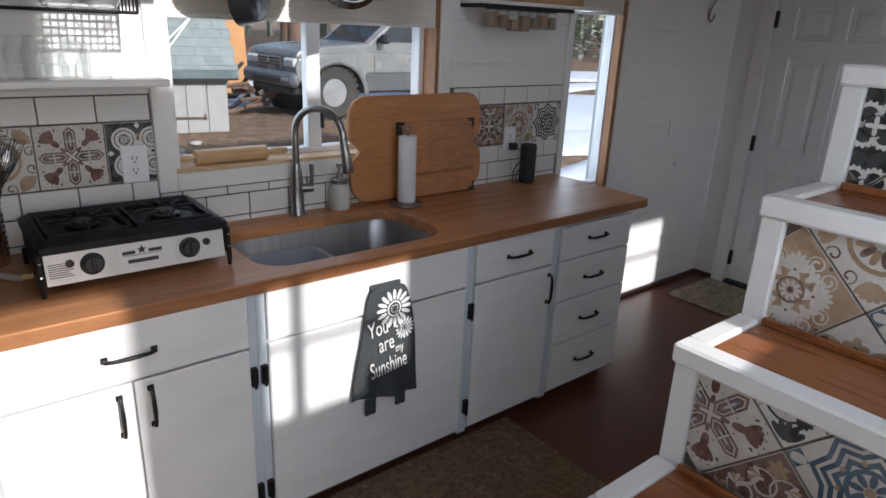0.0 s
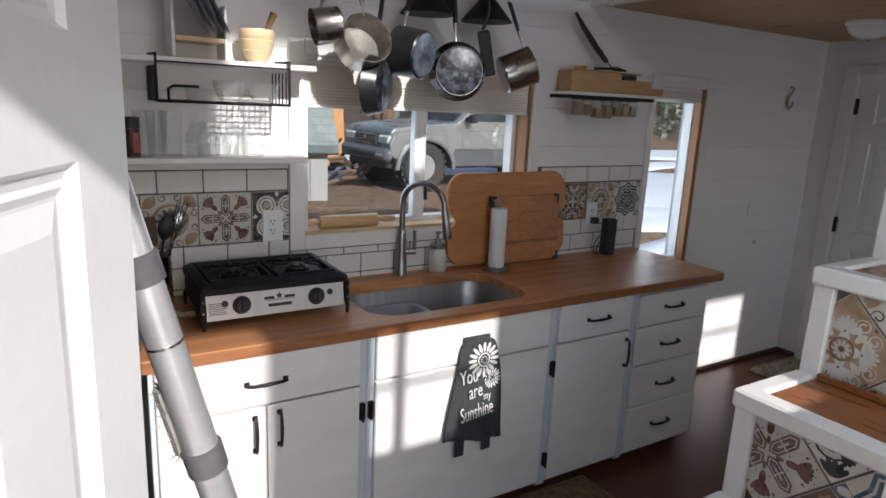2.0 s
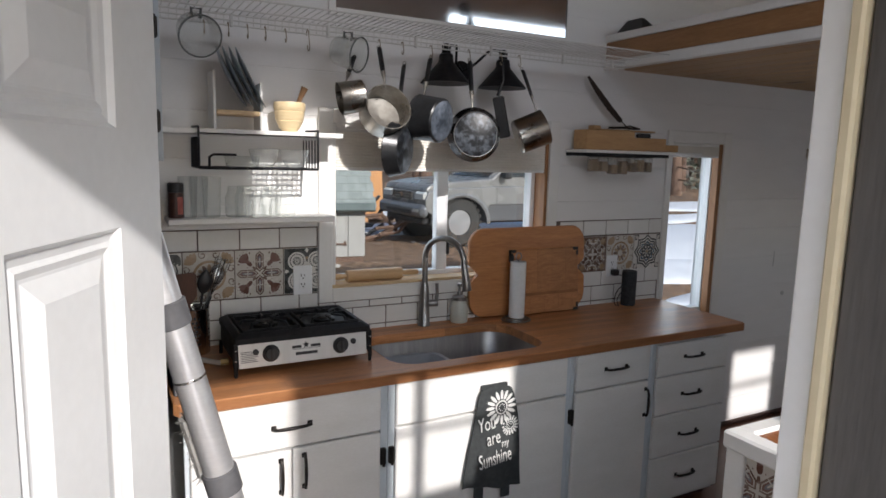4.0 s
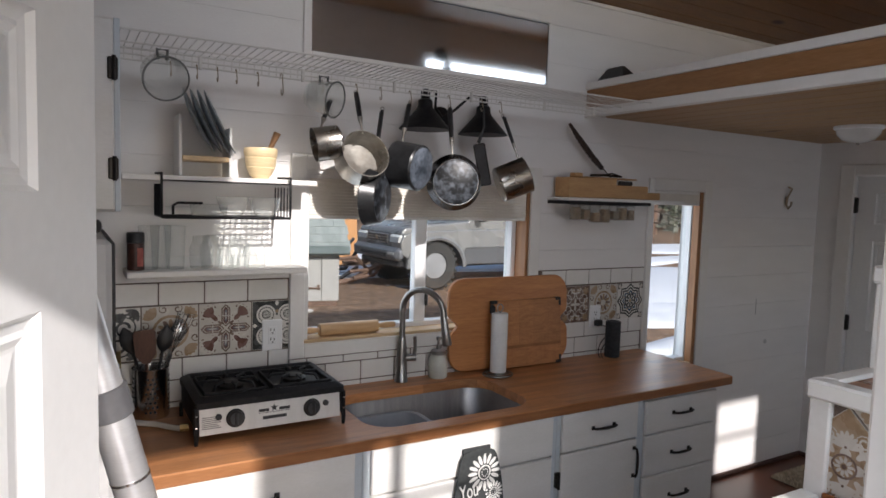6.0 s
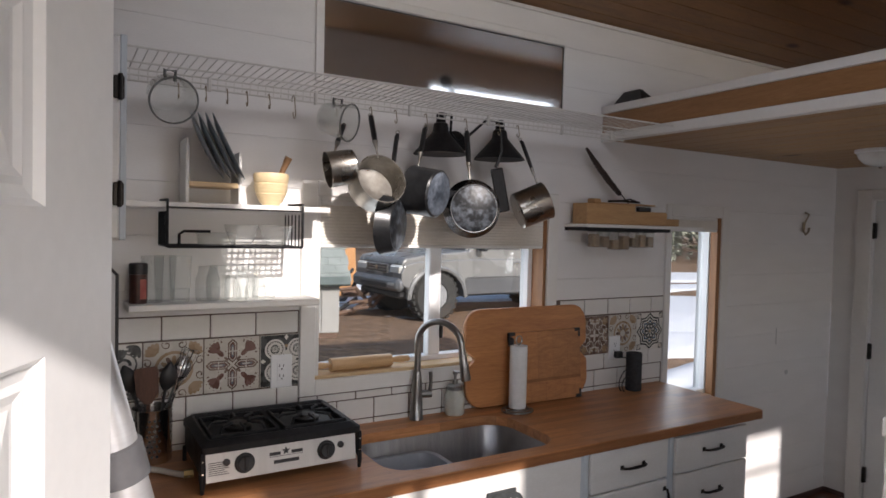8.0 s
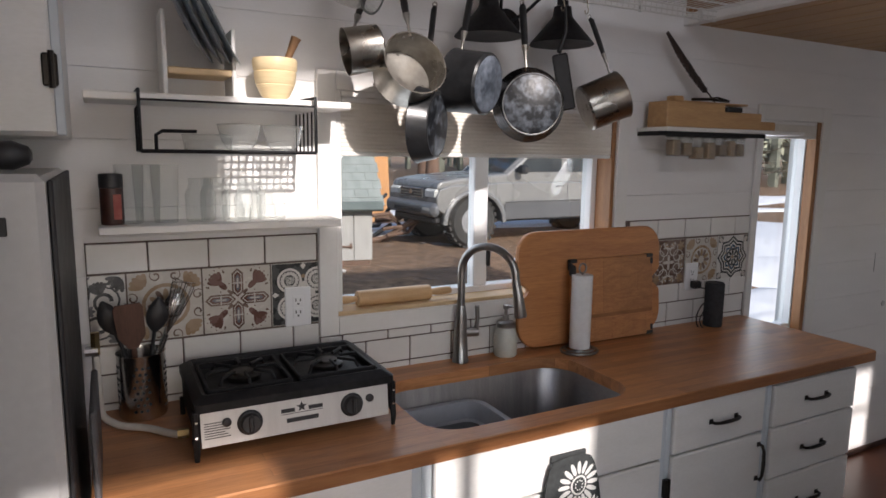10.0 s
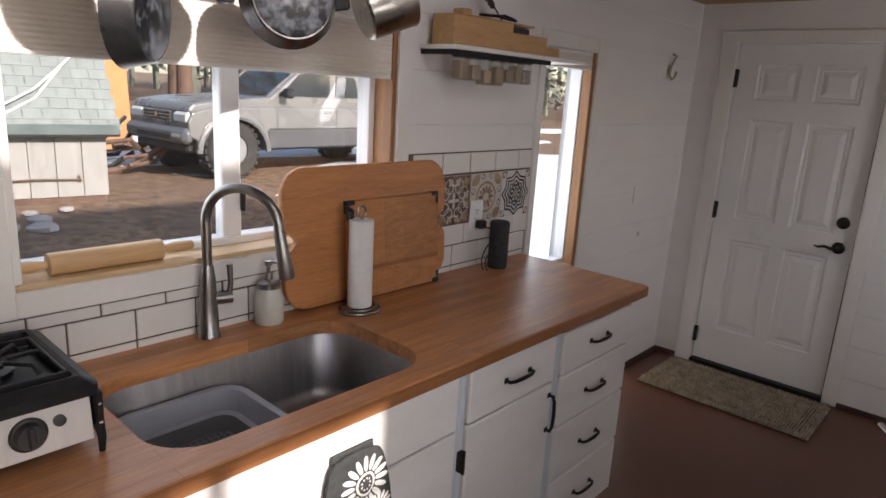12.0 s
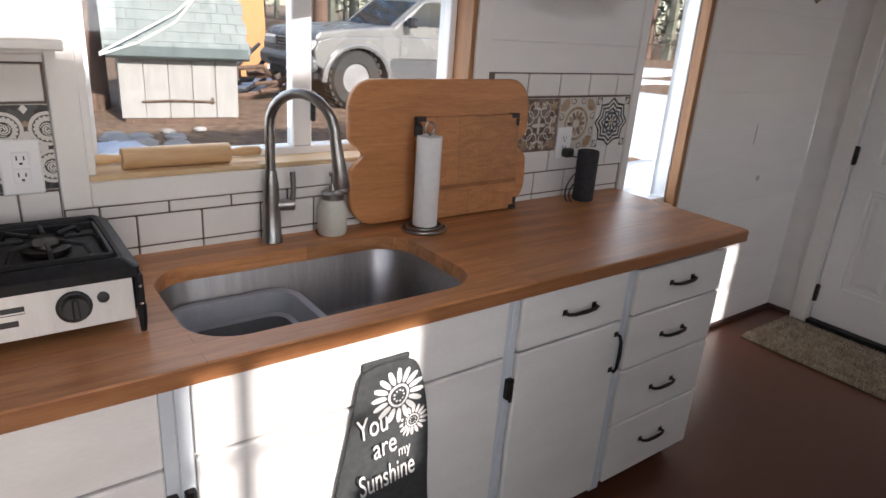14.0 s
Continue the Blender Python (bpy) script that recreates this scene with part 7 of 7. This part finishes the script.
for i in range(len(hp) - 1):
    p0, p1, p2, p3 = (Vector(hp[max(i - 1, 0)]), Vector(hp[i]), Vector(hp[i + 1]), Vector(hp[min(i + 2, len(hp) - 1)]))
    for k in range(5):
        f = k / 5
        sm.append(.5 * ((2 * p1) + (p2 - p0) * f + (2 * p0 - 5 * p1 + 4 * p2 - p3) * f * f + (3 * p1 - p0 - 3 * p2 + p3) * f ** 3))
part("hose", Geo().tube(sm, .0095, 10), HOSEM, gh)
BRASS = painted("brass_fitting", (0.42, 0.31, 0.14), (0.55, 0.42, 0.2), 10, 0.35, 0.05, metal=1.0)
part("fitting", Geo().tube([(.248, 2.042, TOP + .021), (.276, 2.040, TOP + .021)], .013, 6), BRASS, gh, "brass gas fitting")
part("fitting", Geo().tube([(.075, 2.26, TOP + .19), (.075, 2.262, TOP + .25)], .012, 6), BRASS, gh, "brass gas fitting")
part("valve", Geo().tube([(.05, 2.26, TOP + .20), (.08, 2.26, TOP + .20)], .014, 8), STEEL, gh)

# dark slab and tool beside the fridge
solid("tray", Geo().box(.066, .080, 1.80, 2.10, TOP, TOP + .20, .004), COLLAR, "dark thin tray standing against the fridge", "tray")

# utensil crock with rows of holes
crock = thing("utensil_holder", "perforated steel utensil holder full of kitchen tools", "utensil holder", (.183, 2.272, TOP))
M = Matrix.Translation((.183, 2.272, TOP))
part("cup", Geo().lathe([(0, .002), (.060, .002), (.062, .006), (.062, .178), (.064, .182), (.060, .182), (.059, .178), (.059, .008), (0, .006)], M, 32), CHROME, crock)
g = Geo()
for a in range(26):
    for z in range(8):
        an = 2 * math.pi * (a + .5 * (z % 2)) / 26
        if (a // 3) % 2 == 0:
            g.lathe([(.0045, 0), (.0045, .0006), (0, .0006)], M @ Matrix.Rotation(an, 4, "Z") @ Matrix.Translation((.0618, 0, .03 + z * .017)) @ Matrix.Rotation(math.pi / 2, 4, "Y"), 8, smooth=False)
ob = part("punched_hole", g, BLACK_PLASTIC, crock)
ob["kind"] = "stuff"
DARKW = wood("dark_utensil_wood", (0.06, 0.030, 0.02), (0.13, 0.065, 0.045), (6, 6, 1), 0.5)


def utensil(name, label, p0, p1, r, head, mat):
    th = thing(name, label, "utensil", (p0[0] + .015, p0[1] + .024, p0[2]), "tools in the utensil holder")
    p0, p1 = Vector(p0) + Vector((.015, .024, 0)), Vector(p1) + Vector((.015, .024, 0))
    part("handle", Geo().tube([p0, p1], r, 8), mat, th)
    z = (p1 - p0).normalized()
    xx = Vector((1, 0, 0))
    yy = z.cross(xx).normalized()
    xx = yy.cross(z).normalized()
    m = Matrix.Translation(p1) @ Matrix((xx, yy, z)).transposed().to_4x4()
    if head == "spatula":
        g = rounded_slab([(-.012, 0), (.012, 0), (.034, .035), (.037, .115), (.030, .128), (-.030, .128), (-.037, .115), (-.034, .035)], m @ Matrix.Rotation(math.pi / 2, 4, "X"), .004, .0015)
    elif head == "spoon":
        lo = []
        for k in range(8):
            f = k / 7
            w = .028 * math.sin(math.pi * (f * .92 + .06)) ** .7
            lo.append([m @ Vector((w * math.cos(a), .008 * math.sin(a) - .012 * math.sin(math.pi * f), .095 * f)) for a in [6.283 * j / 10 for j in range(10)]])
        g = Geo().loft(lo, caps=(True, True))
    else:
        g = Geo()
        for k in range(6):
            a = math.pi * k / 6
            g.tube([m @ Vector((.030 * math.sin(math.pi * f) ** .8 * math.cos(a) * (1 if s else -1), .030 * math.sin(math.pi * f) ** .8 * math.sin(a) * (1 if s else -1), .16 * (1 - abs(2 * f - 1)) ** .8 if True else 0)) for f, s in [(j / 16, j < 8) for j in range(17)]], .0012, 4)
    part("head", g, mat, th)


utensil("spatula", "dark wooden spatula in the holder", (.165, 2.235, TOP + .02), (.150, 2.205, TOP + .205), .0065, "spatula", DARKW)
utensil("spoon", "black cooking spoon in the holder", (.17, 2.25, TOP + .02), (.205, 2.23, TOP + .24), .005, "spoon", BLACK_PLASTIC)
utensil("whisk", "steel balloon whisk tilted in the holder", (.165, 2.24, TOP + .03), (.235, 2.235, TOP + .225), .006, "whisk", CHROME)
utensil("ladle", "steel ladle tilted in the holder", (.16, 2.25, TOP + .03), (.245, 2.27, TOP + .255), .004, "spoon", STEEL)
utensil("spoon", "dark serving spoon tilted in the holder", (.18, 2.25, TOP + .02), (.110, 2.262, TOP + .235), .005, "spoon", BLACK_PLASTIC)

# ---- towel on the sink cabinet ----
TOWEL = painted("charcoal_towel_cloth", (0.028, 0.032, 0.033), (0.052, 0.057, 0.058), 50, 0.9, 0.6)
WPRINT = painted("white_fabric_print", (0.60, 0.60, 0.58), (0.72, 0.72, 0.70), 40, 0.9, 0.3)
tw = thing("kitchen_towel", "charcoal towel printed with a sunflower and white lettering", "towel", (1.25, 1.72, .34))
TC = 1.248


def towel_pt(u, v):
    """u from -1 to 1 across, v from 0 at the top to 1 at the bottom."""
    hw = .068 + .072 * v ** .6
    x = TC + u * hw + .006 * math.sin(v * 5)
    z = .815 - .425 * v - .012 * abs(u) ** 3 * (1 - v) - .02 * u * v
    y = 1.7265 - .012 - .010 * math.sin(u * 4.2 + 1) * v - .005 * math.sin(u * 9) * v - .006 * v
    return Vector((x, y, z))


n, mrow = 24, 26
vs = [towel_pt(-1 + 2 * i / n, j / mrow) for j in range(mrow + 1) for i in range(n + 1)]
back = [p + Vector((0, .006, 0)) for p in vs]
N1 = len(vs)
fs = [(j * (n + 1) + i, j * (n + 1) + i + 1, (j + 1) * (n + 1) + i + 1, (j + 1) * (n + 1) + i) for j in range(mrow) for i in range(n)]
edge = [i for i in range(n + 1)] + [(j + 1) * (n + 1) + n for j in range(mrow)] + [mrow * (n + 1) + n - 1 - i for i in range(n)] + [(mrow - 1 - j) * (n + 1) for j in range(mrow - 1)]
fs2 = [tuple(N1 + k for k in f[::-1]) for f in fs] + [(edge[k], edge[(k + 1) % len(edge)], N1 + edge[(k + 1) % len(edge)], N1 + edge[k]) for k in range(len(edge))]
part("cloth", Geo().add(vs + back, fs + fs2, smooth=True), TOWEL, tw)
for x in (TC - .072, TC + .055):
    part("strap", Geo().box(x - .022, x + .022, 1.706, 1.714, .335, .405, .003), TOWEL, tw)
part("hanger", Geo().box(TC - .066, TC + .060, 1.7245, 1.7345, .798, .822, .004), TOWEL, tw)


def towel_print(polys, name, label=""):
    """Flat outlines in towel coordinates (x right, z up from its middle), bent onto the cloth."""
    g = Geo()
    for i, poly in enumerate(polys):
        pts = []
        for x, z in poly:
            v = min(max((.815 - z) / .425, 0), 1)
            hw = .068 + .072 * v ** .6
            u = min(max((x - TC) / hw, -1), 1)
            pts.append((x, towel_pt(u, v).y - .0012 - 2e-5 * i, z))
        g.add(pts, [tuple(range(len(pts)))])
    return part(name, g, WPRINT, tw, label)


def sunflower(cx, cz, r):
    P = []
    for k in range(16):
        a = k * math.pi / 8
        P.append(rot2(petal(r * .56, r * .10), a, cx + r * .46 * math.cos(a), cz + r * .46 * math.sin(a)))
    for b3 in ring_of(disc(r * .42, 18), .80):
        P.append(rot2(b3, 0, cx, cz))
    for k in range(9):
        a = k * .7
        P.append(rot2(disc(r * .04, 6), 0, cx + r * .2 * math.cos(a), cz + r * .2 * math.sin(a)))
    return P


towel_print(sunflower(1.272, .725, .070), "sunflower_print", "white sunflower print")
towel_print(sunflower(1.318, .640, .042), "sunflower_print", "white sunflower print")
for words, x, z, s in (("You", 1.206, .640, .062), ("are", 1.238, .578, .062), ("my", 1.290, .562, .036), ("Sunshine", 1.246, .492, .066)):
    v = (.815 - z) / .425
    y = towel_pt((x - TC) / .12, v).y - .004
    sx = .66 if words == "Sunshine" else .8
    text_mesh("lettering", words, s, Matrix.Translation((x, y - .004, z)) @ Matrix.Rotation(math.pi / 2, 4, "X") @ Matrix.Rotation(radians(7), 4, "Z") @ Matrix.Diagonal((sx, 1.35, 1, 1)), WPRINT, tw)

# ---- hanging rack, hooks, pots ----
RACKW = painted("white_wire_coating", (0.62, 0.61, 0.58), (0.70, 0.69, 0.66), 6, 0.4)
rackw = thing("wire_shelf", "white wire shelf spanning between cupboard and loft", "shelf", (1.1, 2.03, 2.2))
RZ, RYF, RYB = 2.205, 1.885, 2.172
g = Geo()
k = 0
x = .070
while x < 2.22:
    g.tube([(x, RYF, RZ + .003), (x, RYB, RZ + .003), (x, RYB + .002, RZ - .036)], .0016, 4)
    x += .0265
part("wire_mesh", g, RACKW, rackw)["kind"] = "stuff"
g = Geo()
for y, z in ((RYF, RZ), (RYB - .10, RZ), (RYB, RZ), (RYB + .002, RZ - .036), (RYB + .002, RZ - .018)):
    part("long_rod", Geo().tube([(.062, y, z), (2.236, y, z)], .0032, 6), RACKW, rackw)
for x in (.335, .70, 1.08, 1.45, 1.85, 2.15):
    part("clip", Geo().box(x - .006, x + .006, RYB - .004, RYB + .008, RZ - .042, RZ + .006, .002), RACKW, rackw)

BRASSY = painted("aged_hook_brass", (0.30, 0.25, 0.18), (0.42, 0.36, 0.27), 12, 0.35, 0.05, metal=1.0)


def s_hook(x, z=RZ - .036, s=1.0, y=RYB + .002):
    p = []
    for k in range(9):
        a = radians(-20 + 200 * k / 8)
        p.append((x + .0, y + .009 * s * math.cos(a), z + .004 + .009 * s * math.sin(a) - .003))
    for k in range(10):
        a = radians(180 - 0 + 200 * k / 9)
        p.append((x, y - .018 * s + .009 * s + .009 * s * math.cos(a) - .009 * s + .009 * s, z - .03 * s + .011 * s * math.sin(a)))
    return solid("s_hook", Geo().tube(p, .0018, 6), BRASSY, "small metal hook on the wire shelf", "hook", "hooks on the wire shelf")


HX = [.239, .323, .391, .456, .532, .618, .775, .914, 1.017, 1.15, 1.335, 1.50, 1.60]
for i, x in enumerate(HX):
    s_hook(x, s=1.6 if i == 5 else 1.0)

DARKPAN = painted("dark_nonstick_pan", (0.010, 0.011, 0.012), (0.030, 0.031, 0.034), 8, 0.30, 0.08, metal=0.2)
BLUEPAN = painted("scuffed_blue_pan_base", (0.035, 0.045, 0.06), (0.19, 0.22, 0.27), 14, 0.42, 0.15, metal=0.3, mix=(0.40, 0.66))
BURNT = painted("burnt_pan_base", (0.006, 0.007, 0.009), (0.14, 0.16, 0.19), 26, 0.42, 0.25, metal=0.2, mix=(0.46, 0.72))
RIMSTEEL = painted("dark_pan_steel", (0.10, 0.10, 0.105), (0.26, 0.26, 0.27), 9, 0.22, 0.06, metal=1.0)
OLDSTEEL = painted("used_pan_steel", (0.30, 0.28, 0.25), (0.50, 0.48, 0.44), 7, 0.30, 0.05, metal=1.0)


def aim(c, normal, up=(0, 0, 1)):
    """A pose at c whose z runs along normal."""
    z = Vector(normal).normalized()
    x = Vector(up).cross(z).normalized()
    y = z.cross(x)
    return Matrix.Translation(c) @ Matrix((x, y, z)).transposed().to_4x4()


def hanging_pan(name, label, c, opening, r, depth, top, mats, flare=1.0, handle_r=.009, base_mat=None):
    """A pan by its bowl's middle c, the way its mouth looks, and the point it hangs from."""
    th = thing(name, label, "pan", c, "pans on the wire shelf")
    m = aim(c, opening)
    h = depth / 2
    rb = r * (.88 if flare > 1 else .97)
    part("bowl", Geo().lathe([(0, -h), (rb - .006, -h), (rb, -h + .006), (r, h - .002), (r * 1.02, h), (r * .985, h), (rb - .004, -h + .008), (0, -h + .004)], m, 36), mats[0], th)
    if base_mat:
        part("base_disc", Geo().lathe([(0, -h - .003), (rb * .86, -h - .003), (rb * .90, -h - .0005)], m, 32), base_mat, th, "scuffed base disc")
    c, top = Vector(c), Vector(top)
    d = (top - c).normalized()
    rim = c + d * r * .99 + Vector(opening).normalized() * h * .6
    mid = rim.lerp(top, .35)
    part("bracket", Geo().tube([rim - d * .008, rim + (mid - rim) * .45, mid], [.005, .004, handle_r * .8], 8), OLDSTEEL, th)
    part("handle", Geo().tube([mid, rim.lerp(top, .5), rim.lerp(top, .9), top + Vector((0, 0, -.014))], [handle_r * .85, handle_r, handle_r, handle_r * .7], 10, flat=.65), mats[1], th)
    ring = [top + Vector((.007 * math.cos(6.283 * k / 12), 0, .007 * math.sin(6.283 * k / 12) - .008)) for k in range(12)]
    part("hanging_loop", Geo().tube(ring, .002, 6, closed=True), OLDSTEEL, th)
    for s in (-1, 1):
        part("rivet", Geo().lathe([(.004, 0), (.003, .002), (0, .0025)], aim(c + d * r * .96 + d.cross(Vector(opening)).normalized() * .014 * s + Vector(opening).normalized() * h * .35, -d), 8), CHROME, th)


hz = RZ - .066
hanging_pan("saucepan", "small dark steel saucepan hanging by its black handle", (.778, 2.115, 1.938), (-.86, .12, -.18), .064, .100, (.802, 2.155, 2.105), (OLDSTEEL, BLACK_PLASTIC), handle_r=.0145)
hanging_pan("saucepan", "steel saucepan with a bright inside, hanging", (.905, 2.09, 1.885), (.02, -.88, .36), .093, .105, (.905, 2.155, hz + .012), (OLDSTEEL, BLACK_PLASTIC), handle_r=.0145)
hanging_pan("frying_pan", "black frying pan hanging edge-on", (.985, 2.12, 1.737), (-.70, .72, .05), .112, .058, (1.020, 2.155, 2.10), (DARKPAN, BLACK_PLASTIC), flare=1.2, handle_r=.013, base_mat=BURNT)
hanging_pan("saucepan", "dark saucepan with a scuffed blue base, hanging", (1.118, 2.10, 1.868), (-.50, .85, .14), .094, .118, (1.142, 2.155, hz - .004), (DARKPAN, BLACK_PLASTIC), handle_r=.0145, base_mat=BLUEPAN)
hanging_pan("skillet", "large skillet with a burnt steel base and bright rim, hanging", (1.332, 2.095, 1.812), (.35, .92, .0), .116, .050, (1.330, 2.155, hz), (RIMSTEEL, BLACK_PLASTIC), flare=1.2, handle_r=.0145, base_mat=BURNT)
hanging_pan("saucepan", "small steel saucepan hanging at a tilt", (1.632, 2.10, 1.835), (.80, -.35, .36), .080, .136, (1.604, 2.155, 2.125), (OLDSTEEL, BLACK_PLASTIC), handle_r=.010)
gr = thing("grater", "black-handled kitchen grater hanging from the shelf", "grater", (1.49, 2.14, 1.8))
part("handle", Geo().tube([(1.50, 2.152, hz + .0), (1.505, 2.15, 2.06), (1.475, 2.145, 1.99)], [.004, .006, .008], 8), BLACK_PLASTIC, gr)
part("frame", local(Geo().box(-.026, .026, -.009, .009, -.185, 0, .006), Matrix.Translation((1.475, 2.143, 1.985)) @ Matrix.Rotation(radians(-14), 4, "Y") @ Matrix.Rotation(radians(-30), 4, "Z")), BLACK_PLASTIC, gr)
part("blade", local(Geo().box(-.013, .013, -.0085, -.0062, -.125, -.02, .001), Matrix.Translation((1.475, 2.143, 1.985)) @ Matrix.Rotation(radians(-14), 4, "Y") @ Matrix.Rotation(radians(-30), 4, "Z")), CHROME, gr, "bright steel blade")


def glass_jug(c, opening, r, depth, label):
    th = thing("measuring_cup", label, "measuring cup", c, "glass cups on the wire shelf")
    m = aim(c, opening)
    h = depth / 2
    part("vessel", Geo().lathe([(0, -h), (r * .78, -h), (r * .82, -h + .008), (r, h), (r * 1.03, h + .002), (r * .97, h), (r * .78, -h + .01), (0, -h + .006)], m, 32), GLASS, th)
    ring = [m @ Vector((r * math.cos(6.283 * k / 36), r * math.sin(6.283 * k / 36), h + .001)) for k in range(36)]
    part("rim", Geo().tube(ring, .0032, 6, closed=True), GLASS_RIM, th, "thick glass rim")
    up = Vector((0, 0, 1))
    a = Vector(c) + up * r * .8
    part("handle", Geo().tube([a + Vector((-.014, 0, -.01)), a + Vector((-.016, -.006, .022)), a + Vector((.016, -.006, .022)), a + Vector((.014, 0, -.01))], .0055, 8), GLASS_RIM, th)


GLASS_RIM = painted("thick_glass_edge", (0.10, 0.105, 0.10), (0.24, 0.25, 0.24), 12, 0.12, 0.02)
glass_jug((.208, 2.13, 2.125), (.12, -.80, -.35), .072, .10, "clear glass measuring cup hanging by its handle")
glass_jug((.765, 2.13, 2.108), (.45, -.55, -.15), .066, .105, "ribbed clear glass measuring cup hanging tilted")

# ---- wall lamps, hook, marks ----
lampw = thing("wall_lamp", "black twin-cone wall lamp over the sink", "wall lamp", (1.39, NORTH, 2.1))
part("wall_plate", Geo().lathe([(.055, 0), (.055, .012), (.045, .02), (0, .022)], Matrix.Translation((1.392, NORTH - .0005, 2.10)) @ Matrix.Rotation(math.pi / 2, 4, "X"), 28), BLACK_PAINT, lampw)
for cx in (1.262, 1.560):
    m = Matrix.Translation((cx, 2.245, 2.035))
    sh = part("shade", Geo().lathe([(.112, 0), (.110, .004), (.040, .085), (.034, .095), (.030, .125), (.022, .130), (0, .131), ], m, 32).lathe([(.109, .002), (.037, .085), (0, .088)], m, 32), BLACK_PAINT, lampw, "black metal cone shade")
    part("socket_cap", Geo().lathe([(.020, .130), (.020, .165), (.012, .172), (0, .173)], m, 16), BLACK_PAINT, lampw)
    part("arm", Geo().tube([(cx, 2.245, 2.20), (cx + (.06 if cx < 1.4 else -.06), 2.26, 2.205), (1.392 + (-.05 if cx < 1.4 else .05), 2.30, 2.14), (1.392, 2.325, 2.105)], .006, 8), BLACK_PAINT, lampw)

hk = thing("coat_hook", "aged bronze coat hook on the white wall", "hook", (4.04, NORTH, 1.8))
part("hook", Geo().tube([(4.055, NORTH - .010, 1.885), (4.055, NORTH - .035, 1.875), (4.045, NORTH - .014, 1.82), (4.035, NORTH - .012, 1.77), (4.025, NORTH - .035, 1.745), (4.02, NORTH - .055, 1.765), (4.02, NORTH - .058, 1.79)], [.007, .006, .0065, .007, .0065, .006, .008], 8), BRASSY, hk)
part("screw_plate", Geo().box(4.033, 4.058, NORTH - .013, NORTH - .0005, 1.775, 1.825, .004), BRASSY, hk)
solid("wall_mark", Geo().box(3.805, 3.808, NORTH - .0012, NORTH - .0003, 1.05, 1.15), COLLAR, "thin dark scratch on the wall", "mark")
solid("wall_anchor", Geo().lathe([(.016, 0), (.014, .004), (0, .005)], Matrix.Translation((3.93, NORTH - .0003, .86)) @ Matrix.Rotation(math.pi / 2, 4, "X"), 14), FR_WHITE, "small white cap on the wall", "wall cap")

# ---- loft and ceiling fittings ----
LAMPG = painted("opal_lamp_glass", (0.66, 0.66, 0.64), (0.74, 0.74, 0.72), 5, 0.2, 0.02)
cl = thing("ceiling_light", "flush opal dome light under the loft, switched off", "ceiling light", (3.59, 1.685, LOFT_Z))
part("rim", Geo().lathe([(.118, 0), (.118, -.014), (.108, -.020), (0, -.020)], Matrix.Translation((3.59, 1.685, LOFT_Z - .0005)), 32), VINYL, cl)
part("diffuser", Geo().lathe([(.106, -.0205), (.100, -.045), (.075, -.072), (.035, -.086), (0, -.089)], Matrix.Translation((3.59, 1.685, LOFT_Z)), 32), LAMPG, cl)
part("finial", Geo().lathe([(.008, -.088), (.009, -.096), (0, -.10)], Matrix.Translation((3.59, 1.685, LOFT_Z)), 12), CHROME, cl)
solid("loft_bag", Geo().loft([[(2.27, 2.10, 2.3505), (2.40, 2.10, 2.3505), (2.40, 2.30, 2.3505), (2.27, 2.30, 2.3505)], [(2.315, 2.16, 2.425), (2.335, 2.16, 2.425), (2.335, 2.26, 2.425), (2.315, 2.26, 2.425)]], smooth=False, caps=(True, True)), BLACK_PLASTIC, "small black peaked pouch on the loft edge", "pouch")
fan = thing("ceiling_fan", "dark brown ceiling fan at rest", "fan", (.15, .95, 2.9))
part("rod", Geo().tube([(.15, .95, ceiling_z(.95) - .004), (.15, .95, 2.86)], .014, 10), BLACK_PAINT, fan)
part("motor", Geo().lathe([(.03, .09), (.085, .06), (.09, .01), (.06, -.02), (0, -.03)], Matrix.Translation((.15, .95, 2.80)), 24), BLACK_PAINT, fan)
for k in range(5):
    m = Matrix.Translation((.15, .95, 2.815)) @ Matrix.Rotation(k * 2 * math.pi / 5 + .4, 4, "Z") @ Matrix.Rotation(radians(12), 4, "X")
    part("blade", local(Geo().box(.10, .52, -.055, .055, -.004, .004, .003), m), DARKW, fan)
wl = thing("wall_lamp", "black wall lamp with a round mount on the sunny wall", "wall lamp", (2.72, SOUTH, 2.75))
part("mount", Geo().lathe([(.06, 0), (.055, .02), (0, .025)], Matrix.Translation((2.70, SOUTH + .0005, 2.96)) @ Matrix.Rotation(-math.pi / 2, 4, "X"), 20), BLACK_PAINT, wl)
part("shade", Geo().lathe([(.085, 0), (.03, .11), (.02, .14), (0, .142)], Matrix.Translation((2.70, SOUTH + .11, 2.74)), 20), BLACK_PAINT, wl)
part("arm", Geo().tube([(2.70, SOUTH + .02, 2.96), (2.70, SOUTH + .10, 2.95), (2.70, SOUTH + .11, 2.88)], .008, 8), BLACK_PAINT, wl)
